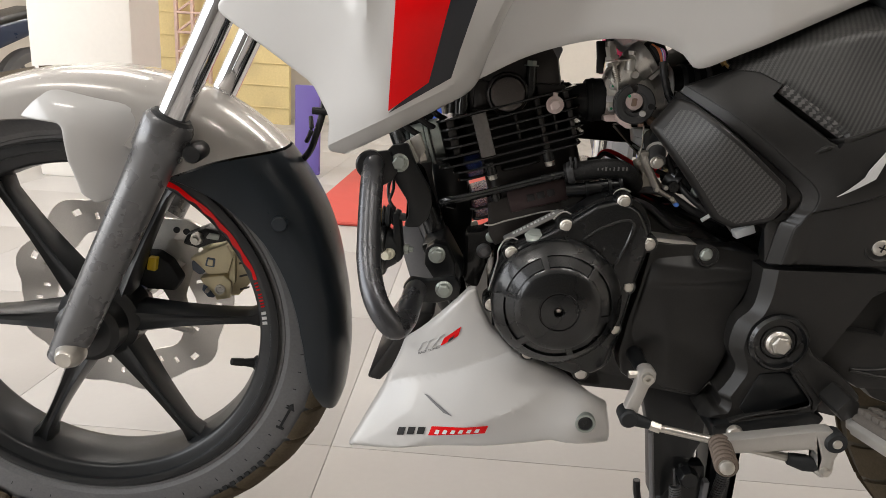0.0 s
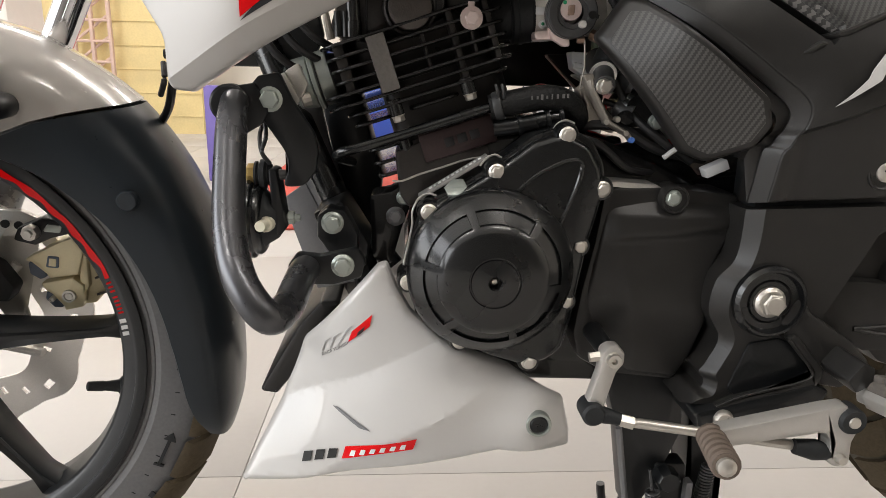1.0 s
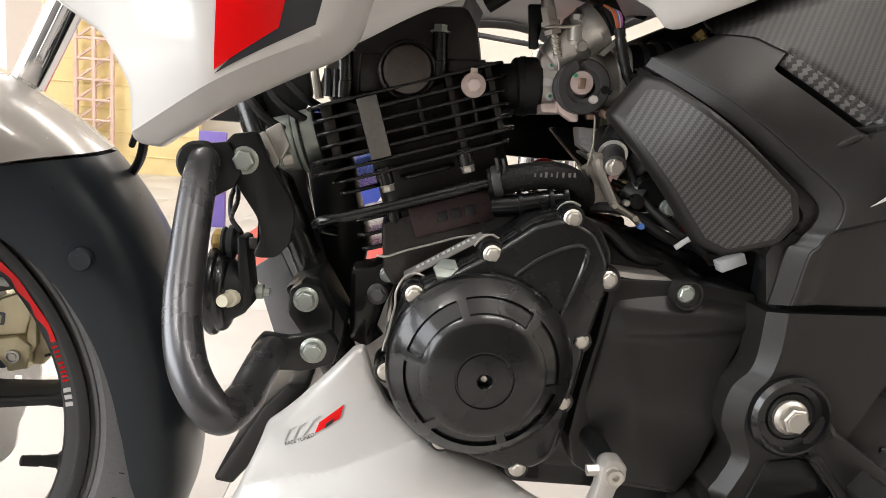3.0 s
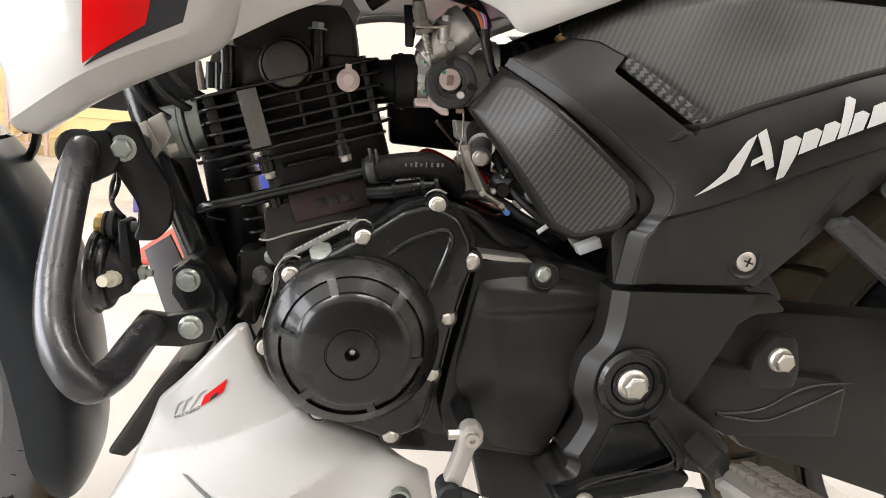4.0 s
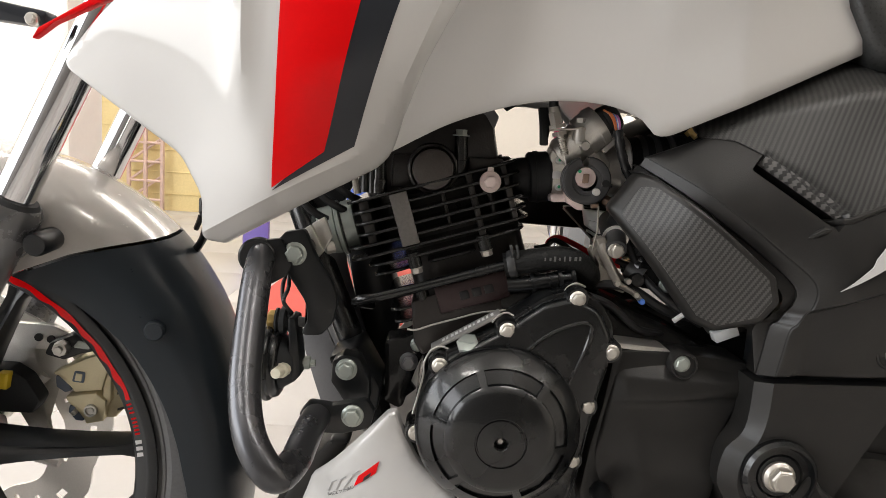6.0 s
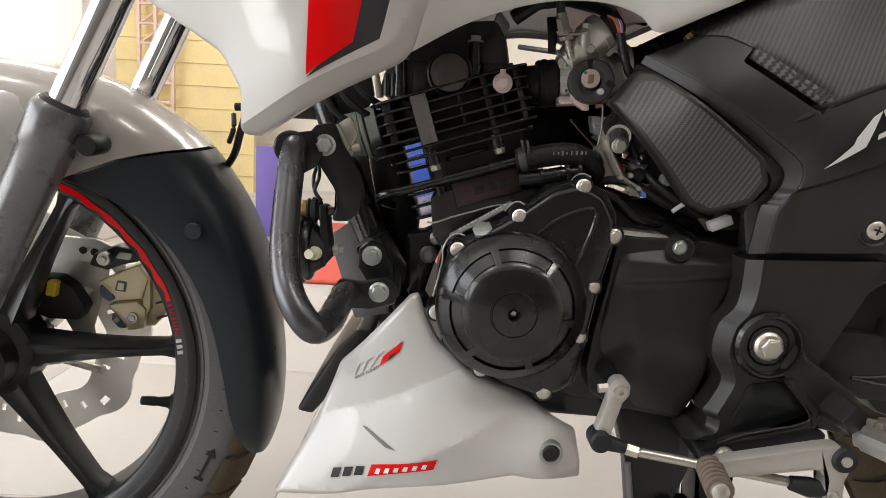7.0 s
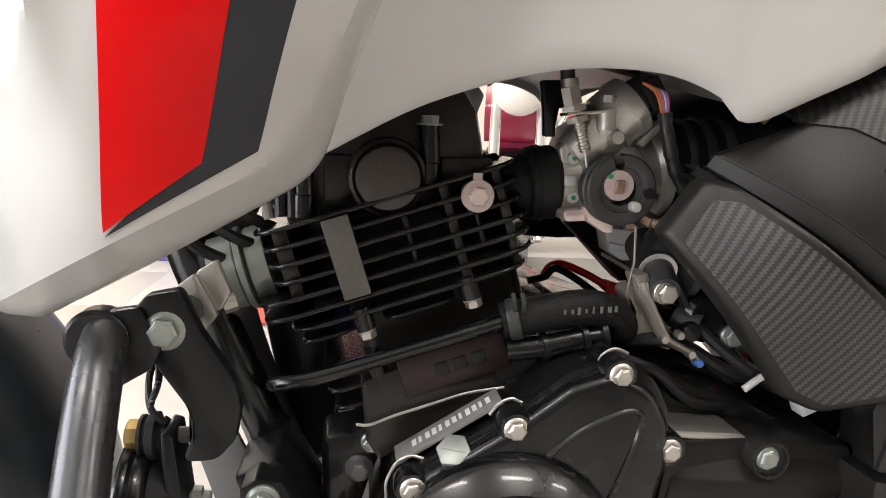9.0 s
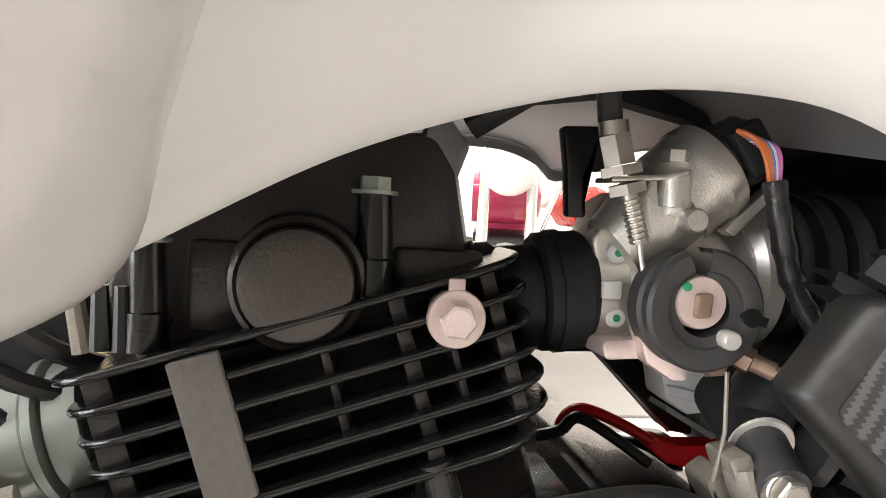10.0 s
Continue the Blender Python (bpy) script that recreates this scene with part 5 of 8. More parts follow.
for x, z in ((0.577, 0.5605), (0.600, 0.5655), (0.611, 0.568)):
    bm = bmesh.new()
    sweep(bm, [(x - 0.0015, -0.143, z - 0.0003), (x + 0.0015, -0.143, z + 0.0003)], 0.0082, 14)
    part("ring", bm, "satin", tj)

# throttle body
bm = bmesh.new()
sweep(bm, [(0.590, -0.088, 0.650), (0.604, -0.088, 0.652), (0.655, -0.088, 0.660)], [0.022, 0.023, 0.024], 32)
tb = part("throttle_body", bm, "alloy", bike, "bare cast alloy throttle body")
bm = bmesh.new()
prism(bm, fillet([(0.592, 0.633), (0.592, 0.652), (0.588, 0.670), (0.593, 0.684), (0.602, 0.690), (0.612, 0.680), (0.634, 0.676), (0.644, 0.668), (0.644, 0.648), (0.626, 0.632), (0.608, 0.632)], 0.005), -0.100, -0.080, 0.004, 3)
prism(bm, fillet([(0.603, 0.640), (0.602, 0.668), (0.606, 0.684), (0.618, 0.684), (0.634, 0.676), (0.642, 0.666), (0.640, 0.648), (0.626, 0.634)], 0.005), -0.116, -0.095, 0.006, 3)
part("casting", bm, "alloy", tb)
bm = bmesh.new()
prism(bm, fillet([(0.588, 0.671), (0.594, 0.679), (0.606, 0.672), (0.609, 0.660), (0.600, 0.656), (0.591, 0.659)], 0.004), -0.1065, -0.095, 0.002, 3)
prism(bm, fillet([(0.592, 0.648), (0.609, 0.649), (0.611, 0.635), (0.593, 0.634)], 0.004), -0.1055, -0.095, 0.0025, 3)
part("flange_lug", bm, "alloy", tb)
# slanting idle-valve barrel with its stepped rim
bm = bmesh.new()
sweep(bm, [(0.596, -0.108, 0.668), (0.606, -0.109, 0.677), (0.6145, -0.110, 0.686), (0.615, -0.110, 0.6865), (0.623, -0.111, 0.694), (0.6235, -0.111, 0.6945), (0.629, -0.111, 0.699)], [0.013, 0.0165, 0.017, 0.0185, 0.0185, 0.0195, 0.0185], 36)
part("idle_valve", bm, "alloy", tb)
bm = bmesh.new()
turned(bm, [(0.0, -0.1335), (0.0035, -0.1335), (0.0042, -0.1325), (0.0042, -0.115)], (0.614, 0, 0.679), 20)
part("cast_peg", bm, "alloy", tb)
bm = bmesh.new()
sweep(bm, [(0.651, -0.085, 0.660), (0.6535, -0.085, 0.6605), (0.660, -0.085, 0.661), (0.661, -0.085, 0.661)], [0.0275, 0.0305, 0.0305, 0.0275], 40)
part("clamp_ring", bm, "steel", tb, "bright clamp ring")
bm = bmesh.new()
sweep(bm, [(0.572, -0.09, 0.6485), (0.5735, -0.09, 0.6487), (0.589, -0.09, 0.6505), (0.592, -0.09, 0.6507)], [0.021, 0.0228, 0.0228, 0.0205], 36)
sweep(bm, [(0.545, -0.088, 0.645), (0.556, -0.089, 0.6465), (0.558, -0.089, 0.6468), (0.574, -0.09, 0.6487)], [0.0205, 0.0205, 0.0185, 0.0185], 28)
sweep(bm, [(0.578, -0.09, 0.6492), (0.5815, -0.09, 0.6496)], 0.0237, 36)
part("inlet_boot", bm, "rubber", tb, "black rubber inlet boot")
# pulley: dark stepped ring with a notch, pale hub and pin
PC = (0.617, 0, 0.650)
bm = bmesh.new()
turned(bm, [(0.009, -0.118), (0.009, -0.1362), (0.0125, -0.1366), (0.0130, -0.1380), (0.0140, -0.1385), (0.0192, -0.1385), (0.0204, -0.1372), (0.0204, -0.1335), (0.0190, -0.1325), (0.0190, -0.1305), (0.0204, -0.1295), (0.0204, -0.122)], PC, 56, start=radians(112), arc=radians(338))
pul = part("throttle_pulley", bm, "pulley", tb, "dark grey cable pulley")
bm = bmesh.new()
turned(bm, [(0.0, -0.1372), (0.0084, -0.1372), (0.0089, -0.1362), (0.0089, -0.11)], (0.6155, 0, 0.6525), 32)
part("pulley_hub", bm, "pink", pul, "pinkish metal hub")
bm = bmesh.new()
prism(bm, fillet([(0.6125, 0.6475), (0.6175, 0.6480), (0.6180, 0.6560), (0.6130, 0.6555)], 0.0012), -0.1402, -0.136, 0.0006)
part("pulley_pin", bm, "bronzepin", pul)
bm = bmesh.new()
turned(bm, [(0.0, -0.1382), (0.0014, -0.138), (0.0016, -0.137)], (0.6100, 0, 0.6575), 12)
part("paint_dab", bm, "green", pul, "dab of green paint")
bm = bmesh.new()
turned(bm, [(0.0, -0.1418), (0.0026, -0.1418), (0.0032, -0.1408), (0.0032, -0.136)], (0.625, 0, 0.641), 18)
part("cable_end", bm, "steel", pul)
bm = bmesh.new()
turned(bm, [(0.0, -0.1391), (0.0032, -0.1391), (0.0032, -0.13)], (0.6325, 0, 0.6485), 16)
prism(bm, [(0.6325, 0.647), (0.6375, 0.6455), (0.6385, 0.6485), (0.6335, 0.650)], -0.1390, -0.13, 0)
part("pulley_hole", bm, "ink", pul)
bm = bmesh.new()
prism(bm, fillet([(0.589, 0.636), (0.604, 0.637), (0.607, 0.630), (0.591, 0.629)], 0.003), -0.120, -0.10, 0.0012)
prism(bm, fillet([(0.598, 0.645), (0.603, 0.630), (0.613, 0.624), (0.619, 0.624), (0.617, 0.634), (0.604, 0.648)], 0.003), -0.1265, -0.119, 0.001)
part("stop_plate", bm, "pink", tb)
bm = bmesh.new()
sweep(bm, [(0.624, -0.128, 0.6290), (0.630, -0.128, 0.6295)], 0.0030, 6)
sweep(bm, [(0.637, -0.122, 0.634), (0.642, -0.126, 0.6315)], 0.0048, 6)
sweep(bm, [(0.642, -0.126, 0.6315), (0.648, -0.130, 0.6290)], 0.0034, 12)
sweep(bm, [(0.6472, -0.1293, 0.6293), (0.6500, -0.1318, 0.6280)], 0.0026, 8)
part("idle_screw", bm, "bronzepin", tb, "dull bronze idle screw and nuts")
for x, z, c in ((0.5975, 0.666, True), (0.5985, 0.6425, True)):
    bm = bmesh.new()
    turned(bm, [(0.0, -0.1100), (0.0030, -0.1100), (0.0038, -0.1090), (0.0038, -0.102)], (x, 0, z), 18)
    part("screw", bm, "mark", tb, "white-topped screw")
    bm = bmesh.new()
    turned(bm, [(0.0, -0.1108), (0.0013, -0.1106), (0.0015, -0.1097)], (x - 0.0003, 0, z), 10)
    part("paint_dab", bm, "green", tb)
bm = bmesh.new()
box(bm, (0.5915, -0.1120, 0.6495), (0.5990, -0.098, 0.6560), 0.0009)
part("stop_lug", bm, "mark", tb, "pale square lug")
# white plug under the pulley, its bent steel bracket and the green-grey tray behind
bm = bmesh.new()
prism(bm, fillet([(0.630, 0.6215), (0.653, 0.6205), (0.656, 0.6010), (0.644, 0.5995), (0.6335, 0.6060)], 0.002), -0.082, -0.064, 0.0015)
prism(bm, fillet([(0.633, 0.6125), (0.6545, 0.6085), (0.6548, 0.6040), (0.6335, 0.6080)], 0.001), -0.0850, -0.080, 0.0008)
part("injector_plug", bm, "mark", tb, "off-white injector plug")
bm = bmesh.new()
sweep(bm, [(0.6300, -0.131, 0.629), (0.6310, -0.131, 0.608), (0.6280, -0.131, 0.591)], 0.0008, 8)
part("return_rod", bm, "castgrey", tb, "thin plated rod")
bm = bmesh.new()
prism(bm, fillet([(0.636, 0.6000), (0.6580, 0.5880), (0.6602, 0.5890), (0.6602, 0.634), (0.6584, 0.634), (0.6582, 0.5912), (0.6365, 0.6023)], 0.0006), -0.078, -0.062, 0.0005)
part("plug_bracket", bm, "zincgrey", tb, "bent steel bracket")
bm = bmesh.new()
prism(bm, fillet([(0.654, 0.640), (0.655, 0.592), (0.68, 0.583), (0.712, 0.596), (0.722, 0.640), (0.69, 0.655)], 0.004), -0.068, -0.060, 0.002)
box(bm, (0.684, -0.073, 0.596), (0.6865, -0.066, 0.650), 0.0008)
part("green_tray", bm, "greenpad", bike, "dull green-grey tray behind the throttle")
bm = bmesh.new()
prism(bm, fillet([(0.620, 0.620), (0.68, 0.620), (0.68, 0.572), (0.667, 0.574)], 0.002), -0.022, -0.006, 0.001)
wedge = part("shade_plate", bm, "satin", bike, "black slanting plate behind the throttle")
bm = bmesh.new()
sweep(bm, [(0.6195, -0.023, 0.6180), (0.6665, -0.023, 0.5745)], 0.0009, 6)
part("plate_edge", bm, "zinc", wedge)
# cable adjuster: sheath, ferrule, nuts, threaded end and inner cable
bm = bmesh.new()
sweep(bm, spline([(0.580, -0.105, 0.76), (0.5835, -0.118, 0.735), (0.586, -0.122, 0.7095)], 6), 0.0042, 14)
cab = part("throttle_cable", bm, "pulley", bike, "grey throttle cable with steel adjuster")
for a, b, r, sg, mt in (((0.586, 0.7105), (0.5868, 0.7060), 0.0050, 18, "zinc"), ((0.5868, 0.7060), (0.5895, 0.6962), 0.0058, 6, "zinc"), ((0.5897, 0.6960), (0.5905, 0.6928), 0.0076, 6, "zinc"), ((0.5922, 0.6902), (0.5932, 0.6868), 0.0070, 6, "zinc"), ((0.5932, 0.6868), (0.5985, 0.6705), 0.0030, 14, "zinc"), ((0.5985, 0.6705), (0.6015, 0.656), 0.0009, 6, "steel")):
    bm = bmesh.new()
    sweep(bm, [(a[0], -0.124, a[1]), (b[0], -0.124, b[1])], r, sg)
    part("adjuster", bm, mt, cab)
bm = bmesh.new()
A_, B_ = Vector((0.5938, -0.124, 0.6850)), Vector((0.5985, -0.124, 0.6705))
ax_ = (B_ - A_).normalized()
u_ = ax_.cross(Vector((0, 1, 0))).normalized()
w_ = ax_.cross(u_)
sweep(bm, [A_ + ax_ * 0.0153 * s_ / 80 + (u_ * math.cos(s_ * math.pi / 5) + w_ * math.sin(s_ * math.pi / 5)) * 0.0031 for s_ in range(81)], 0.0006, 6)
part("thread", bm, "zinc", cab)
bm = bmesh.new()
prism(bm, fillet([(0.585, 0.6918), (0.604, 0.6940), (0.612, 0.6962), (0.612, 0.6944), (0.604, 0.6920), (0.585, 0.6900)], 0.0008), -0.129, -0.114, 0.0005)
part("cable_stay", bm, "zinc", tb)
bm = bmesh.new()
sweep(bm, [(0.609, -0.123, 0.680), (0.6095, -0.123, 0.6825), (0.610, -0.123, 0.683), (0.610, -0.123, 0.694)], [0.0045, 0.0060, 0.0066, 0.0062], 18)
sweep(bm, [(0.610, -0.123, 0.6985), (0.610, -0.123, 0.7025)], 0.0048, 6)
part("stay_post", bm, "alloy", tb)
# sensor cap with its loom and coloured wires
bm = bmesh.new()
sweep(bm, [(0.6285, -0.111, 0.699), (0.631, -0.1115, 0.7005), (0.641, -0.113, 0.7065), (0.643, -0.113, 0.7078)], [0.0120, 0.0135, 0.0130, 0.0110], 28)
con = part("wire_connector", bm, "pulley", bike, "dark sensor cap with coloured wires")
bm = bmesh.new()
box(bm, (-0.006, -0.007, -0.009), (0.006, 0.007, 0.009), 0.0015, pose(0.6360, -0.122, 0.7050, 0, -35, 0))
part("socket", bm, "rubber", con)
for i, c in enumerate(("orange", "orange", "orange", "bluewire", "mark", "pinkwire", "pinkwire")):
    bm = bmesh.new()
    o = 0.0014 * i
    sweep(bm, spline([(0.6270 + o * 0.9, -0.1300, 0.7100 - o * 0.5), (0.6310 + o * 0.8, -0.1345, 0.7070 - o * 0.2), (0.6350 + o * 0.6, -0.135, 0.701), (0.6385 + o * 0.4, -0.133, 0.6925)], 6), 0.0009, 6)
    part("wire", bm, c, con)
bm = bmesh.new()
sweep(bm, spline([(0.640, -0.133, 0.694), (0.644, -0.133, 0.678), (0.651, -0.131, 0.661), (0.663, -0.129, 0.643), (0.671, -0.12, 0.627)], 8), [0.0040 + 0.0003 * math.sin(i * 1.3) + 0.0002 * math.sin(i * 2.9) for i in range(33)], 12)
part("loom", bm, "tape", con, "taped black wiring loom")
bm = bmesh.new()
prism(bm, fillet([(0.630, 0.6765), (0.647, 0.6935), (0.650, 0.6915), (0.634, 0.6745)], 0.001), -0.122, -0.116, 0.0005)
part("loom_stay", bm, "alloy", tb)
bm = bmesh.new()
prism(bm, fillet([(0.576, 0.711), (0.592, 0.712), (0.593, 0.6955), (0.5855, 0.695), (0.587, 0.678), (0.580, 0.678), (0.5785, 0.695)], 0.0015), -0.102, -0.096, 0.001)
part("cable_plate", bm, "satin", bike)
bm = bmesh.new()
sweep(bm, [(0.708, -0.112, 0.700), (0.711, -0.113, 0.6965)], 0.0058, 6)
sweep(bm, [(0.711, -0.113, 0.6965), (0.714, -0.115, 0.6935)], 0.0036, 10)
part("tank_bolt", bm, "brass", bike, "yellowish plated tank bolt")
# air box duct behind the pulley
bm = bmesh.new()
sweep(bm, [(0.656, -0.08, 0.662), (0.68, -0.075, 0.662), (0.78, -0.07, 0.668)], [0.027, 0.031, 0.034], 24)
duct = part("air_duct", bm, "rubber", bike, "black rubber air duct")
for x, r in ((0.672, 0.0318), (0.684, 0.0336), (0.697, 0.0346)):
    bm = bmesh.new()
    sweep(bm, [(x, -0.0755, 0.662), (x + 0.0012, -0.0755, 0.662), (x + 0.0035, -0.0753, 0.662), (x + 0.0047, -0.0753, 0.662)], [r - 0.0015, r, r, r - 0.0015], 32)
    part("duct_ring", bm, "pulley", duct)
bm = bmesh.new()
sweep(bm, [(0.548, -0.06, 0.715), (0.57, -0.07, 0.73), (0.60, -0.07, 0.735), (0.68, -0.07, 0.72)], 0.008, 10)
part("cable_loom", bm, "wire", bike)
# black air box and the casting behind the hoses
bm = bmesh.new()
prism(bm, fillet([(0.745, 0.53), (0.718, 0.585), (0.692, 0.615), (0.672, 0.650), (0.672, 0.692), (0.70, 0.708), (0.82, 0.766), (0.83, 0.53)], 0.01), -0.055, 0.13, 0.006)
part("air_box", bm, "satin", bike, "black air box")
bm = bmesh.new()
prism(bm, fillet([(0.56, 0.50), (0.562, 0.560), (0.60, 0.562), (0.66, 0.550), (0.70, 0.535), (0.70, 0.50)], 0.01), -0.085, 0.05, 0.006)
part("rear_casting", bm, "engine", bike, "black rear engine casting")
bm = bmesh.new()
prism(bm, fillet([(0.49, 0.39), (0.50, 0.335), (0.60, 0.318), (0.70, 0.315), (0.738, 0.345), (0.738, 0.39)], 0.012), -0.118, 0.12, 0.008)
part("sump", bm, "engine", bike, "black engine sump")
# air valve with its bolt below the pulley, alloy links round it
bm = bmesh.new()
sweep(bm, [(0.652, -0.095, 0.613), (0.6505, -0.112, 0.607), (0.6490, -0.124, 0.602)], [0.0125, 0.0125, 0.0120], 22)
vj = part("air_valve", bm, "rubber", bike, "black air valve with zinc bolt")
bm = bmesh.new()
sweep(bm, [(0.6490, -0.124, 0.602), (0.6488, -0.1252, 0.6015)], [0.0118, 0.0114], 28)
part("ring", bm, "steel", vj)
bm = bmesh.new()
sweep(bm, [(0.6490, -0.124, 0.602), (0.6455, -0.144, 0.5935)], [0.0092, 0.0085], 22)
part("valve_stem", bm, "pulley", vj)
bolt(0.6452, -0.145, 0.593, 0.0060, vj, flange=1.15)
for a, b, r, mt in (((0.670, -0.108, 0.600), (0.680, -0.116, 0.594), 0.014, "rubber"), ((0.680, -0.116, 0.594), (0.683, -0.1185, 0.592), 0.0145, "pulley"), ((0.683, -0.1185, 0.592), (0.692, -0.122, 0.586), 0.012, "rubber"), ((0.664, -0.120, 0.575), (0.676, -0.128, 0.569), 0.009, "pulley")):
    bm = bmesh.new()
    sweep(bm, [a, b], r, 22)
    part("collar", bm, mt, vj)
bm = bmesh.new()
sweep(bm, spline([(0.634, -0.135, 0.597), (0.636, -0.136, 0.590), (0.641, -0.136, 0.581), (0.651, -0.136, 0.5645), (0.658, -0.136, 0.560), (0.668, -0.136, 0.5545), (0.673, -0.136, 0.5495)], 8), [0.0060 - 0.0024 * i / 48 for i in range(49)], 10, True, 0.5)
part("link_arm", bm, "castgrey", bike, "bare alloy link arm")
bm = bmesh.new()
prism(bm, fillet([(0.627, 0.589), (0.634, 0.594), (0.646, 0.585), (0.654, 0.573), (0.666, 0.560), (0.660, 0.553), (0.646, 0.5575), (0.632, 0.560), (0.6245, 0.566), (0.635, 0.576)], 0.003), -0.128, -0.112, 0.002)
part("link_plate", bm, "castgrey", bike, "bare alloy link plate")
bm = bmesh.new()
prism(bm, fillet([(0.629, 0.601), (0.637, 0.603), (0.640, 0.596), (0.633, 0.592)], 0.0015), -0.138, -0.122, 0.001)
part("link_head", bm, "castgrey", bike)
# dark servo body and hose elbow beside the links, black casting below them
bm = bmesh.new()
turned(bm, [(0.0, -0.132), (0.012, -0.132), (0.0155, -0.129), (0.0165, -0.124), (0.0165, -0.09)], (0.681, 0, 0.5745), 28)
turned(bm, [(0.0, -0.136), (0.0055, -0.136), (0.0065, -0.1345), (0.0065, -0.12)], (0.669, 0, 0.567), 16)
part("servo_body", bm, "engine", bike, "black round servo body")
bm = bmesh.new()
sweep(bm, spline([(0.649, -0.116, 0.601), (0.655, -0.114, 0.613), (0.667, -0.106, 0.622), (0.690, -0.092, 0.625)], 8), [0.0125] * 9 + [0.0135] * 16, 20)
part("hose_elbow", bm, "rubber", bike, "black rubber hose elbow")
bolt(0.695, -0.134, 0.564, 0.0056, bike, "zincgrey", flange=1.2)
bm = bmesh.new()
prism(bm, fillet([(0.655, 0.548), (0.672, 0.5405), (0.692, 0.5435), (0.713, 0.5375), (0.732, 0.5345), (0.752, 0.512), (0.80, 0.517), (0.80, 0.485), (0.66, 0.485)], 0.004), -0.105, -0.09, 0.002)
part("lower_casting", bm, "engine", bike, "black casting under the air box")
# added block, keeps bright background out of the gap below the throttle
bm = bmesh.new()
prism(bm, fillet([(0.575, 0.49), (0.60, 0.530), (0.66, 0.537), (0.74, 0.530), (0.74, 0.49)], 0.008), 0.09, 0.12, 0.004)
part("far_blocker", bm, "engine", bike, "added black block that closes the far-side gap")
# added plate, blocks the bright view past the inlet boot
bm = bmesh.new()
prism(bm, fillet([(0.575, 0.652), (0.80, 0.660), (0.80, 0.590), (0.66, 0.585), (0.585, 0.587)], 0.006), 0.118, 0.132, 0.003)
part("far_gap_blocker", bm, "satin", bike, "added black plate that hides the bright background")
bm = bmesh.new()
sweep(bm, [(0.714, -0.112, 0.5415), (0.718, -0.112, 0.5455), (0.721, -0.112, 0.5505)], 0.0034, 8)
part("red_sleeve", bm, "redwire", bike, "red wire sleeve")
bm = bmesh.new()
sweep(bm, [(0.698, -0.112, 0.558), (0.709, -0.112, 0.5555), (0.7095, -0.112, 0.5555), (0.734, -0.112, 0.549)], [0.0045, 0.0045, 0.0062, 0.0062], 16)
part("grey_pipe", bm, "zincgrey", bike, "dull grey-green metal pipe")
for x, z, c in ((0.668, 0.5545, "zinc"), (0.6735, 0.549, "bluewire"), (0.660, 0.566, "zinc"), (0.6505, 0.5635, "zinc")):
    bm = bmesh.new()
    turned(bm, [(0.0, -0.1405), (0.0022, -0.1405), (0.0027, -0.139), (0.0027, -0.134)], (x, 0, z), 12)
    part("small_nut", bm, c, bike)
for pts, c, r in (([(0.66, -0.12, 0.60), (0.675, -0.13, 0.57), (0.70, -0.14, 0.548), (0.73, -0.13, 0.53)], "wire", 0.0035), ([(0.62, -0.13, 0.552), (0.645, -0.14, 0.545), (0.672, -0.14, 0.525), (0.70, -0.13, 0.52)], "wire", 0.0035), ([(0.62, -0.12, 0.557), (0.66, -0.13, 0.56), (0.70, -0.13, 0.54), (0.75, -0.11, 0.53)], "wire", 0.0045), ([(0.655, -0.11, 0.58), (0.69, -0.12, 0.565), (0.72, -0.12, 0.535)], "wire", 0.0028), ([(0.590, -0.046, 0.578), (0.602, -0.046, 0.581), (0.6075, -0.046, 0.5865), (0.614, -0.046, 0.5860), (0.628, -0.046, 0.5780), (0.646, -0.046, 0.566)], "wire", 0.0028), ([(0.70, -0.145, 0.535), (0.715, -0.145, 0.545), (0.73, -0.14, 0.54)], "mark", 0.0022)):
    bm = bmesh.new()
    sweep(bm, spline(pts, 8), r, 8)
    part("wire", bm, c, bike)
bm = bmesh.new()
box(bm, (-0.0105, -0.006, -0.0045), (0.0105, 0.006, 0.0045), 0.001, pose(0.7465, -0.142, 0.5265, 0, -24, 0))
part("white_plug", bm, "mark", bike, "small white plug")
bm = bmesh.new()
sweep(bm, spline([(0.6040, -0.040, 0.5800), (0.6065, -0.040, 0.5865), (0.6150, -0.040, 0.5895), (0.6340, -0.040, 0.5825), (0.6500, -0.040, 0.5740)], 6), 0.0034, 10, True, 0.8)
prism(bm, fillet([(0.6500, 0.5780), (0.6600, 0.5750), (0.6900, 0.5755), (0.6900, 0.5620), (0.6720, 0.5630), (0.6550, 0.5660), (0.6470, 0.5720)], 0.002), -0.047, -0.034, 0.0015)
part("red_clip", bm, "redwire", bike, "bright red plastic clip")

# ---- frame, guard and horn ----
for side in (-1, 1):
    bm = bmesh.new()
    sweep(bm, spline([(0.335, side * 0.06, 0.68), (0.372, side * 0.092, 0.598), (0.41, side * 0.095, 0.51), (0.441, side * 0.09, 0.435), (0.452, side * 0.085, 0.40), (0.47, side * 0.08, 0.375)], 6), 0.0125, 14)
    part("down_tube", bm, "gloss", bike, "black steel frame tube")
bm = bmesh.new()
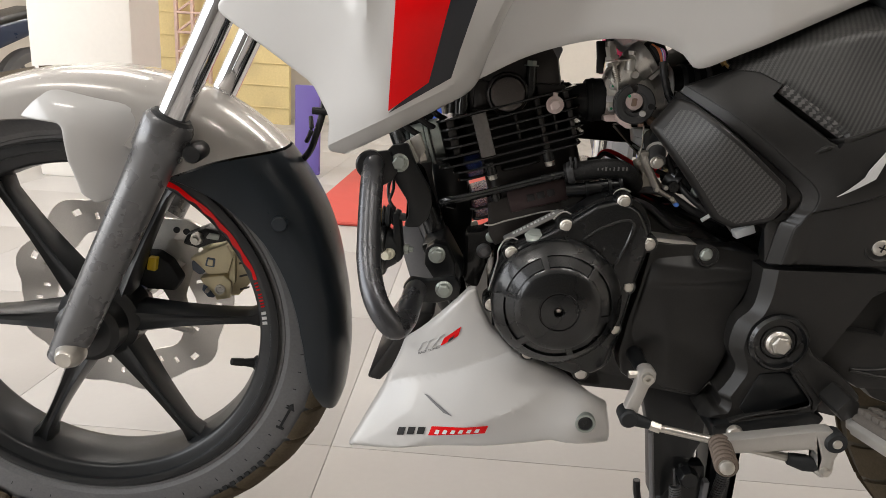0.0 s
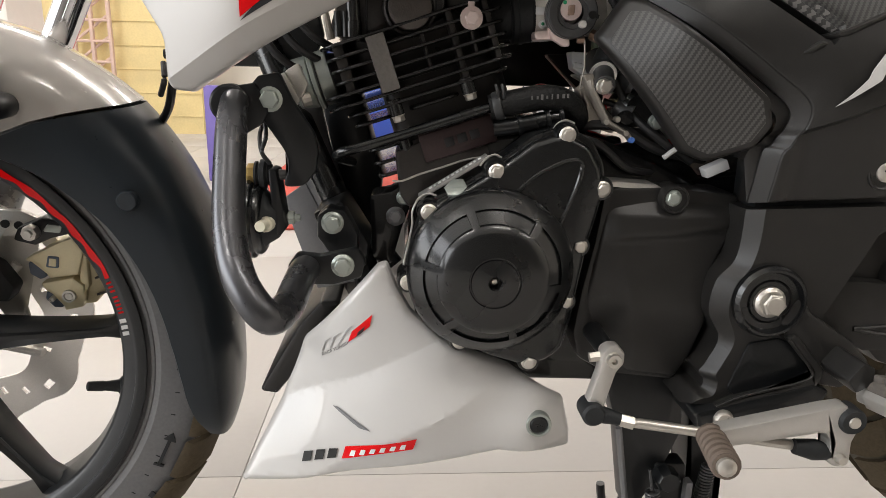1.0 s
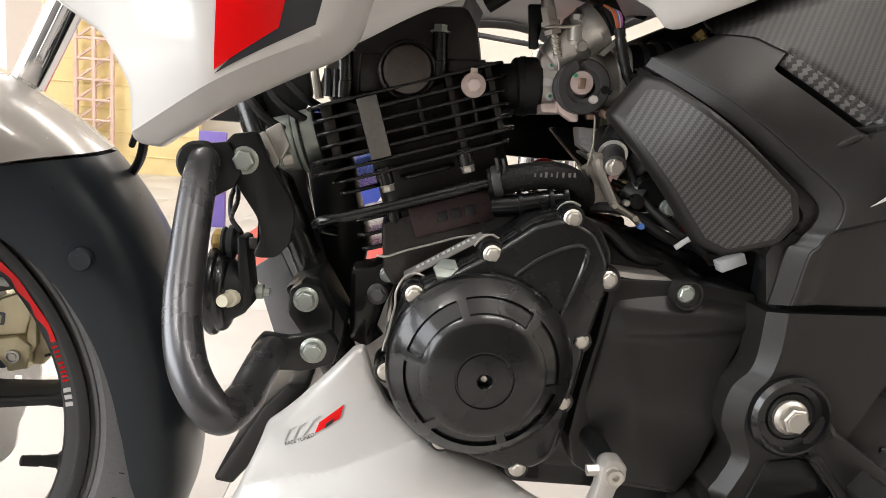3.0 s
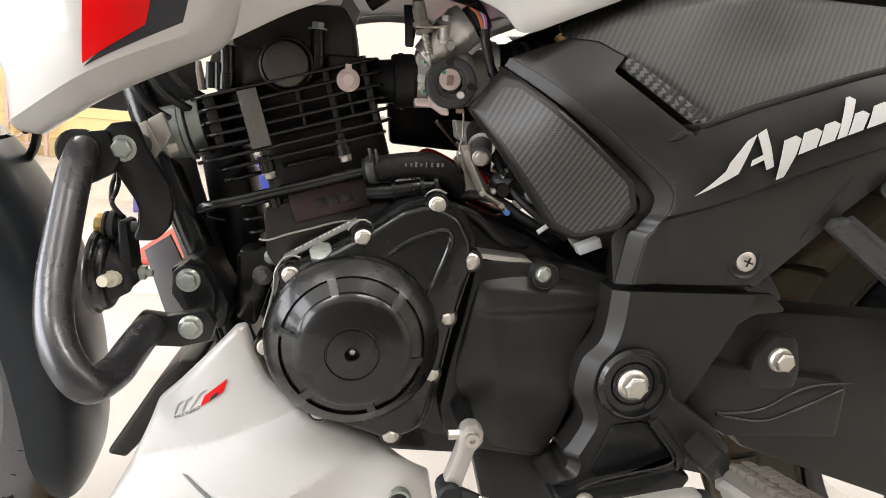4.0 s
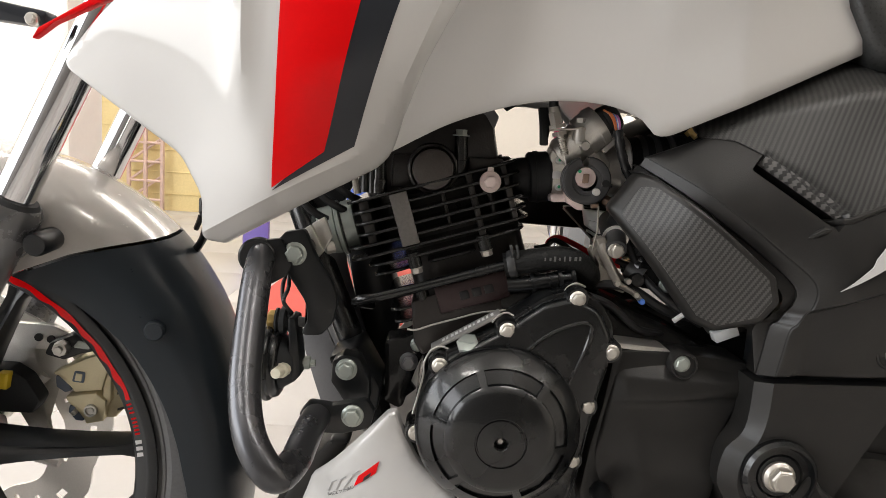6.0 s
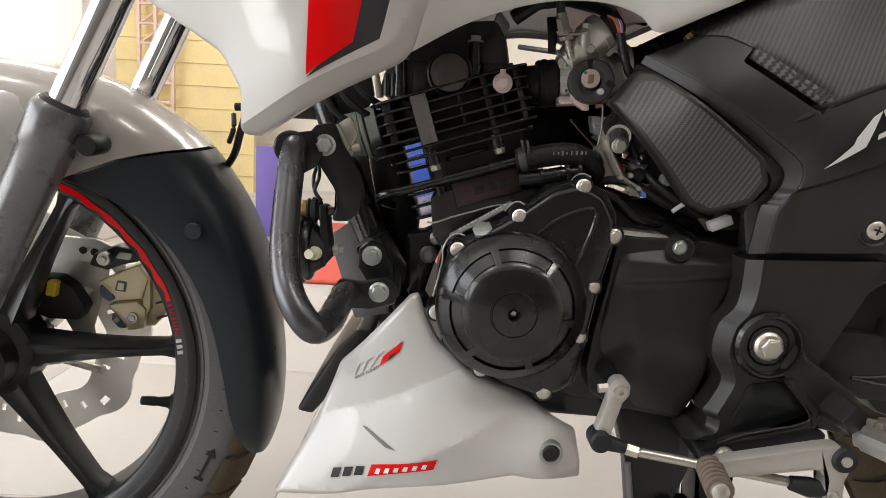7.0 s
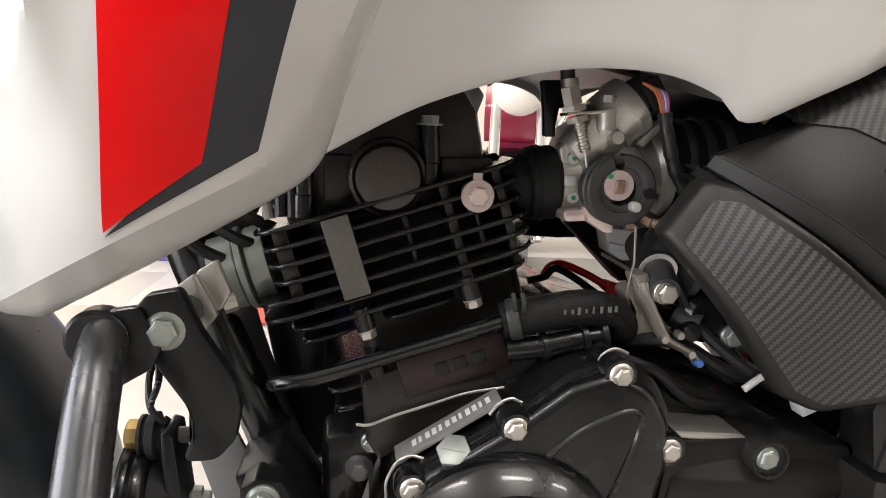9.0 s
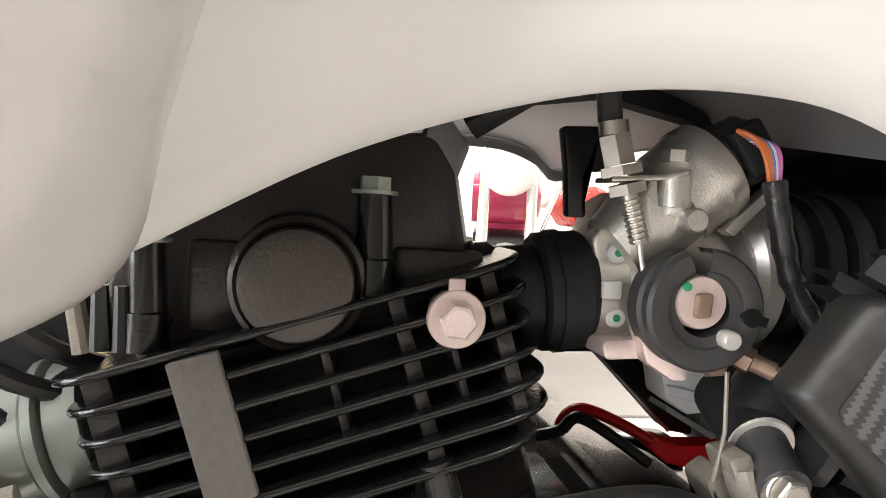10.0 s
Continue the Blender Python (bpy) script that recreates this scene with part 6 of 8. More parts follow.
prism(bm, fillet([(0.368, 0.590), (0.374, 0.597), (0.389, 0.600), (0.398, 0.580), (0.414, 0.555), (0.4165, 0.542), (0.414, 0.526), (0.405, 0.515), (0.388, 0.514), (0.3935, 0.527), (0.392, 0.541), (0.377, 0.563)], [0.004, 0.004, 0.004, 0.015, 0.015, 0.01, 0.01, 0.01, 0.004, 0.01, 0.02, 0.02], 4), -0.186, -0.178, 0.0015)
gb = part("guard_bracket", bm, "satin", bike, "black steel guard bracket")
bolt(0.382, -0.186, 0.580, 0.0070, gb, "zincgrey", h=0.6)
bm = bmesh.new()
sweep(bm, [(0.384, -0.178, 0.58), (0.384, -0.10, 0.583)], 0.008, 14)
part("spacer", bm, "satin", gb)
bm = bmesh.new()
prism(bm, fillet([(0.348, 0.588), (0.372, 0.592), (0.381, 0.572), (0.376, 0.562), (0.361, 0.553), (0.346, 0.566)], 0.004), -0.1885, -0.1815, 0.001)
part("gusset", bm, "satin", gb)
bm = bmesh.new()
gp = spline([(0.3565, -0.186, 0.5795), (0.3575, -0.198, 0.571), (0.3585, -0.212, 0.556), (0.361, -0.235, 0.527), (0.366, -0.262, 0.495), (0.377, -0.284, 0.468), (0.394, -0.290, 0.447), (0.402, -0.266, 0.445), (0.404, -0.240, 0.449), (0.405, -0.215, 0.4525), (0.407, -0.198, 0.454)], 8)
sweep(bm, gp, [0.0100 + 0.0012 * min(1.0, i / 12) for i in range(len(gp))], 24)
grd = part("crash_guard", bm, "guard", bike, "satin black tubular engine guard")
bm = bmesh.new()
turned(bm, [(0.0, -0.192), (0.0125, -0.192), (0.0145, -0.190), (0.0145, -0.180)], (0.353, 0, 0.5765), 24)
part("end_cap", bm, "satin", grd)
bm = bmesh.new()
prism(bm, fillet([(0.392, 0.455), (0.400, 0.466), (0.418, 0.464), (0.446, 0.470), (0.452, 0.460), (0.449, 0.447), (0.428, 0.441), (0.404, 0.441)], 0.005), -0.203, -0.194, 0.0015)
lb = part("lower_bracket", bm, "satin", grd)
bolt(0.435, -0.205, 0.457, 0.0066, lb, "zincgrey", h=0.6, turn=0.1)
bm = bmesh.new()
prism(bm, fillet([(0.411, 0.470), (0.412, 0.488), (0.420, 0.494), (0.434, 0.492), (0.444, 0.472), (0.444, 0.452), (0.425, 0.450)], 0.004), -0.165, -0.145, 0.002)
prism(bm, fillet([(0.405, 0.486), (0.43, 0.497), (0.452, 0.46), (0.45, 0.44), (0.43, 0.435)], 0.005), -0.148, -0.085, 0.003)
eb = part("engine_mount", bm, "satin", bike, "black engine mounting bracket")
bolt(0.424, -0.167, 0.482, 0.0068, eb, "zincgrey", h=0.7, turn=0.5)
bm = bmesh.new()
prism(bm, fillet([(0.452, 0.497), (0.470, 0.501), (0.480, 0.507), (0.490, 0.502), (0.486, 0.484), (0.480, 0.468), (0.470, 0.432), (0.454, 0.440)], 0.006), -0.124, -0.09, 0.004)
em2 = part("engine_mount", bm, "engine", bike, "black engine mounting bracket")
bolt(0.4815, -0.126, 0.4955, 0.0052, em2, "zincgrey", flange=1.25)
bolt(0.4745, -0.126, 0.479, 0.0056, em2, "plate", flange=1.5, turn=0.1, h=0.9)
# black gusset and shade plate under the shroud
bm = bmesh.new()
prism(bm, fillet([(0.318, 0.603), (0.322, 0.64), (0.345, 0.68), (0.40, 0.69), (0.412, 0.63), (0.396, 0.596), (0.37, 0.603)], 0.006), -0.088, -0.078, 0.002)
part("frame_gusset", bm, "satin", bike, "black frame gusset")
bm = bmesh.new()
prism(bm, fillet([(0.395, 0.60), (0.43, 0.615), (0.46, 0.50), (0.455, 0.44), (0.43, 0.43)], 0.01), -0.03, 0.03, 0.004)
part("head_stay", bm, "satin", bike, "black engine stay behind the frame tube")
# horn facing forward: rim, stepped disc, cup, terminal, stud and rubber mount
HC = Vector((0.0, -0.168, 0.4865))


def along_x(profile, seg=36, c=HC):
    """Turned about an axis along x through c; profile of (radius, x)."""
    b = bmesh.new()
    turned(b, [(r, x) for r, x in profile], (0, 0, 0), seg, Matrix(((0, 1, 0), (1, 0, 0), (0, 0, 1))))
    bmesh.ops.translate(b, vec=c, verts=b.verts)
    return b


horn = part("horn", along_x([(0.0, 0.372), (0.026, 0.3715), (0.0285, 0.3700), (0.0298, 0.3675), (0.0298, 0.3650), (0.0322, 0.3635), (0.0328, 0.3620), (0.0328, 0.3600), (0.0316, 0.3585), (0.028, 0.3575), (0.0, 0.3560)]), "gloss", bike, "black disc horn with stepped rim")
part("horn_cup", along_x([(0.0, 0.3835), (0.0125, 0.3835), (0.0160, 0.3820), (0.0185, 0.3780), (0.0215, 0.3730), (0.0240, 0.3705)]), "rubber", horn, "dark horn cup")
bm = bmesh.new()
sweep(bm, [(0.3765, -0.176, 0.4850), (0.3745, -0.190, 0.4855), (0.3742, -0.1905, 0.4856), (0.3725, -0.199, 0.4860)], [0.0066, 0.0062, 0.0046, 0.0042], 12)
part("horn_terminal", bm, "cream", horn, "cream plastic terminal")
part("horn_stud", along_x([(0.0, 0.3990), (0.0030, 0.3985), (0.0032, 0.3945), (0.0056, 0.3940), (0.0058, 0.3895), (0.0034, 0.3890), (0.0034, 0.382)], 6), "zincgrey", horn)
MC = Vector((0.0, -0.170, 0.5215))
part("horn_mount", along_x([(0.0, 0.3780), (0.0085, 0.3780), (0.0095, 0.3765), (0.0080, 0.3755), (0.0080, 0.3745), (0.0118, 0.3735), (0.0120, 0.3700), (0.0090, 0.3690), (0.0090, 0.3680), (0.0105, 0.3670), (0.0105, 0.3655), (0.0, 0.3650)], 24, MC), "rubber", horn, "stacked rubber mount")
part("horn_nut", along_x([(0.0, 0.3655), (0.0082, 0.3655), (0.0086, 0.3640), (0.0086, 0.3600), (0.0060, 0.3585), (0.0, 0.3580)], 8, MC), "brass", horn, "dull brass nut")
part("mount_bolt", along_x([(0.0, 0.3910), (0.0035, 0.3905), (0.0042, 0.3880), (0.0042, 0.3780)], 10, MC), "plate", horn)
bm = bmesh.new()
prism(bm, fillet([(0.3775, 0.528), (0.3835, 0.526), (0.389, 0.480), (0.384, 0.474), (0.3795, 0.480)], 0.002), -0.182, -0.158, 0.001)
part("horn_strap", bm, "satin", horn, "black steel strap")
for dy in (0.0, 0.006):
    bm = bmesh.new()
    sweep(bm, spline([(0.374, -0.170 + dy, 0.566), (0.376 - dy, -0.176 + dy, 0.552), (0.373, -0.180, 0.540), (0.378, -0.176, 0.531)], 6), 0.0017, 8)
    part("horn_wire", bm, "wire", horn)
bm = bmesh.new()
prism(bm, [(0.373, 0.489), (0.394, 0.504), (0.411, 0.469), (0.437, 0.412), (0.402, 0.405), (0.388, 0.444)], -0.102, -0.098, 0.001)
part("heat_plate", bm, "plate", bike, "grey metal plate")
bm = bmesh.new()
prism(bm, fillet([(0.377, 0.592), (0.387, 0.600), (0.399, 0.578), (0.392, 0.569)], 0.002), -0.15, -0.145, 0.001)
prism(bm, fillet([(0.387, 0.600), (0.398, 0.607), (0.405, 0.590), (0.399, 0.578)], 0.002), -0.147, -0.142, 0.001)
part("steel_tab", bm, "alloy", bike, "bare metal tab")
bm = bmesh.new()
sweep(bm, spline([(0.26, 0.03, 0.75), (0.268, -0.02, 0.70), (0.272, -0.03, 0.63), (0.262, -0.03, 0.585), (0.24, 0.0, 0.55), (0.18, 0.04, 0.50)], 8), 0.0042, 10)
bh = part("brake_hose", bm, "wire", bike, "black brake hose with clip")
bm = bmesh.new()
sweep(bm, spline([(0.255, -0.03, 0.605), (0.258, -0.04, 0.59), (0.25, -0.03, 0.575)], 6), 0.0028, 8)
sweep(bm, [(0.277, -0.034, 0.613), (0.258, -0.034, 0.613)], 0.0045, 8)
part("hose_clip", bm, "wire", bh)
for x, z in ((0.375, 0.605), (0.388, 0.615), (0.40, 0.625)):
    bm = bmesh.new()
    sweep(bm, spline([(x - 0.03, -0.10, z + 0.06), (x, -0.12, z + 0.01), (x + 0.03, -0.10, z - 0.01)], 6), 0.0035, 8)
    part("frame_wire", bm, "wire", bike)

# ---- side covers ----
SC = surf([(0.645, 0.675, -0.155), (0.70, 0.64, -0.198), (0.662, 0.688, -0.158), (0.705, 0.690, -0.174), (0.765, 0.717, -0.180), (0.835, 0.733, -0.183), (0.914, 0.735, -0.187), (1.019, 0.731, -0.200), (1.005, 0.708, -0.220), (1.004, 0.649, -0.212), (0.957, 0.607, -0.216), (0.917, 0.572, -0.214), (0.866, 0.512, -0.207), (0.747, 0.512, -0.200), (0.765, 0.585, -0.212), (0.79, 0.59, -0.226), (0.937, 0.655, -0.230), (0.79, 0.655, -0.210), (0.85, 0.69, -0.198), (0.93, 0.705, -0.205)])


CREST = np.array([(0.66, 0.684), (0.70, 0.694), (0.73, 0.7065), (0.765, 0.719), (0.79, 0.727), (0.822, 0.734), (0.87, 0.737), (0.93, 0.7365), (1.03, 0.7315)])
SLOT = Vector((0.731, 0.666)), Vector((0.055, -0.039))     # where the vent starts, and along it
STEP = Vector((0.776, 0.5645)), Vector((0.188, 0.080)).normalized()


def side_depth(x, z):
    y = SC(x, z)
    # shelf that turns in under the tank, above the shoulder
    y += 1.5 * max(0.0, z - float(np.interp(x, CREST[:, 0], CREST[:, 1])))
    # vent: a sunk trench with a slanting far side
    along, w = SLOT[1].normalized(), Vector((x, z)) - SLOT[0]
    t, s = w.dot(along), w.x * -along.y + w.y * along.x
    if -0.002 < t < SLOT[1].length + 0.002:
        end = min(1.0, (t + 0.002) / 0.002, (SLOT[1].length + 0.002 - t) / 0.002)
        y += end * float(np.interp(s, [0.0, 0.0012, 0.0072, 0.008, 0.0168], [0, 0.028, 0.028, 0.009, 0]))
    # lower field stands back under the printed one
    w = Vector((x, z)) - STEP[0]
    below = w.x * STEP[1].y - w.y * STEP[1].x
    return y + 0.006 * min(1.0, max(0.0, below / 0.004)) * min(1.0, max(0.0, (x - 0.772) / 0.01))


def slot_lines():
    along = SLOT[1].normalized()
    nx, nz = -along.y, along.x
    out = [(SLOT[0].x + nx * s, SLOT[0].y + nz * s, nx, nz) for s in (0.0, 0.0012, 0.0072, 0.008, 0.0168)]
    out += [(SLOT[0].x + along.x * t, SLOT[0].y + along.y * t, along.x, along.y) for t in (-0.002, 0.0, SLOT[1].length, SLOT[1].length + 0.002)]
    out += [(STEP[0].x + STEP[1].y * s, STEP[0].y - STEP[1].x * s, STEP[1].y, -STEP[1].x) for s in (0.0, 0.004)]
    return tuple(out)


def ribline(pts, r, parent, name, material='black', flat=0.7, lift=0.0):
    bm = bmesh.new()
    line = spline(pts, 10)
    k = len(line) - 1
    sweep(bm, [(x, side_depth(x, z) + r * 0.45 - lift, z) for x, z in line], [r * min(1.0, 0.15 + i / 6, 0.15 + (k - i) / 6) for i in range(k + 1)], 12, True, flat)
    return part(name, bm, material, parent)


# front edge of the cover: outer line B, inner line C of a forward-facing chamfer
EDGE_B = spline([(0.654, 0.666), (0.682, 0.647), (0.714, 0.624), (0.744, 0.602), (0.766, 0.583), (0.769, 0.569), (0.762, 0.553), (0.757, 0.547), (0.755, 0.520), (0.754, 0.506)], 8)
EDGE_C = spline([(0.657, 0.672), (0.689, 0.653), (0.722, 0.630), (0.751, 0.608), (0.775, 0.588), (0.779, 0.571), (0.772, 0.554), (0.767, 0.546), (0.765, 0.522), (0.764, 0.508)], 8)
bm = bmesh.new()
sco = [tuple(p) for p in EDGE_C] + fillet([(0.866, 0.510), (0.898, 0.545), (0.929, 0.580), (0.957, 0.607), (1.004, 0.649), (1.008, 0.674), (1.009, 0.710), (1.020, 0.731), (0.93, 0.738), (0.855, 0.744), (0.836, 0.764), (0.80, 0.758), (0.744, 0.731), (0.69, 0.699)], [0.004, 0.01, 0.01, 0.01, 0.01, 0.01, 0.004, 0.003, 0.02, 0.01, 0.003, 0.02, 0.02, 0.01], 3)
panel(bm, sco, side_depth, 0.004, 0.006, 0.0015, False, slot_lines())
rows = [[bm.verts.new((p[0], side_depth(c[0], c[1]) + dy * min(1.0, 0.25 + i / 40), p[1])) for i, (p, c) in enumerate(zip(line, EDGE_C))] for line, dy in ((EDGE_C, 0.0016), (EDGE_B, 0.011), (EDGE_B, 0.03))]
for a, b in zip(rows, rows[1:]):
    for i in range(len(a) - 1):
        bm.faces.new((a[i], a[i + 1], b[i + 1], b[i]))
sidec = part("side_cover", bm, "black", bike, "matt black side cover with carbon print and white mark", 28)
# carbon field on the upper face
decal([(0.693, 0.691), (0.720, 0.689), (0.748, 0.674), (0.768, 0.656), (0.796, 0.634), (0.823, 0.648), (0.868, 0.665), (0.915, 0.683), (0.984, 0.706), (1.004, 0.714), (1.013, 0.729), (0.93, 0.735), (0.853, 0.741), (0.834, 0.760), (0.80, 0.755), (0.744, 0.728), (0.70, 0.701)], side_depth, "carbon", sidec, "carbon_field", 0.0012, "woven carbon print")
# vent slot and the stepped carbon edge beside it, its lit face painted lighter
along = SLOT[1].normalized()
decal([tuple(SLOT[0] + along * t + Vector((-along.y, along.x)) * s) for t, s in ((0.001, 0.0082), (0.001, 0.0166), (0.066, 0.0166), (0.066, 0.0082))], side_depth, "carbon_vent", sidec, "vent_edge", 0.0009, "carbon print edge, painted lighter as if lit")
# raised edges that part the fields of the cover
ribline([(0.766, 0.6175), (0.788, 0.630), (0.823, 0.646), (0.868, 0.663), (0.915, 0.681), (0.984, 0.704), (1.003, 0.712)], 0.0050, sidec, "upper_edge", flat=0.6)
ribline([(0.890, 0.545), (0.908, 0.577), (0.927, 0.614)], 0.0042, sidec, "rear_edge", flat=0.6)
# slanting white mark made of plain brush shapes
ux, uz = Vector((0.9, 0, 0.436)).normalized().xz
base = Vector((0.790, 0.583))
brush = [[(0, 0), (0.026, 0.0095), (0.031, 0.0140), (0.050, 0.0235), (0.0585, 0.0250), (0.034, 0.0045)], [(0.0592, 0.0250), (0.0672, 0.0262), (0.0650, 0.012), (0.0622, -0.001), (0.0560, -0.001), (0.0565, 0.0065), (0.045, 0.0060), (0.0475, 0.0095), (0.0572, 0.0100)]]
for a, w_, lo_, hi_ in ((0.0665, 0.0150, -0.011, 0.0135), (0.0835, 0.0150, 0.0, 0.0130), (0.1005, 0.0125, 0.0, 0.0130), (0.1150, 0.0075, 0.0, 0.0255), (0.1235, 0.0110, 0.0, 0.0130), (0.1375, 0.0130, 0.0, 0.0135)):
    low_w = w_ if lo_ >= 0 else 0.0068
    brush.append([(a + 0.5 * lo_, lo_), (a + 0.5 * lo_ + low_w, lo_), (a + 0.5 * 0.001 + w_, 0.001), (a + 0.62 * hi_ + w_, hi_ - 0.0035), (a + 0.62 * hi_ + w_ - 0.003, hi_), (a + 0.62 * hi_ + 0.002, hi_)])
brush.append([(0.1505, 0.0), (0.1520, 0.0032), (0.162, 0.0045), (0.177, 0.0095), (0.160, 0.0)])
for pts in brush:
    decal([(base.x + a * ux - b * uz, base.y + a * uz + b * ux) for a, b in pts], side_depth, "markgrey", sidec, "white_mark", 0.0035)
sx, sz = 0.851, 0.534
sy = side_depth(sx, sz)
bm = bmesh.new()
turned(bm, [(0.0145, sy + 0.012), (0.0145, sy - 0.0005), (0.0135, sy - 0.0012), (0.0125, sy - 0.0005), (0.0115, sy + 0.0002), (0.0, sy + 0.0002)], (sx, 0, sz), 24)
part("screw_cup", bm, "black", sidec)
bm = bmesh.new()
turned(bm, [(0.0, sy - 0.0045), (0.0055, sy - 0.004), (0.008, sy - 0.002), (0.008, sy + 0.004)], (sx, 0, sz), 20)
part("screw", bm, "zinc", sidec, "cross-head zinc screw")
bm = bmesh.new()
for a in (0.3, 0.3 + math.pi / 2):
    box(bm, (-0.004, sy - 0.0049, -0.0007), (0.004, sy - 0.0035, 0.0007), 0, Matrix.Translation((sx, 0, sz)) @ Matrix.Rotation(a, 4, "Y"))
part("screw_slot", bm, "ink", sidec)
# knee scoop in carbon print
KS = surf([(0.630, 0.629, -0.166), (0.651, 0.660, -0.168), (0.688, 0.638, -0.203), (0.749, 0.588, -0.213), (0.747, 0.552, -0.205), (0.716, 0.537, -0.187), (0.69, 0.60, -0.202), (0.685, 0.565, -0.186)])
bm = bmesh.new()
ko = fillet([(0.629, 0.630), (0.650, 0.661), (0.664, 0.657), (0.70, 0.629), (0.751, 0.588), (0.757, 0.568), (0.747, 0.549), (0.718, 0.537), (0.700, 0.544)], [0.006, 0.008, 0.01, 0.02, 0.01, 0.01, 0.01, 0.01, 0.01], 4)
panel(bm, ko, KS, 0.006, 0.006, 0.005)
scoop = part("knee_scoop", bm, "black", bike, "bulging black air scoop with carbon print")
decal(fillet([(0.6385, 0.6270), (0.6525, 0.6490), (0.6630, 0.6490), (0.700, 0.6215), (0.7445, 0.5865), (0.7500, 0.5700), (0.7430, 0.5550), (0.7185, 0.5435), (0.7030, 0.5500)], 0.004, 3), KS, "carbon_big", scoop, "carbon_print", 0.0008, "woven carbon print")
# plain rim between the scoop and the cover
EDGE_A = spline([(0.651, 0.661), (0.680, 0.638), (0.712, 0.616), (0.740, 0.593), (0.757, 0.577), (0.759, 0.565), (0.754, 0.555), (0.748, 0.550), (0.747, 0.545), (0.747, 0.540)], 8)
bm = bmesh.new()
rows = [[bm.verts.new((p[0], side_depth(c[0], c[1]) + dy, p[1])) for p, c in zip(line, EDGE_C)] for line, dy in ((EDGE_A, 0.03), (EDGE_A, 0.012), (EDGE_B, 0.0135), (EDGE_B, 0.03))]
for a, b in zip(rows, rows[1:]):
    for i in range(len(a) - 1):
        bm.faces.new((a[i], a[i + 1], b[i + 1], b[i]))
part("scoop_rim", bm, "black", sidec)

# black backing added behind the split of cover and plate, so it reads dark
bm = bmesh.new()
prism(bm, fillet([(0.762, 0.54), (0.875, 0.54), (0.905, 0.50), (0.86, 0.47), (0.762, 0.47)], 0.005), -0.187, -0.15, 0.003)
part("inner_panel", bm, "satin", bike)
# lower frame plate and pivot
LEFT = [Vector(p) for p in spline([(0.752, 0.501), (0.751, 0.472), (0.747, 0.457), (0.735, 0.442), (0.732, 0.416), (0.743, 0.393), (0.736, 0.373), (0.730, 0.3625), (0.7345, 0.3555), (0.733, 0.3475), (0.724, 0.3455), (0.716, 0.3345)], 8)]
INNER = [Vector(p) for p in spline([(0.763, 0.503), (0.762, 0.475), (0.757, 0.455), (0.747, 0.441), (0.744, 0.418), (0.752, 0.394), (0.745, 0.374), (0.740, 0.363), (0.7425, 0.3555), (0.740, 0.345), (0.730, 0.3415), (0.722, 0.3375)], 8)]
REST = [Vector(p) for p in fillet([(0.742, 0.337), (0.758, 0.342), (0.782, 0.349), (0.812, 0.355), (0.838, 0.355), (0.848, 0.372), (0.832, 0.396), (0.822, 0.412), (0.852, 0.47), (0.869, 0.5065)], [0, 0.004, 0.004, 0.004, 0.008, 0.008, 0.008, 0.008, 0.008, 0], 4)]
bm = bmesh.new()
cap = [bm.verts.new((p.x, -0.2038, p.y)) for p in INNER + REST]
bm.faces.new(cap)
out = [bm.verts.new((p.x, -0.194, p.y)) for p in LEFT] + [bm.verts.new((p.x, -0.201, p.y)) for p in REST]
low = [bm.verts.new((p.x, -0.15, p.y)) for p in LEFT + REST]
for i in range(len(cap)):
    j = (i + 1) % len(cap)
    bm.faces.new((cap[i], cap[j], out[j], out[i])), bm.faces.new((out[i], out[j], low[j], low[i]))
plate = part("frame_plate", bm, "black", bike, "matt black frame plate round the swingarm pivot")
# darker raised patch; its colour gives the shade of a sunk field
bm = bmesh.new()
prism(bm, fillet([(0.750, 0.352), (0.764, 0.392), (0.787, 0.396), (0.799, 0.393), (0.820, 0.366), (0.812, 0.3585), (0.782, 0.3515), (0.758, 0.3445)], 0.005), -0.2058, -0.20, 0.001)
part("recess_shade", bm, "satin", plate)
bm = bmesh.new()
prism(bm, fillet([(0.737, 0.3325), (0.740, 0.3385), (0.758, 0.347), (0.807, 0.3595), (0.818, 0.3685), (0.792, 0.398), (0.798, 0.403), (0.828, 0.370), (0.823, 0.356), (0.797, 0.348), (0.752, 0.336), (0.748, 0.3285)], 0.003), -0.2125, -0.198, 0.002)
part("rib", bm, "black", plate)
bm = bmesh.new()
turned(bm, [(0.030, -0.19), (0.030, -0.209), (0.0275, -0.2125), (0.0255, -0.2125), (0.0245, -0.209), (0.0235, -0.207), (0.0185, -0.207), (0.0175, -0.2085), (0.0165, -0.207), (0.0, -0.207)], (0.775, 0, 0.4285), 48)
part("pivot_boss", bm, "gloss", plate)
bolt(0.774, -0.21, 0.4285, 0.0098, plate, h=0.6, flange=1.3, name="pivot_nut", label="zinc pivot nut")
bm = bmesh.new()
prism(bm, fillet([(0.785, 0.412), (0.80, 0.435), (0.811, 0.419), (0.851, 0.393), (0.868, 0.375), (0.860, 0.360), (0.845, 0.352), (0.824, 0.356), (0.822, 0.369), (0.793, 0.399)], 0.006), -0.2095, -0.19, 0.004)
part("peg_arm", bm, "black", plate)
bm = bmesh.new()
prism(bm, fillet([(0.79, 0.44), (0.86, 0.44), (0.98, 0.43), (0.98, 0.378), (0.875, 0.376), (0.84, 0.395)], 0.006), -0.188, -0.15, 0.004)
part("web", bm, "black", plate)
bm = bmesh.new()
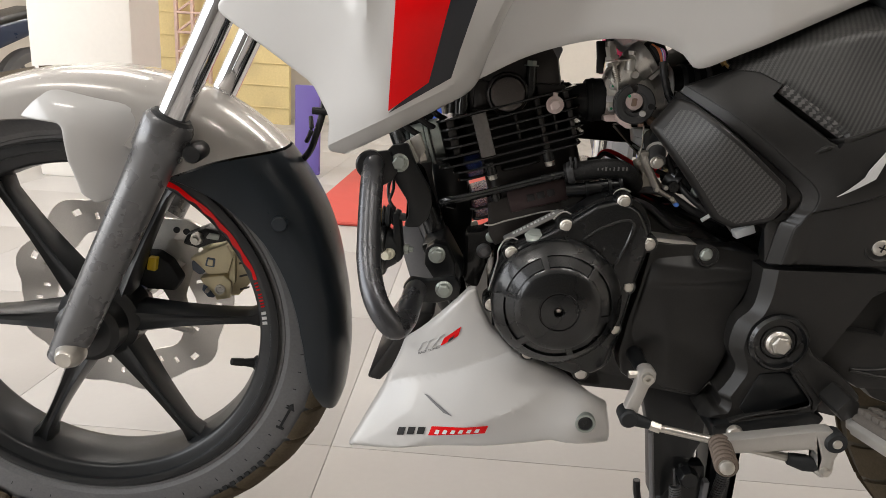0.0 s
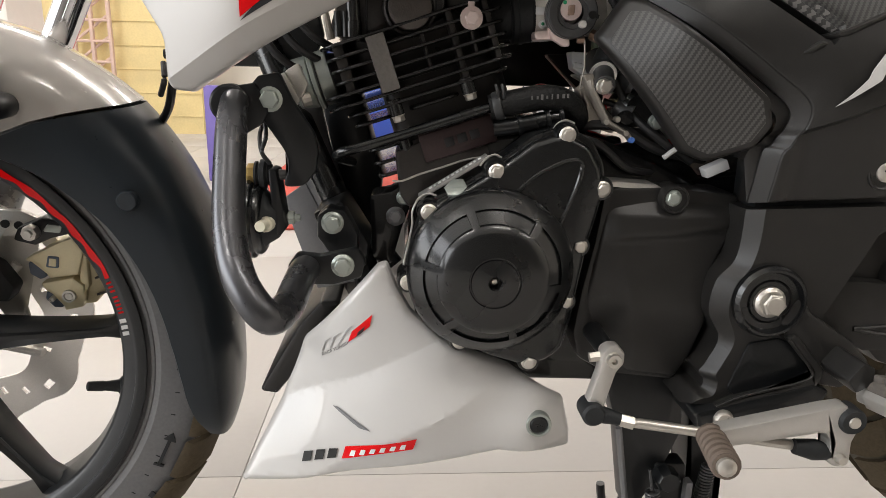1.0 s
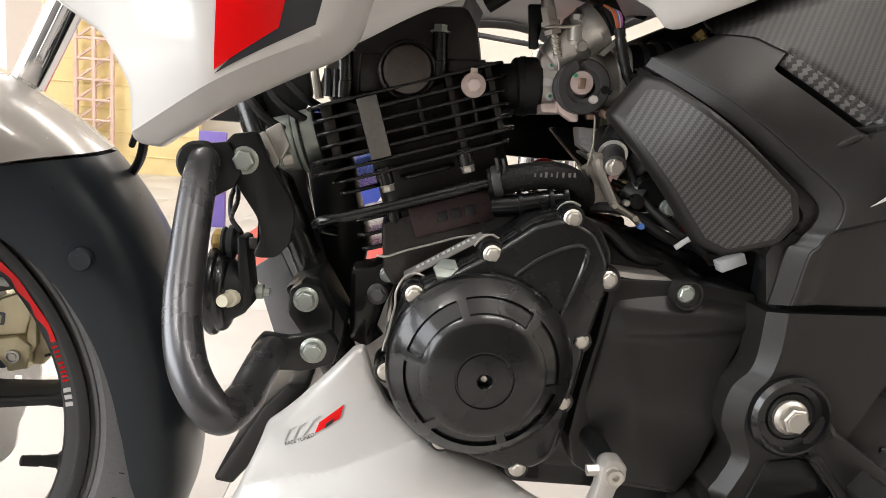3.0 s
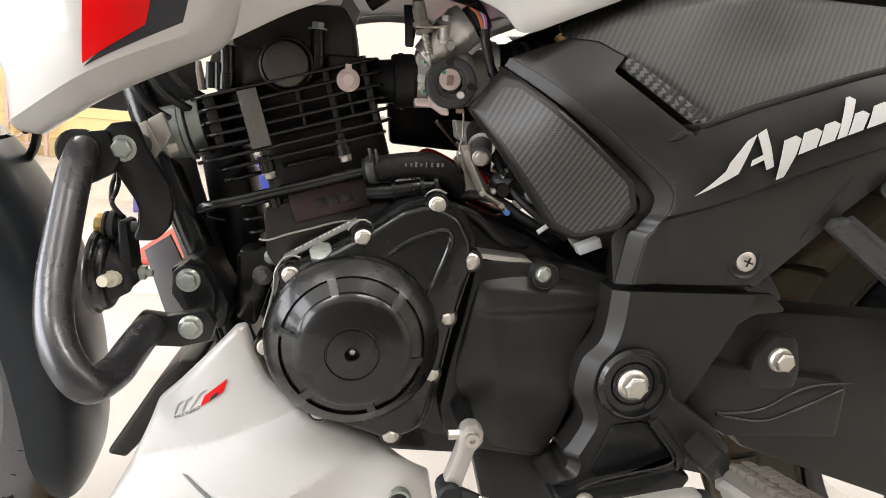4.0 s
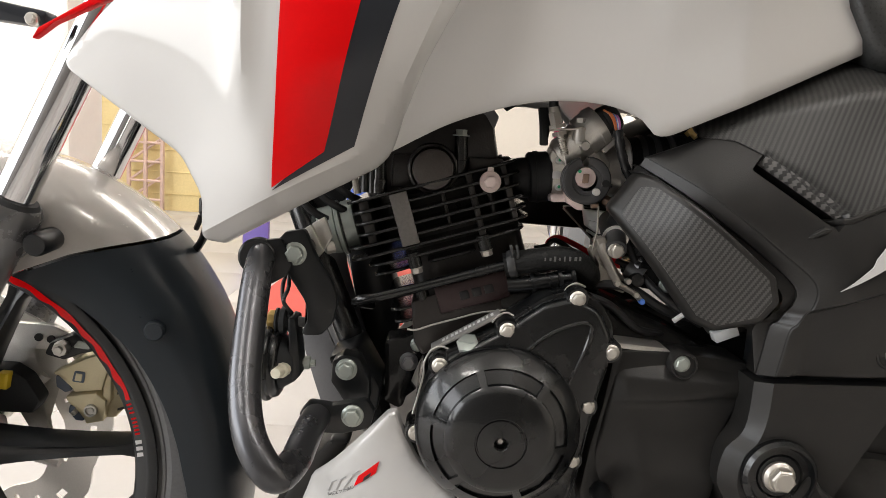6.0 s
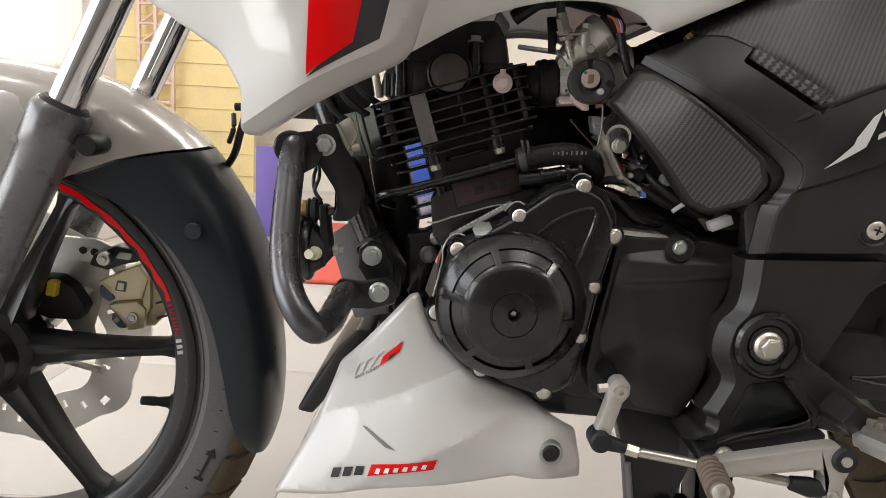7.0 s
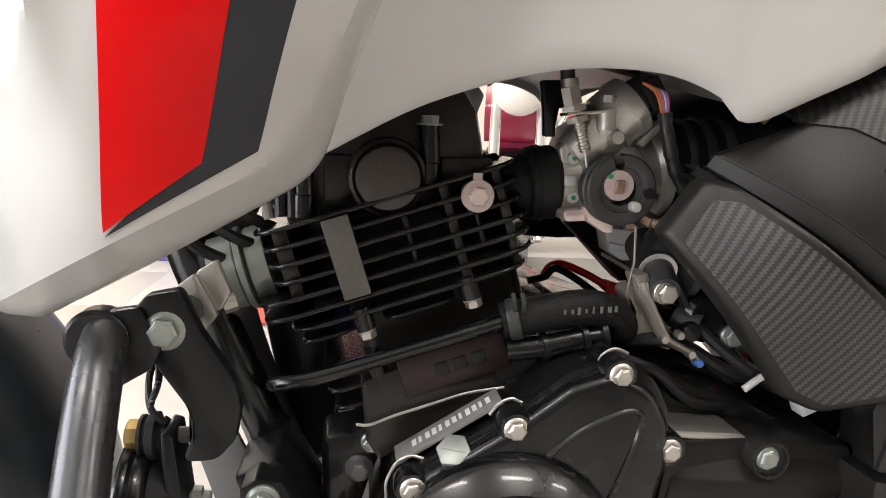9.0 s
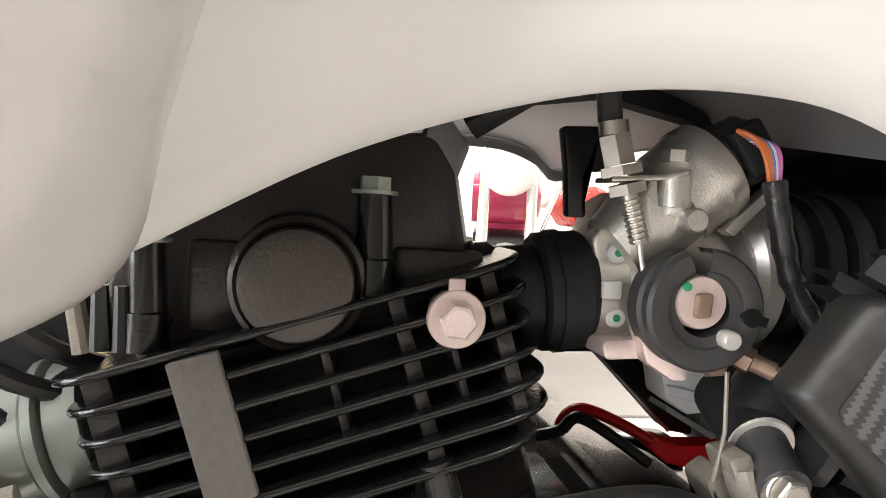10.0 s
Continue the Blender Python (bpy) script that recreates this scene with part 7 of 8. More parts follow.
for a, b in (([(0.862, 0.398), (0.90, 0.402), (0.94, 0.424), (0.985, 0.430)], 0.0017), ([(0.862, 0.397), (0.905, 0.392), (0.94, 0.406), (0.975, 0.424)], 0.0017)):
    sweep(bm, spline([(x, -0.1885, z) for x, z in a], 8), b, 8)
part("web_ridge", bm, "black", plate)
# swingarm and chain case
for side in (-1, 1):
    bm = bmesh.new()
    prism(bm, fillet([(0.76, 0.455), (0.80, 0.465), (1.30, 0.365), (1.30, 0.315), (0.80, 0.40), (0.76, 0.40)], 0.01), side * 0.125 - 0.018, side * 0.125 + 0.018, 0.006)
    part("swingarm", bm, "satin", bike, "black box-section swingarm")
bm = bmesh.new()
prism(bm, fillet([(0.83, 0.484), (0.93, 0.487), (1.18, 0.483), (1.32, 0.40), (1.32, 0.30), (1.20, 0.27), (0.90, 0.36), (0.84, 0.42)], 0.015), -0.175, -0.135, 0.006)
cc = part("chain_case", bm, "black", bike, "matt black chain case")
bm = bmesh.new()
prism(bm, fillet([(0.884, 0.42), (0.886, 0.45), (0.905, 0.471), (0.925, 0.468), (0.932, 0.44), (0.93, 0.42)], 0.01), -0.19, -0.17, 0.006)
part("bolt_hump", bm, "black", cc)
bolt(0.909, -0.193, 0.449, 0.0085, cc, flange=1.25)
bm = bmesh.new()
prism(bm, fillet([(0.872, 0.505), (0.892, 0.505), (0.91, 0.49), (0.86, 0.483), (0.85, 0.49)], 0.004), -0.19, -0.13, 0.003)
part("seal_lip", bm, "black", cc)

# seat
bm = bmesh.new()
rows = []
for f in np.linspace(0, 1, 36):
    x = 0.809 + 0.411 * f
    zt = float(np.interp(x, [0.80, 0.815, 0.83, 0.87, 0.93, 0.985, 1.041, 1.134, 1.22], [0.91, 0.885, 0.868, 0.850, 0.841, 0.842, 0.856, 0.903, 0.935]))
    zb = float(np.interp(x, [0.80, 0.818, 0.828, 0.845, 1.05, 1.12, 1.22], [0.822, 0.79, 0.762, 0.749, 0.748, 0.775, 0.84]))
    w = 0.150 + 0.012 * math.sin(f * 3.0)
    h = max(0.01, zt - zb)
    sec = [(0.0, zb + 0.004), (w * 0.96, zb + 0.001), (w * 1.03, zb + 0.25 * h * 0.3), (w * 1.05, zb + 0.2 * h), (w * 1.0, zb + 0.55 * h), (w * 0.93, zb + 0.82 * h), (w * 0.84, zb + 0.95 * h), (w * 0.7, zb + h), (w * 0.35, zb + h + 0.003), (0.0, zb + h + 0.004)]
    rows.append([(x, -y, z) for y, z in sec])
for sgn in (1, -1):
    vs = [[bm.verts.new((x, sgn * y, z)) for x, y, z in row] for row in rows]
    for a, b in zip(vs, vs[1:]):
        for j in range(len(a) - 1):
            bm.faces.new((a[j], a[j + 1], b[j + 1], b[j]))
    bm.faces.new(vs[0]), bm.faces.new(vs[-1])
seat = part("seat", bm, "leather", bike, "black perforated leather seat with red stitching", 50)
for k, (a, b) in enumerate((((1.040, 0.752), (1.160, 0.872)), ((1.058, 0.752), (1.172, 0.856)), ((1.049, 0.752), (1.166, 0.864)))):
    n = 26 if k < 2 else 1
    for i in range(n):
        f0, f1 = (i / n, (i + 0.8) / n) if k < 2 else (0.0, 1.0)
        bm = bmesh.new()
        pts = []
        for f in np.linspace(f0, f1, 2 if k < 2 else 10):
            x, z = a[0] + (b[0] - a[0]) * f, a[1] + (b[1] - a[1]) * f
            zb = float(np.interp(x, [1.05, 1.12, 1.22], [0.748, 0.775, 0.84]))
            zt = float(np.interp(x, [0.985, 1.041, 1.134, 1.22], [0.842, 0.856, 0.903, 0.935]))
            g = min(1.0, max(0.0, (z - zb) / max(0.01, zt - zb)))
            w = (0.150 + 0.012 * math.sin((x - 0.8) / 0.42 * 3.0)) * float(np.interp(g, [0, 0.1, 0.2, 0.55, 0.82, 0.95, 1.0], [1.0, 1.03, 1.05, 1.0, 0.93, 0.84, 0.7]))
            pts.append((x, -w - 0.0006, z))
        sweep(bm, pts, 0.0007 if k < 2 else 0.0016, 6)
        part("stitch" if k < 2 else "seam", bm, "redthread" if k < 2 else "leather", seat)
# tail panel
bm = bmesh.new()
TL = surf([(1.06, 0.75, -0.165), (1.15, 0.82, -0.162), (1.26, 0.88, -0.15), (1.26, 0.77, -0.15), (1.09, 0.737, -0.165)])
panel(bm, fillet([(1.055, 0.749), (1.10, 0.775), (1.155, 0.825), (1.27, 0.89), (1.29, 0.78), (1.17, 0.728), (1.09, 0.734)], 0.006), TL, 0.004, 0.012, 0.004)
part("tail_panel", bm, "white", bike, "glossy white tail panel")
bm = bmesh.new()
prism(bm, [(0.82, 0.76), (1.25, 0.80), (1.25, 0.74), (1.0, 0.70), (0.83, 0.70)], -0.13, 0.13, 0.004)
part("subframe", bm, "satin", bike)
bm = bmesh.new()
prism(bm, fillet([(0.84, 0.70), (1.05, 0.72), (1.02, 0.62), (0.93, 0.52), (0.84, 0.46), (0.80, 0.50)], 0.01), -0.06, 0.12, 0.004)
part("inner_fender", bm, "black", bike)
bm = bmesh.new()
prism(bm, fillet([(0.98, 0.735), (1.16, 0.74), (1.20, 0.70), (1.10, 0.625), (0.98, 0.60)], 0.01), -0.10, 0.10, 0.004)
part("rear_inner_panel", bm, "black", bike)
bm = bmesh.new()
RC = Vector((1.29, 0, 0.335))
prev = None
for a in np.linspace(radians(50), radians(118), 24):
    row = [bm.verts.new(RC + Vector((r * math.cos(a), y, r * math.sin(a)))) for r, y in ((0.315, -0.085), (0.335, -0.085), (0.348, -0.05), (0.352, 0.0), (0.348, 0.05), (0.335, 0.085), (0.315, 0.085), (0.33, 0.0))]
    if prev:
        for s in range(8):
            bm.faces.new((prev[s], prev[(s + 1) % 8], row[(s + 1) % 8], row[s]))
    prev = row
part("rear_hugger", bm, "black", bike, "matt black rear mudguard")
# added sheet behind the tyre, so the gap by the shock stays dark
bm = bmesh.new()
prism(bm, fillet([(1.00, 0.47), (1.02, 0.70), (1.20, 0.72), (1.36, 0.62), (1.36, 0.45)], 0.02), 0.085, 0.10, 0.004)
part("rear_gap_blocker", bm, "black", bike, "added black sheet closing the bright gap behind the tyre")
# guard between the swingarm and the lower end of the shock
bm = bmesh.new()
prism(bm, fillet([(1.06, 0.490), (1.082, 0.503), (1.125, 0.520), (1.153, 0.536), (1.185, 0.531), (1.21, 0.540), (1.26, 0.550), (1.31, 0.50), (1.31, 0.40), (1.06, 0.43)], 0.006), -0.128, -0.10, 0.003)
lg = part("inner_guard", bm, "satin", bike, "black plastic guard behind the shock")
bm = bmesh.new()
sweep(bm, spline([(1.112, -0.13, 0.508), (1.130, -0.131, 0.528), (1.153, -0.131, 0.5395), (1.185, -0.131, 0.534), (1.206, -0.13, 0.512)], 6), 0.0035, 10)
prism(bm, fillet([(1.134, 0.517), (1.20, 0.512), (1.196, 0.474), (1.142, 0.473)], 0.004), -0.134, -0.126, 0.002)
part("guard_rib", bm, "black", lg)

# rear shock
top, bot = Vector((1.098, -0.165, 0.716)), Vector((1.228, -0.16, 0.44))
ax = (bot - top).normalized()
bm = bmesh.new()
sweep(bm, [top + ax * 0.012, top + ax * 0.03, top + ax * 0.056, top + ax * 0.057], [0.017, 0.0175, 0.0195, 0.018], 28)
shock = part("rear_shock", bm, "pulley", bike, "black gas shock absorber with open coil spring")
u = ax.cross(Vector((0, 1, 0))).normalized()
w = ax.cross(u)
# preload ring with its steps, and the collar on the spring
bm = bmesh.new()
sweep(bm, [top + ax * 0.055, top + ax * 0.074, top + ax * 0.075, top + ax * 0.088, top + ax * 0.089], [0.0235, 0.0235, 0.0275, 0.0275, 0.025], 32)
for k in range(6):
    a = 2 * math.pi * k / 6 + 0.4
    c = top + ax * (0.058 if k % 2 else 0.064) + (u * math.cos(a) + w * math.sin(a)) * 0.0225
    box(bm, (-0.004, -0.0035, -0.009), (0.004, 0.0035, 0.009), 0.0008, Matrix.Translation(c) @ Matrix((u, w, ax)).transposed().to_4x4() @ Matrix.Rotation(a, 4, "Z"))
part("preload_ring", bm, "pulley", shock, "dark grey stepped preload ring")
bm = bmesh.new()
turned(bm, [(0.012, -0.184), (0.017, -0.184), (0.0185, -0.182), (0.0185, -0.15)], (top.x, 0, top.z), 28)
part("shock_eye", bm, "pulley", shock)
bolt(top.x, -0.186, top.z, 0.0090, shock, h=0.9, flange=1.3)
bm = bmesh.new()
sweep(bm, [top + ax * 0.088, top + ax * 0.195, top + ax * 0.196, top + ax * 0.25], [0.0135, 0.0135, 0.010, 0.010], 24)
part("damper_body", bm, "steel", shock, "bright damper body")
bm = bmesh.new()
sweep(bm, [top + ax * (0.093 + 0.157 * s / 160) + (u * math.cos(2 * math.pi * s / 20) + w * math.sin(2 * math.pi * s / 20)) * 0.0262 for s in range(161)], 0.0038, 8)
part("coil_spring", bm, "gloss", shock, "black coil spring")
bm = bmesh.new()
sweep(bm, [top + ax * 0.25, top + ax * 0.256, top + ax * 0.30], [0.036, 0.036, 0.02], 24)
part("spring_seat", bm, "satin", shock)
bm = bmesh.new()
prism(bm, fillet([(1.105, 0.735), (1.17, 0.705), (1.19, 0.66), (1.155, 0.672), (1.12, 0.70), (1.085, 0.70)], 0.008), -0.16, -0.145, 0.003)
part("shock_bracket", bm, "hanger", bike)
bm = bmesh.new()
turned(bm, [(0.003, -0.172), (0.0065, -0.172), (0.0075, -0.169), (0.0075, -0.16)], (1.078, 0, 0.694), 18)
part("plated_bolt", bm, "brass", bike)
# pillion peg hanger: two arms that meet
bm = bmesh.new()
for arm, y0 in (([(0.951, 0.599), (0.957, 0.608), (0.969, 0.611), (0.979, 0.602), (1.020, 0.560), (1.080, 0.511), (1.088, 0.498), (1.068, 0.492), (1.050, 0.505), (1.0, 0.551)], -0.222), ([(0.912, 0.565), (0.916, 0.573), (0.926, 0.575), (0.985, 0.540), (1.058, 0.4955), (1.085, 0.490), (1.078, 0.470), (1.055, 0.472), (0.980, 0.520)], -0.2185), ([(1.062, 0.482), (1.075, 0.499), (1.095, 0.507), (1.127, 0.499), (1.15, 0.487), (1.19, 0.47), (1.18, 0.445), (1.10, 0.452)], -0.225)):
    prism(bm, fillet(arm, 0.004), y0, y0 + 0.012, 0.004)
for line, y0 in (([(0.953, 0.600), (1.0, 0.5535), (1.052, 0.5075)], -0.2225), ([(0.977, 0.603), (1.020, 0.558), (1.078, 0.5105)], -0.2225), ([(0.914, 0.566), (0.980, 0.5225), (1.056, 0.4745)], -0.219), ([(0.926, 0.5745), (0.985, 0.5395), (1.057, 0.4965)], -0.219)):
    sweep(bm, [(x, y0 + 0.002, z) for x, z in line], 0.0032, 8)
hang = part("peg_hanger", bm, "hanger", bike, "grey cast pillion peg hanger")
bolt(1.118, -0.2265, 0.472, 0.007, hang, flange=1.2, h=0.3)
wheel(Vector((1.279, 0, 0.345)), 0.312, 0.222, 0.122, 6, bike, 0.3, name="rear_wheel", disc_r=0.10, skin="tyrebrown")

# ---- shift linkage, pegs and stands ----
bm = bmesh.new()
prism(bm, fillet([(0.637, 0.393), (0.641, 0.398), (0.649, 0.398), (0.6545, 0.392), (0.6545, 0.383), (0.649, 0.376), (0.640, 0.340), (0.626, 0.343), (0.635, 0.376)], 0.0045), -0.226, -0.214, 0.003)
shift = part("shift_arm", bm, "alu", bike, "silver shift arm on its shaft")
bm = bmesh.new()
turned(bm, [(0.0, -0.2290), (0.0018, -0.2285), (0.0024, -0.2310), (0.0054, -0.2310), (0.0060, -0.229), (0.0062, -0.205)], (0.645, 0, 0.3875), 18)
part("shaft", bm, "zinc", shift)
bm = bmesh.new()
turned(bm, [(0.0, -0.206), (0.0060, -0.206), (0.0078, -0.200), (0.0085, -0.165)], (0.645, 0, 0.3875), 20)
part("shaft_boss", bm, "satin", shift)
bm = bmesh.new()
sweep(bm, [(0.6285, -0.217, 0.3855), (0.637, -0.217, 0.3865)], [0.0042, 0.0042], 6)
part("pinch_bolt", bm, "zinc", shift)
bm = bmesh.new()
sweep(bm, [(0.632, -0.2325, 0.342), (0.632, -0.2305, 0.342), (0.632, -0.212, 0.342)], [0.0075, 0.0095, 0.0095], 20)
sweep(bm, [(0.634, -0.224, 0.341), (0.655, -0.228, 0.337)], [0.0078, 0.0050], 14)
part("ball_boot", bm, "rubber", shift, "black rubber ball joint boot")
bm = bmesh.new()
sweep(bm, [(0.654, -0.229, 0.337), (0.664, -0.231, 0.335)], 0.0055, 6)
sweep(bm, [(0.664, -0.231, 0.335), (0.668, -0.231, 0.335), (0.80, -0.25, 0.323)], [0.0035, 0.0042, 0.0042], 12)
part("link_rod", bm, "zinc", shift, "plated link rod")
bm = bmesh.new()
sweep(bm, [(0.785, -0.252, 0.3255), (0.80, -0.254, 0.3235), (0.812, -0.256, 0.322)], [0.006, 0.0085, 0.006], 12)
part("rod_boot", bm, "rubber", shift)
bm = bmesh.new()
prism(bm, fillet([(0.708, 0.340), (0.723, 0.3455), (0.801, 0.362), (0.815, 0.364), (0.828, 0.358), (0.829, 0.345), (0.825, 0.333), (0.826, 0.317), (0.816, 0.311), (0.807, 0.317), (0.808, 0.334), (0.802, 0.3415), (0.726, 0.330), (0.712, 0.329)], 0.005), -0.262, -0.248, 0.0035)
ped = part("shift_pedal", bm, "alu", bike, "silver cast gear pedal")
bm = bmesh.new()
turned(bm, [(0.0, -0.2645), (0.0020, -0.2645), (0.0024, -0.2655), (0.0050, -0.266), (0.0092, -0.266), (0.0104, -0.264), (0.0108, -0.25)], (0.8205, 0, 0.3525), 28)
part("pedal_pivot", bm, "rubber", ped)
bm = bmesh.new()
turned(bm, [(0.0022, -0.2672), (0.0042, -0.2672), (0.0048, -0.2655)], (0.8205, 0, 0.3525), 16)
part("pivot_bolt", bm, "zinc", ped)
bm = bmesh.new()
turned(bm, [(0.0, -0.267), (0.0035, -0.267), (0.0045, -0.264), (0.0045, -0.25)], (0.8165, 0, 0.3205), 14)
part("pin", bm, "zinc", ped)
bm = bmesh.new()
n = 30
sweep(bm, [(0.717 - 0.012 * s / n, -0.252 - 0.052 * s / n, 0.3355 + 0.006 * s / n) for s in range(n + 1)], [0.0095 + (0.0014 if s % 5 in (1, 2, 3) else 0) for s in range(n + 1)], 16)
part("toe_rubber", bm, "pegrub", ped, "ribbed worn rubber toe piece")
bm = bmesh.new()
sweep(bm, [(0.705, -0.303, 0.3415), (0.7048, -0.306, 0.3417), (0.7045, -0.3085, 0.342)], [0.0072, 0.0068, 0.003], 14)
part("toe_cap", bm, "zinc", ped)
bm = bmesh.new()
turned(bm, [(0.0, -0.2165), (0.0040, -0.2165), (0.0046, -0.2190), (0.0066, -0.2190), (0.0078, -0.2170), (0.0085, -0.2150), (0.0085, -0.19)], (0.7455, 0, 0.3285), 20)
part("stay_bolt", bm, "zinc", bike)
# dark casting that carries the pedal, below the frame plate
bm = bmesh.new()
prism(bm, fillet([(0.722, 0.334), (0.739, 0.338), (0.792, 0.352), (0.819, 0.359), (0.835, 0.352), (0.826, 0.336), (0.749, 0.314), (0.726, 0.318)], 0.004), -0.214, -0.16, 0.004)
part("pedal_carrier", bm, "satin", bike, "black pedal carrier casting")
bm = bmesh.new()
sweep(bm, spline([(0.740, -0.2115, 0.3385), (0.758, -0.2125, 0.3475), (0.785, -0.2125, 0.3545), (0.807, -0.2125, 0.3600), (0.8165, -0.2125, 0.3690), (0.793, -0.2125, 0.397)], 6), 0.0014, 10)
part("plate_rim", bm, "black", plate)
# rider footpeg
fp = Matrix.Translation((0.8605, -0.2905, 0.3735)) @ Euler((radians(-9.5), radians(3), radians(0))).to_matrix().to_4x4()
bm = bmesh.new()
prism(bm, fillet([(-0.0215, -0.003), (-0.018, 0.004), (0.018, 0.004), (0.0215, -0.003), (0.017, -0.013), (-0.017, -0.013)], 0.003), -0.053, 0.047, 0.004)
prism(bm, fillet([(-0.013, 0.002), (0.013, 0.002), (0.010, -0.014), (-0.010, -0.014)], 0.003), 0.040, 0.068, 0.002)
bmesh.ops.transform(bm, matrix=fp, verts=bm.verts)
peg = part("footpeg", bm, "alu", bike, "silver footpeg with worn rubber top")
bm = bmesh.new()
prism(bm, fillet([(-0.0195, 0.001), (-0.0195, 0.007), (-0.013, 0.0135), (0.013, 0.0135), (0.0195, 0.007), (0.0195, 0.001)], 0.004), -0.050, 0.046, 0.005, 3)
bmesh.ops.transform(bm, matrix=fp, verts=bm.verts)
part("peg_rubber", bm, "foot", peg, "worn grey-brown rubber")
bm = bmesh.new()
box(bm, (-0.0052, -0.0050, -0.003), (0.0052, 0.0050, 0.0032), 0.0016)
stud = part("stud", bm, "foot", peg)
stud.matrix_basis = fp @ Matrix.Translation((-0.012, -0.043, 0.0125))
for i in range(3):
    for j in range(8):
        if (i, j) != (0, 0):
            like(stud, fp @ Matrix.Translation((-0.012 + 0.012 * i, -0.043 + 0.0117 * j + (0.004 if i == 1 else 0), 0.0138 - 0.0013 * abs(i - 1))), peg)
bm = bmesh.new()
prism(bm, fillet([(0.824, 0.377), (0.835, 0.392), (0.845, 0.387), (0.846, 0.374), (0.832, 0.366)], 0.003), -0.246, -0.205, 0.002)
part("peg_clevis", bm, "black", peg)
# stand bracket and centre stand
bm = bmesh.new()
prism(bm, fillet([(0.66, 0.345), (0.735, 0.342), (0.74, 0.285), (0.722, 0.235), (0.705, 0.205), (0.690, 0.205), (0.678, 0.285)], 0.006), -0.155, -0.135, 0.003)
sb = part("stand_bracket", bm, "satin", bike, "black stand bracket")
bm = bmesh.new()
sweep(bm, [(0.6785, -0.158, 0.29), (0.692, -0.158, 0.206)], 0.0032, 8)
part("edge_rod", bm, "plate", sb)
bm = bmesh.new()
turned(bm, [(0.0, -0.172), (0.0095, -0.172), (0.0115, -0.169), (0.0115, -0.14)], (0.7265, 0, 0.240), 8)
part("pivot_bolt", bm, "satin", sb)
bm = bmesh.new()
prism(bm, fillet([(0.748, 0.315), (0.796, 0.315), (0.7915, 0.233), (0.7905, 0.098), (0.800, 0.012), (0.762, 0.012), (0.7575, 0.098), (0.7570, 0.233)], 0.004), -0.137, -0.100, 0.005)
sweep(bm, [(0.765, -0.118, 0.009), (0.825, -0.118, 0.0085)], 0.0085, 10)
stand = part("centre_stand", bm, "satin", bike, "black steel centre stand")
bm = bmesh.new()
sweep(bm, [(0.775, 0.048, 0.31), (0.798, 0.048, 0.20), (0.797, 0.048, 0.14), (0.7775, 0.048, 0.081), (0.757, 0.048, 0.014)], [0.014, 0.0145, 0.0145, 0.014, 0.0135], 14)
part("far_leg", bm, "satin", stand)
bm = bmesh.new()
prism(bm, fillet([(0.733, 0.026), (0.737, 0.010), (0.745, 0.002), (0.774, 0.002), (0.776, 0.020), (0.745, 0.0195)], 0.004), 0.030, 0.066, 0.003)
part("foot_pad", bm, "rubber", stand)
bm = bmesh.new()
sweep(bm, spline([(0.757, 0.048, 0.035), (0.745, 0.046, 0.052), (0.737, 0.045, 0.075), (0.734, 0.045, 0.096)], 6), 0.0055, 10)
part("foot_tang", bm, "satin", stand)
bm = bmesh.new()
prism(bm, fillet([(0.716, 0.252), (0.746, 0.252), (0.7535, 0.200), (0.7545, 0.100), (0.752, 0.012), (0.729, 0.012), (0.7245, 0.100), (0.7225, 0.170)], 0.005), -0.158, -0.140, 0.004)
side_stand = part("side_stand", bm, "satin", bike, "black side stand")
bm = bmesh.new()
prism(bm, fillet([(0.745, 0.236), (0.7515, 0.236), (0.7505, 0.100), (0.7505, 0.03), (0.7445, 0.03), (0.7435, 0.100)], 0.001), -0.166, -0.156, 0.001)
part("edge_strip", bm, "plate", side_stand, "lighter grey plate edge")
for a, b, r, wraps, hooks in (((0.7735, -0.148, 0.243), (0.7665, -0.148, 0.190), 0.0062, 17, ((0.7765, -0.146, 0.262), (0.7545, -0.142, 0.155))),
                              ((0.7115, -0.170, 0.2315), (0.7225, -0.170, 0.1545), 0.0060, 25, ((0.7085, -0.166, 0.251), (0.7265, -0.163, 0.105)))):
    a, b = Vector(a), Vector(b)
    t = (b - a).normalized()
    u = t.cross(Vector((0, 1, 0))).normalized()
    w = t.cross(u)
    bm = bmesh.new()
    k = wraps * 10
    sweep(bm, [a + (b - a) * s / k + (u * math.cos(2 * math.pi * s / 10) + w * math.sin(2 * math.pi * s / 10)) * r for s in range(k + 1)], 0.00125, 5)
    sweep(bm, [a, Vector(hooks[0])], 0.0014, 6)
    sweep(bm, [b, Vector(hooks[1])], 0.0014, 6)
    part("stand_spring", bm, "pulley", bike, "dark grey close-coiled return spring")
for x, z, s in ((0.768, 0.160, 0.0022), (0.7725, 0.1565, 0.0016), (0.765, 0.154, 0.0015)):
    bm = bmesh.new()
    box(bm, (x - s, -0.1378, z - 0.0007), (x + s, -0.1368, z + 0.0007), 0.0002, None)
    part("scratch", bm, "faint", stand)
bm = bmesh.new()
box(bm, (0.56, -0.05, 0.30), (0.76, 0.05, 0.345), 0.01)
part("collector_box", bm, "satin", bike)
bm = bmesh.new()
sweep(bm, spline([(0.428, -0.028, 0.42), (0.45, 0.0, 0.36), (0.52, 0.05, 0.30), (0.70, 0.10, 0.30), (0.95, 0.17, 0.34)], 8), 0.019, 16)
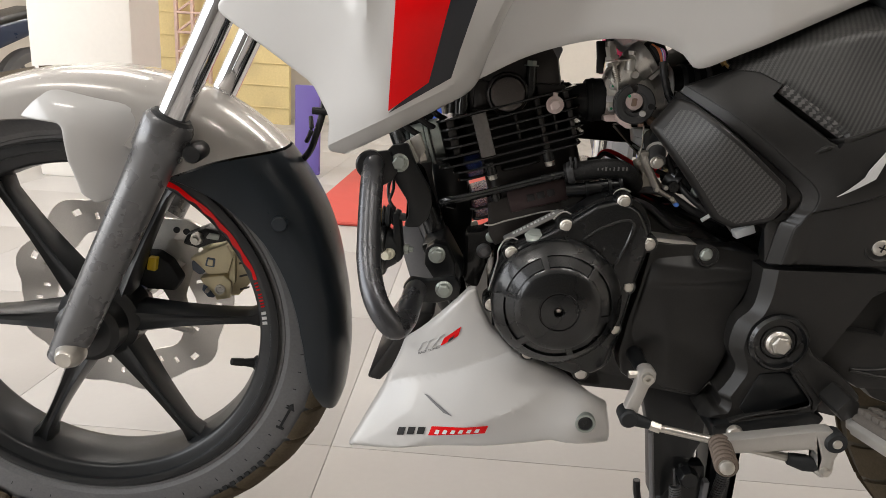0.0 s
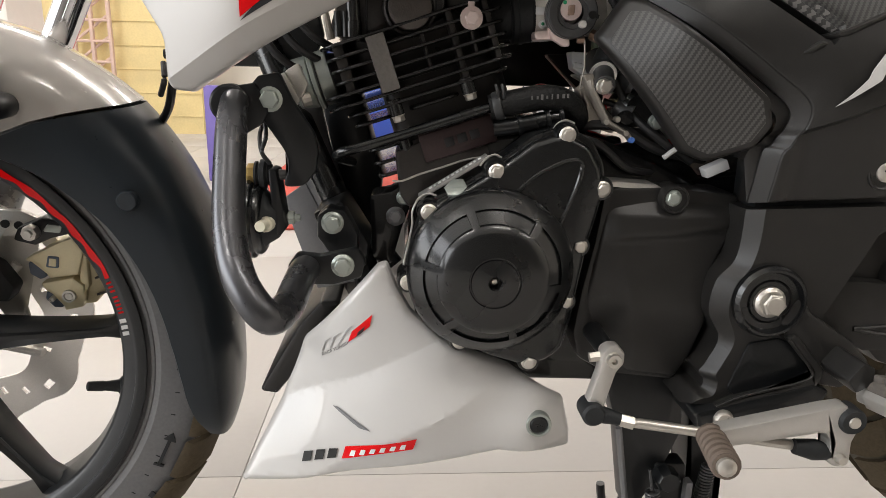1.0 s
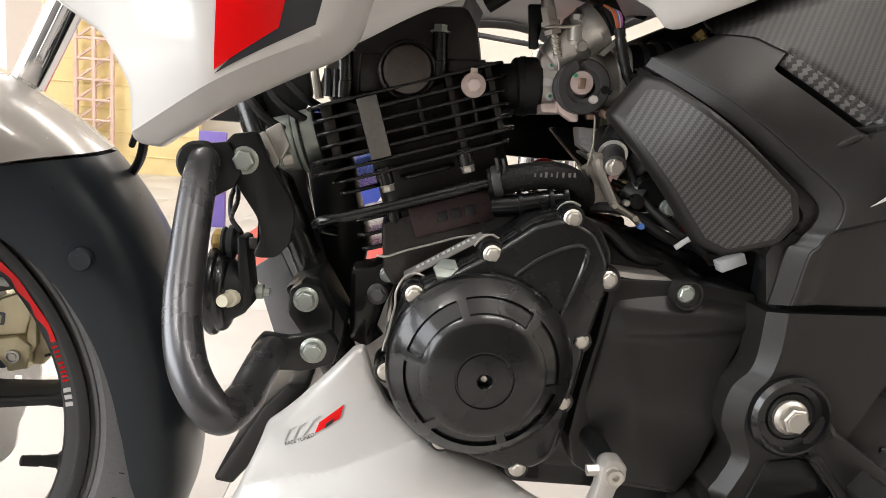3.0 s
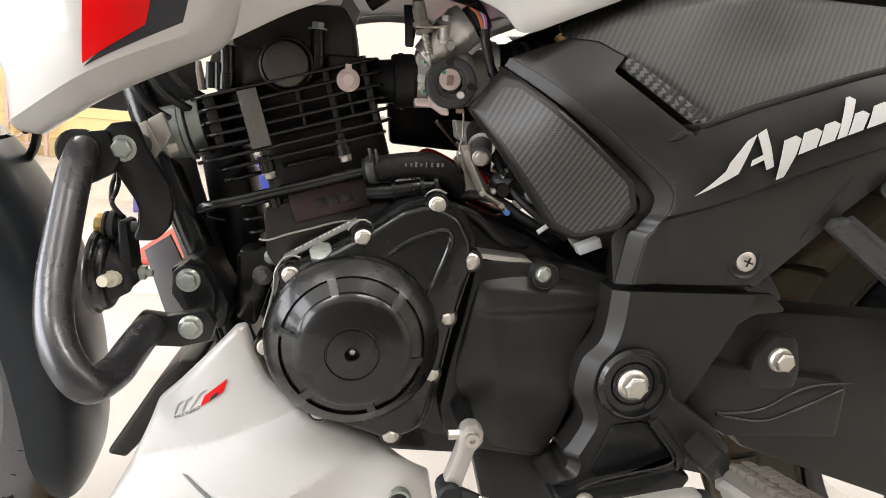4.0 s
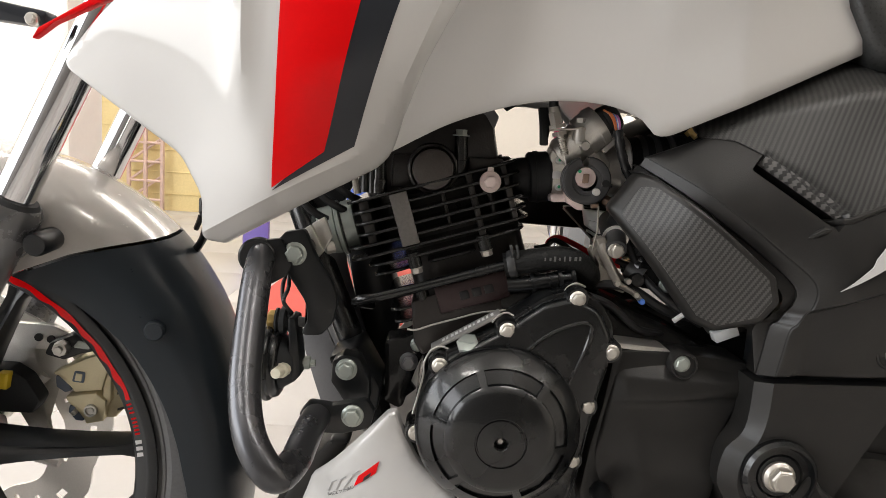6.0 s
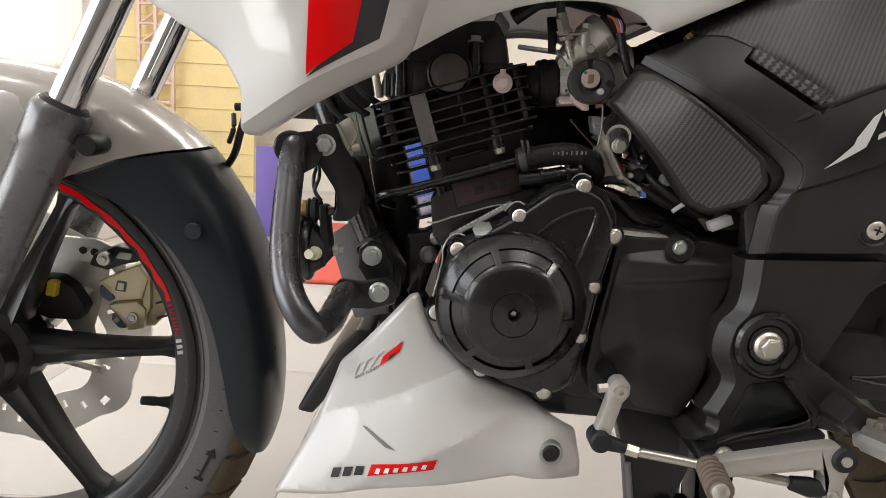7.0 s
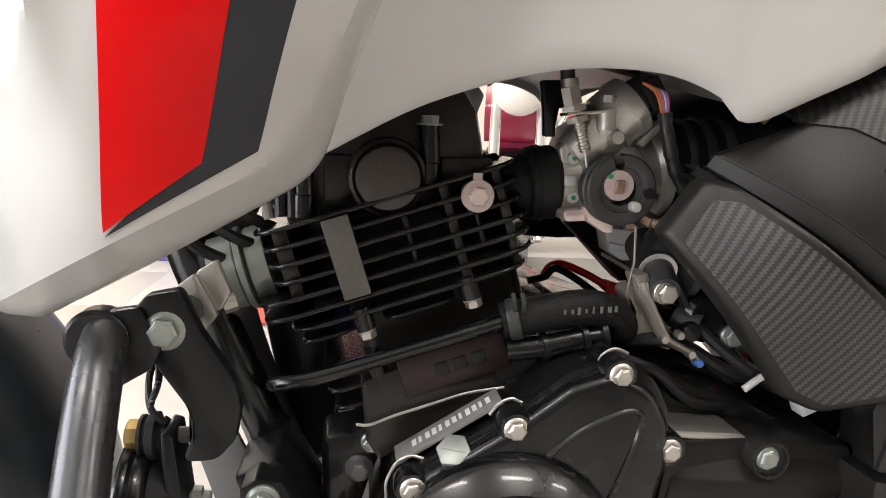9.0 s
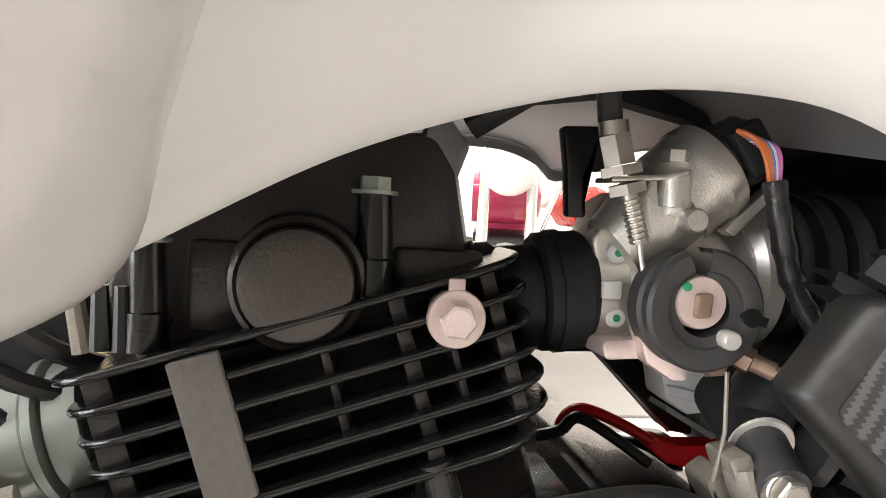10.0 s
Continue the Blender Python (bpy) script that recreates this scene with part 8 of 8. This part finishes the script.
part("exhaust_tube", bm, "satin", bike)

# ---- showroom behind ----
bm = bmesh.new()
box(bm, (-0.25, 1.85, 0.0), (0.62, 3.6, 0.02), 0.01)
tagged(link("display_mat", bm, "mat_red"), "flat red display mat on the tiled floor", "mat")
# added grey sheet: darkens the over-bright floor seen through the throttle gap
bm = bmesh.new()
box(bm, (1.25, 1.95, 0.0), (2.9, 3.3, 0.012), 0.004)
tagged(link("floor_mat", bm, "dim_grey"), "grey sheet added to dim the tiled floor", "mat")


def parked_bike(x, y, z, paint, label, scale=1.0, turn=0.0):
    """A plain standing motorcycle: wheels, tank, seat, engine block, fork and exhaust."""
    b = thing("parked_motorcycle", label, "motorcycle", group="bikes on display")
    def p(nm, bm, mt):
        part(nm, bm, mt, b)
    for nm, cx in (("front_wheel", -0.62), ("rear_wheel", 0.62)):
        bm = bmesh.new()
        turned(bm, [(0.235, -0.045), (0.27, -0.05), (0.295, -0.03), (0.30, 0.0), (0.295, 0.03), (0.27, 0.05), (0.235, 0.045), (0.235, -0.045)], (cx, 0, 0.30), 48, caps=False)
        p(nm, bm, "tyre")
        bm = bmesh.new()
        turned(bm, [(0.21, -0.035), (0.235, -0.04), (0.235, 0.04), (0.21, 0.035), (0.21, -0.035)], (cx, 0, 0.30), 48, caps=False)
        for k in range(6):
            a = k * math.pi / 3
            sweep(bm, [(cx, 0, 0.3), (cx + 0.22 * math.cos(a), 0, 0.3 + 0.22 * math.sin(a))], 0.014, 8)
        p("rim", bm, "plate")
    bm = bmesh.new()
    prism(bm, fillet([(-0.32, 0.80), (-0.1, 0.93), (0.12, 0.86), (0.16, 0.72), (-0.2, 0.66)], 0.06), -0.14, 0.14, 0.06, 4)
    p("tank", bm, paint)
    bm = bmesh.new()
    prism(bm, fillet([(0.08, 0.78), (0.3, 0.76), (0.62, 0.86), (0.66, 0.82), (0.3, 0.70), (0.1, 0.72)], 0.03), -0.12, 0.12, 0.03, 3)
    p("seat", bm, "black")
    bm = bmesh.new()
    prism(bm, fillet([(0.25, 0.72), (0.72, 0.84), (0.78, 0.80), (0.5, 0.66), (0.25, 0.55)], 0.03), -0.12, 0.12, 0.03, 3)
    p("tail", bm, paint)
    bm = bmesh.new()
    prism(bm, fillet([(-0.2, 0.62), (0.12, 0.64), (0.22, 0.35), (-0.1, 0.28), (-0.25, 0.42)], 0.04), -0.13, 0.13, 0.03, 3)
    p("engine", bm, "satin")
    for s in (-1, 1):
        bm = bmesh.new()
        sweep(bm, [(-0.62, s * 0.09, 0.30), (-0.34, s * 0.09, 0.95)], 0.022, 14)
        p("fork_leg", bm, "chrome")
    bm = bmesh.new()
    sweep(bm, spline([(-0.2, -0.08, 0.55), (-0.32, -0.1, 0.42), (-0.1, -0.12, 0.25), (0.3, -0.14, 0.27), (0.75, -0.16, 0.36)], 8), 0.026, 14)
    p("exhaust", bm, "steel")
    bm = bmesh.new()
    sweep(bm, spline([(-0.2, -0.36, 1.03), (-0.3, -0.2, 1.0), (-0.32, 0, 0.98), (-0.3, 0.2, 1.0), (-0.2, 0.36, 1.03)], 8), 0.012, 10)
    p("handlebar", bm, "satin")
    bm = bmesh.new()
    r = bmesh.ops.create_uvsphere(bm, u_segments=20, v_segments=12, radius=0.1)
    bmesh.ops.transform(bm, matrix=Matrix.Translation((-0.42, 0, 0.88)) @ Matrix.Diagonal((0.8, 1.1, 1.1, 1)), verts=bm.verts)
    p("headlamp", bm, "pillar")
    b.matrix_basis = pose(x, y, z, 0, 0, turn) @ Matrix.Diagonal((scale, scale, scale, 1))
    return b


parked_bike(1.19, 2.62, 0.0, "maroon", "maroon motorcycle parked beside the red display mat", 1.0, 78)
parked_bike(2.1, 3.9, 0.0, "bikered", "bright red motorcycle parked by the cream wall", 1.0, 15)
parked_bike(-2.75, 3.2, 0.0, "navy", "dark navy motorcycle parked beside the pillar", 1.0, 70)
# blue panel on a thin stand behind the engine, a violet panel beside it
bm = bmesh.new()
prism(bm, fillet([(0.0, 0.16), (0.36, 0.16), (0.58, 0.52), (0.58, 0.82), (0.34, 0.82), (0.0, 0.42)], 0.03), 3.0, 3.03, 0.004)
bb = tagged(link("blue_panel", bm, "blue"), "blue display panel with white bars on a thin stand", "display board")
for i in range(3):
    bm = bmesh.new()
    box(bm, (0.38 + 0.06 * i, 2.992, 0.60), (0.41 + 0.06 * i, 2.998, 0.72), 0.004)
    part("white_bar", bm, "mark", bb)
bm = bmesh.new()
sweep(bm, [(0.18, 3.04, 0.0), (0.18, 3.04, 0.5)], 0.012, 10)
part("post", bm, "plate", bb)
bm = bmesh.new()
box(bm, (-0.56, 3.0, 0.0), (-0.42, 3.04, 0.50), 0.006)
tagged(link("violet_panel", bm, "violet"), "narrow violet upright panel standing on the floor", "display board")
# ochre rolling shutter with a folding lattice gate beside it
bm = bmesh.new()
box(bm, (-2.65, 5.6, 0.0), (-1.3, 5.68, 2.6), 0.0)
sh = tagged(link("ochre_shutter", bm, "ochre"), "ochre painted metal shutter with rivets", "shutter")
for i in range(12):
    bm = bmesh.new()
    box(bm, (-2.65, 5.592, 0.15 + 0.2 * i), (-1.3, 5.602, 0.16 + 0.2 * i), 0.002)
    part("shutter_rib", bm, "ochre", sh)
gate = thing("lattice_gate", "dull pink folding lattice gate before the shutter", "gate")
for i in range(14):
    for sg in (-1, 1):
        bm = bmesh.new()
        z = 0.1 + 0.17 * i
        sweep(bm, [(-2.3, 5.5 + 0.01 * sg, z), (-2.0, 5.5 + 0.01 * sg, z + 0.22 * sg + (0 if sg > 0 else 0.22))], 0.012, 6)
        part("lattice_bar", bm, "pinkgate", gate)
for x in (-2.3, -2.15, -2.0):
    bm = bmesh.new()
    box(bm, (x - 0.014, 5.48, 0.0), (x + 0.014, 5.52, 2.6), 0.003)
    part("gate_post", bm, "pinkgate", gate)
# poster, low shelf with a black helmet
bm = bmesh.new()
box(bm, (2.3, 6.17, 1.9), (3.95, 6.195, 2.95), 0.004)
po = tagged(link("wall_poster", bm, "pillar"), "pale wall poster with red and black shapes", "poster")
for lo, hi, m in (((2.75, 2.4), (3.3, 2.75), "bikered"), ((2.7, 2.3), (3.0, 2.5), "ink"), ((3.15, 2.25), (3.45, 2.5), "plate"), ((3.55, 2.55), (3.8, 2.75), "red"), ((2.9, 2.6), (3.1, 2.85), "plate")):
    bm = bmesh.new()
    prism(bm, fillet([(lo[0], lo[1]), (hi[0], lo[1] + 0.04), (hi[0] - 0.04, hi[1]), (lo[0] + 0.05, hi[1] - 0.02)], 0.03), 6.155, 6.168, 0.002)
    part("poster_shape", bm, m, po)
bm = bmesh.new()
box(bm, (2.1, 3.35, 0.0), (3.3, 3.75, 1.58), 0.01)
tagged(link("display_counter", bm, "pillar"), "plain pale display counter by the wall", "counter")
hel = thing("helmet", "glossy black helmet resting on the pale counter", "helmet")
bm = bmesh.new()
bmesh.ops.create_uvsphere(bm, u_segments=28, v_segments=16, radius=0.2)
for v in bm.verts:
    v.co = Vector((v.co.x * 1.45, v.co.y * 0.9, max(-0.02, v.co.z * 1.0)))
bmesh.ops.transform(bm, matrix=Matrix.Translation((2.80, 3.5, 1.6)), verts=bm.verts)
part("shell", bm, "gloss", hel)
for x in (2.74, 2.92):
    bm = bmesh.new()
    box(bm, (x, 3.31, 1.70), (x + 0.05, 3.325, 1.73), 0.005)
    part("shell_mark", bm, "mark", hel)
bm = bmesh.new()
box(bm, (2.28, 3.42, 1.58), (2.66, 3.6, 1.76), 0.05)
tagged(link("red_box", bm, "bikered"), "bright red rounded box on the pale counter", "box")
# tube lamps under the ceiling, out of view; the two at x -3.0 are added
for lx, ly in ((-1.2, -1.5), (1.3, -1.5), (3.6, -1.5), (-1.2, 1.6), (1.3, 1.6), (3.6, 1.6), (-1.2, 4.2), (1.3, 4.2), (3.6, 4.2), (-3.0, 1.6), (-3.0, 4.2)):
    t = thing("tube_lamp", "white ceiling tube lamp out of view, switched on", "lamp", group="ceiling lamps")
    bm = bmesh.new()
    box(bm, (-0.62, -0.05, 0.0), (0.62, 0.05, 0.05), 0.006)
    part("housing", bm, "ceil", t)
    bm = bmesh.new()
    sweep(bm, [(-0.6, 0, -0.018), (0.6, 0, -0.018)], 0.016, 12)
    part("tube", bm, "glow", t)
    t.location = (lx, ly, 3.05)

# ---- floor tiles ----
bm = bmesh.new()
box(bm, (0.0006, 0.0006, -0.01), (0.6284, 0.6284, 0.0), 0.0006)
first = part("tile", bm, "floor", floor_base)
first.matrix_basis = Matrix.Translation((0.238, 0.22 - 0.629, 0))
TILE = 0.629
for i in range(-7, 9):
    for j in range(-7, 10):
        if (i, j) != (0, -1):
            like(first, Matrix.Translation((0.238 + TILE * i, 0.22 + TILE * j, 0)), floor_base)
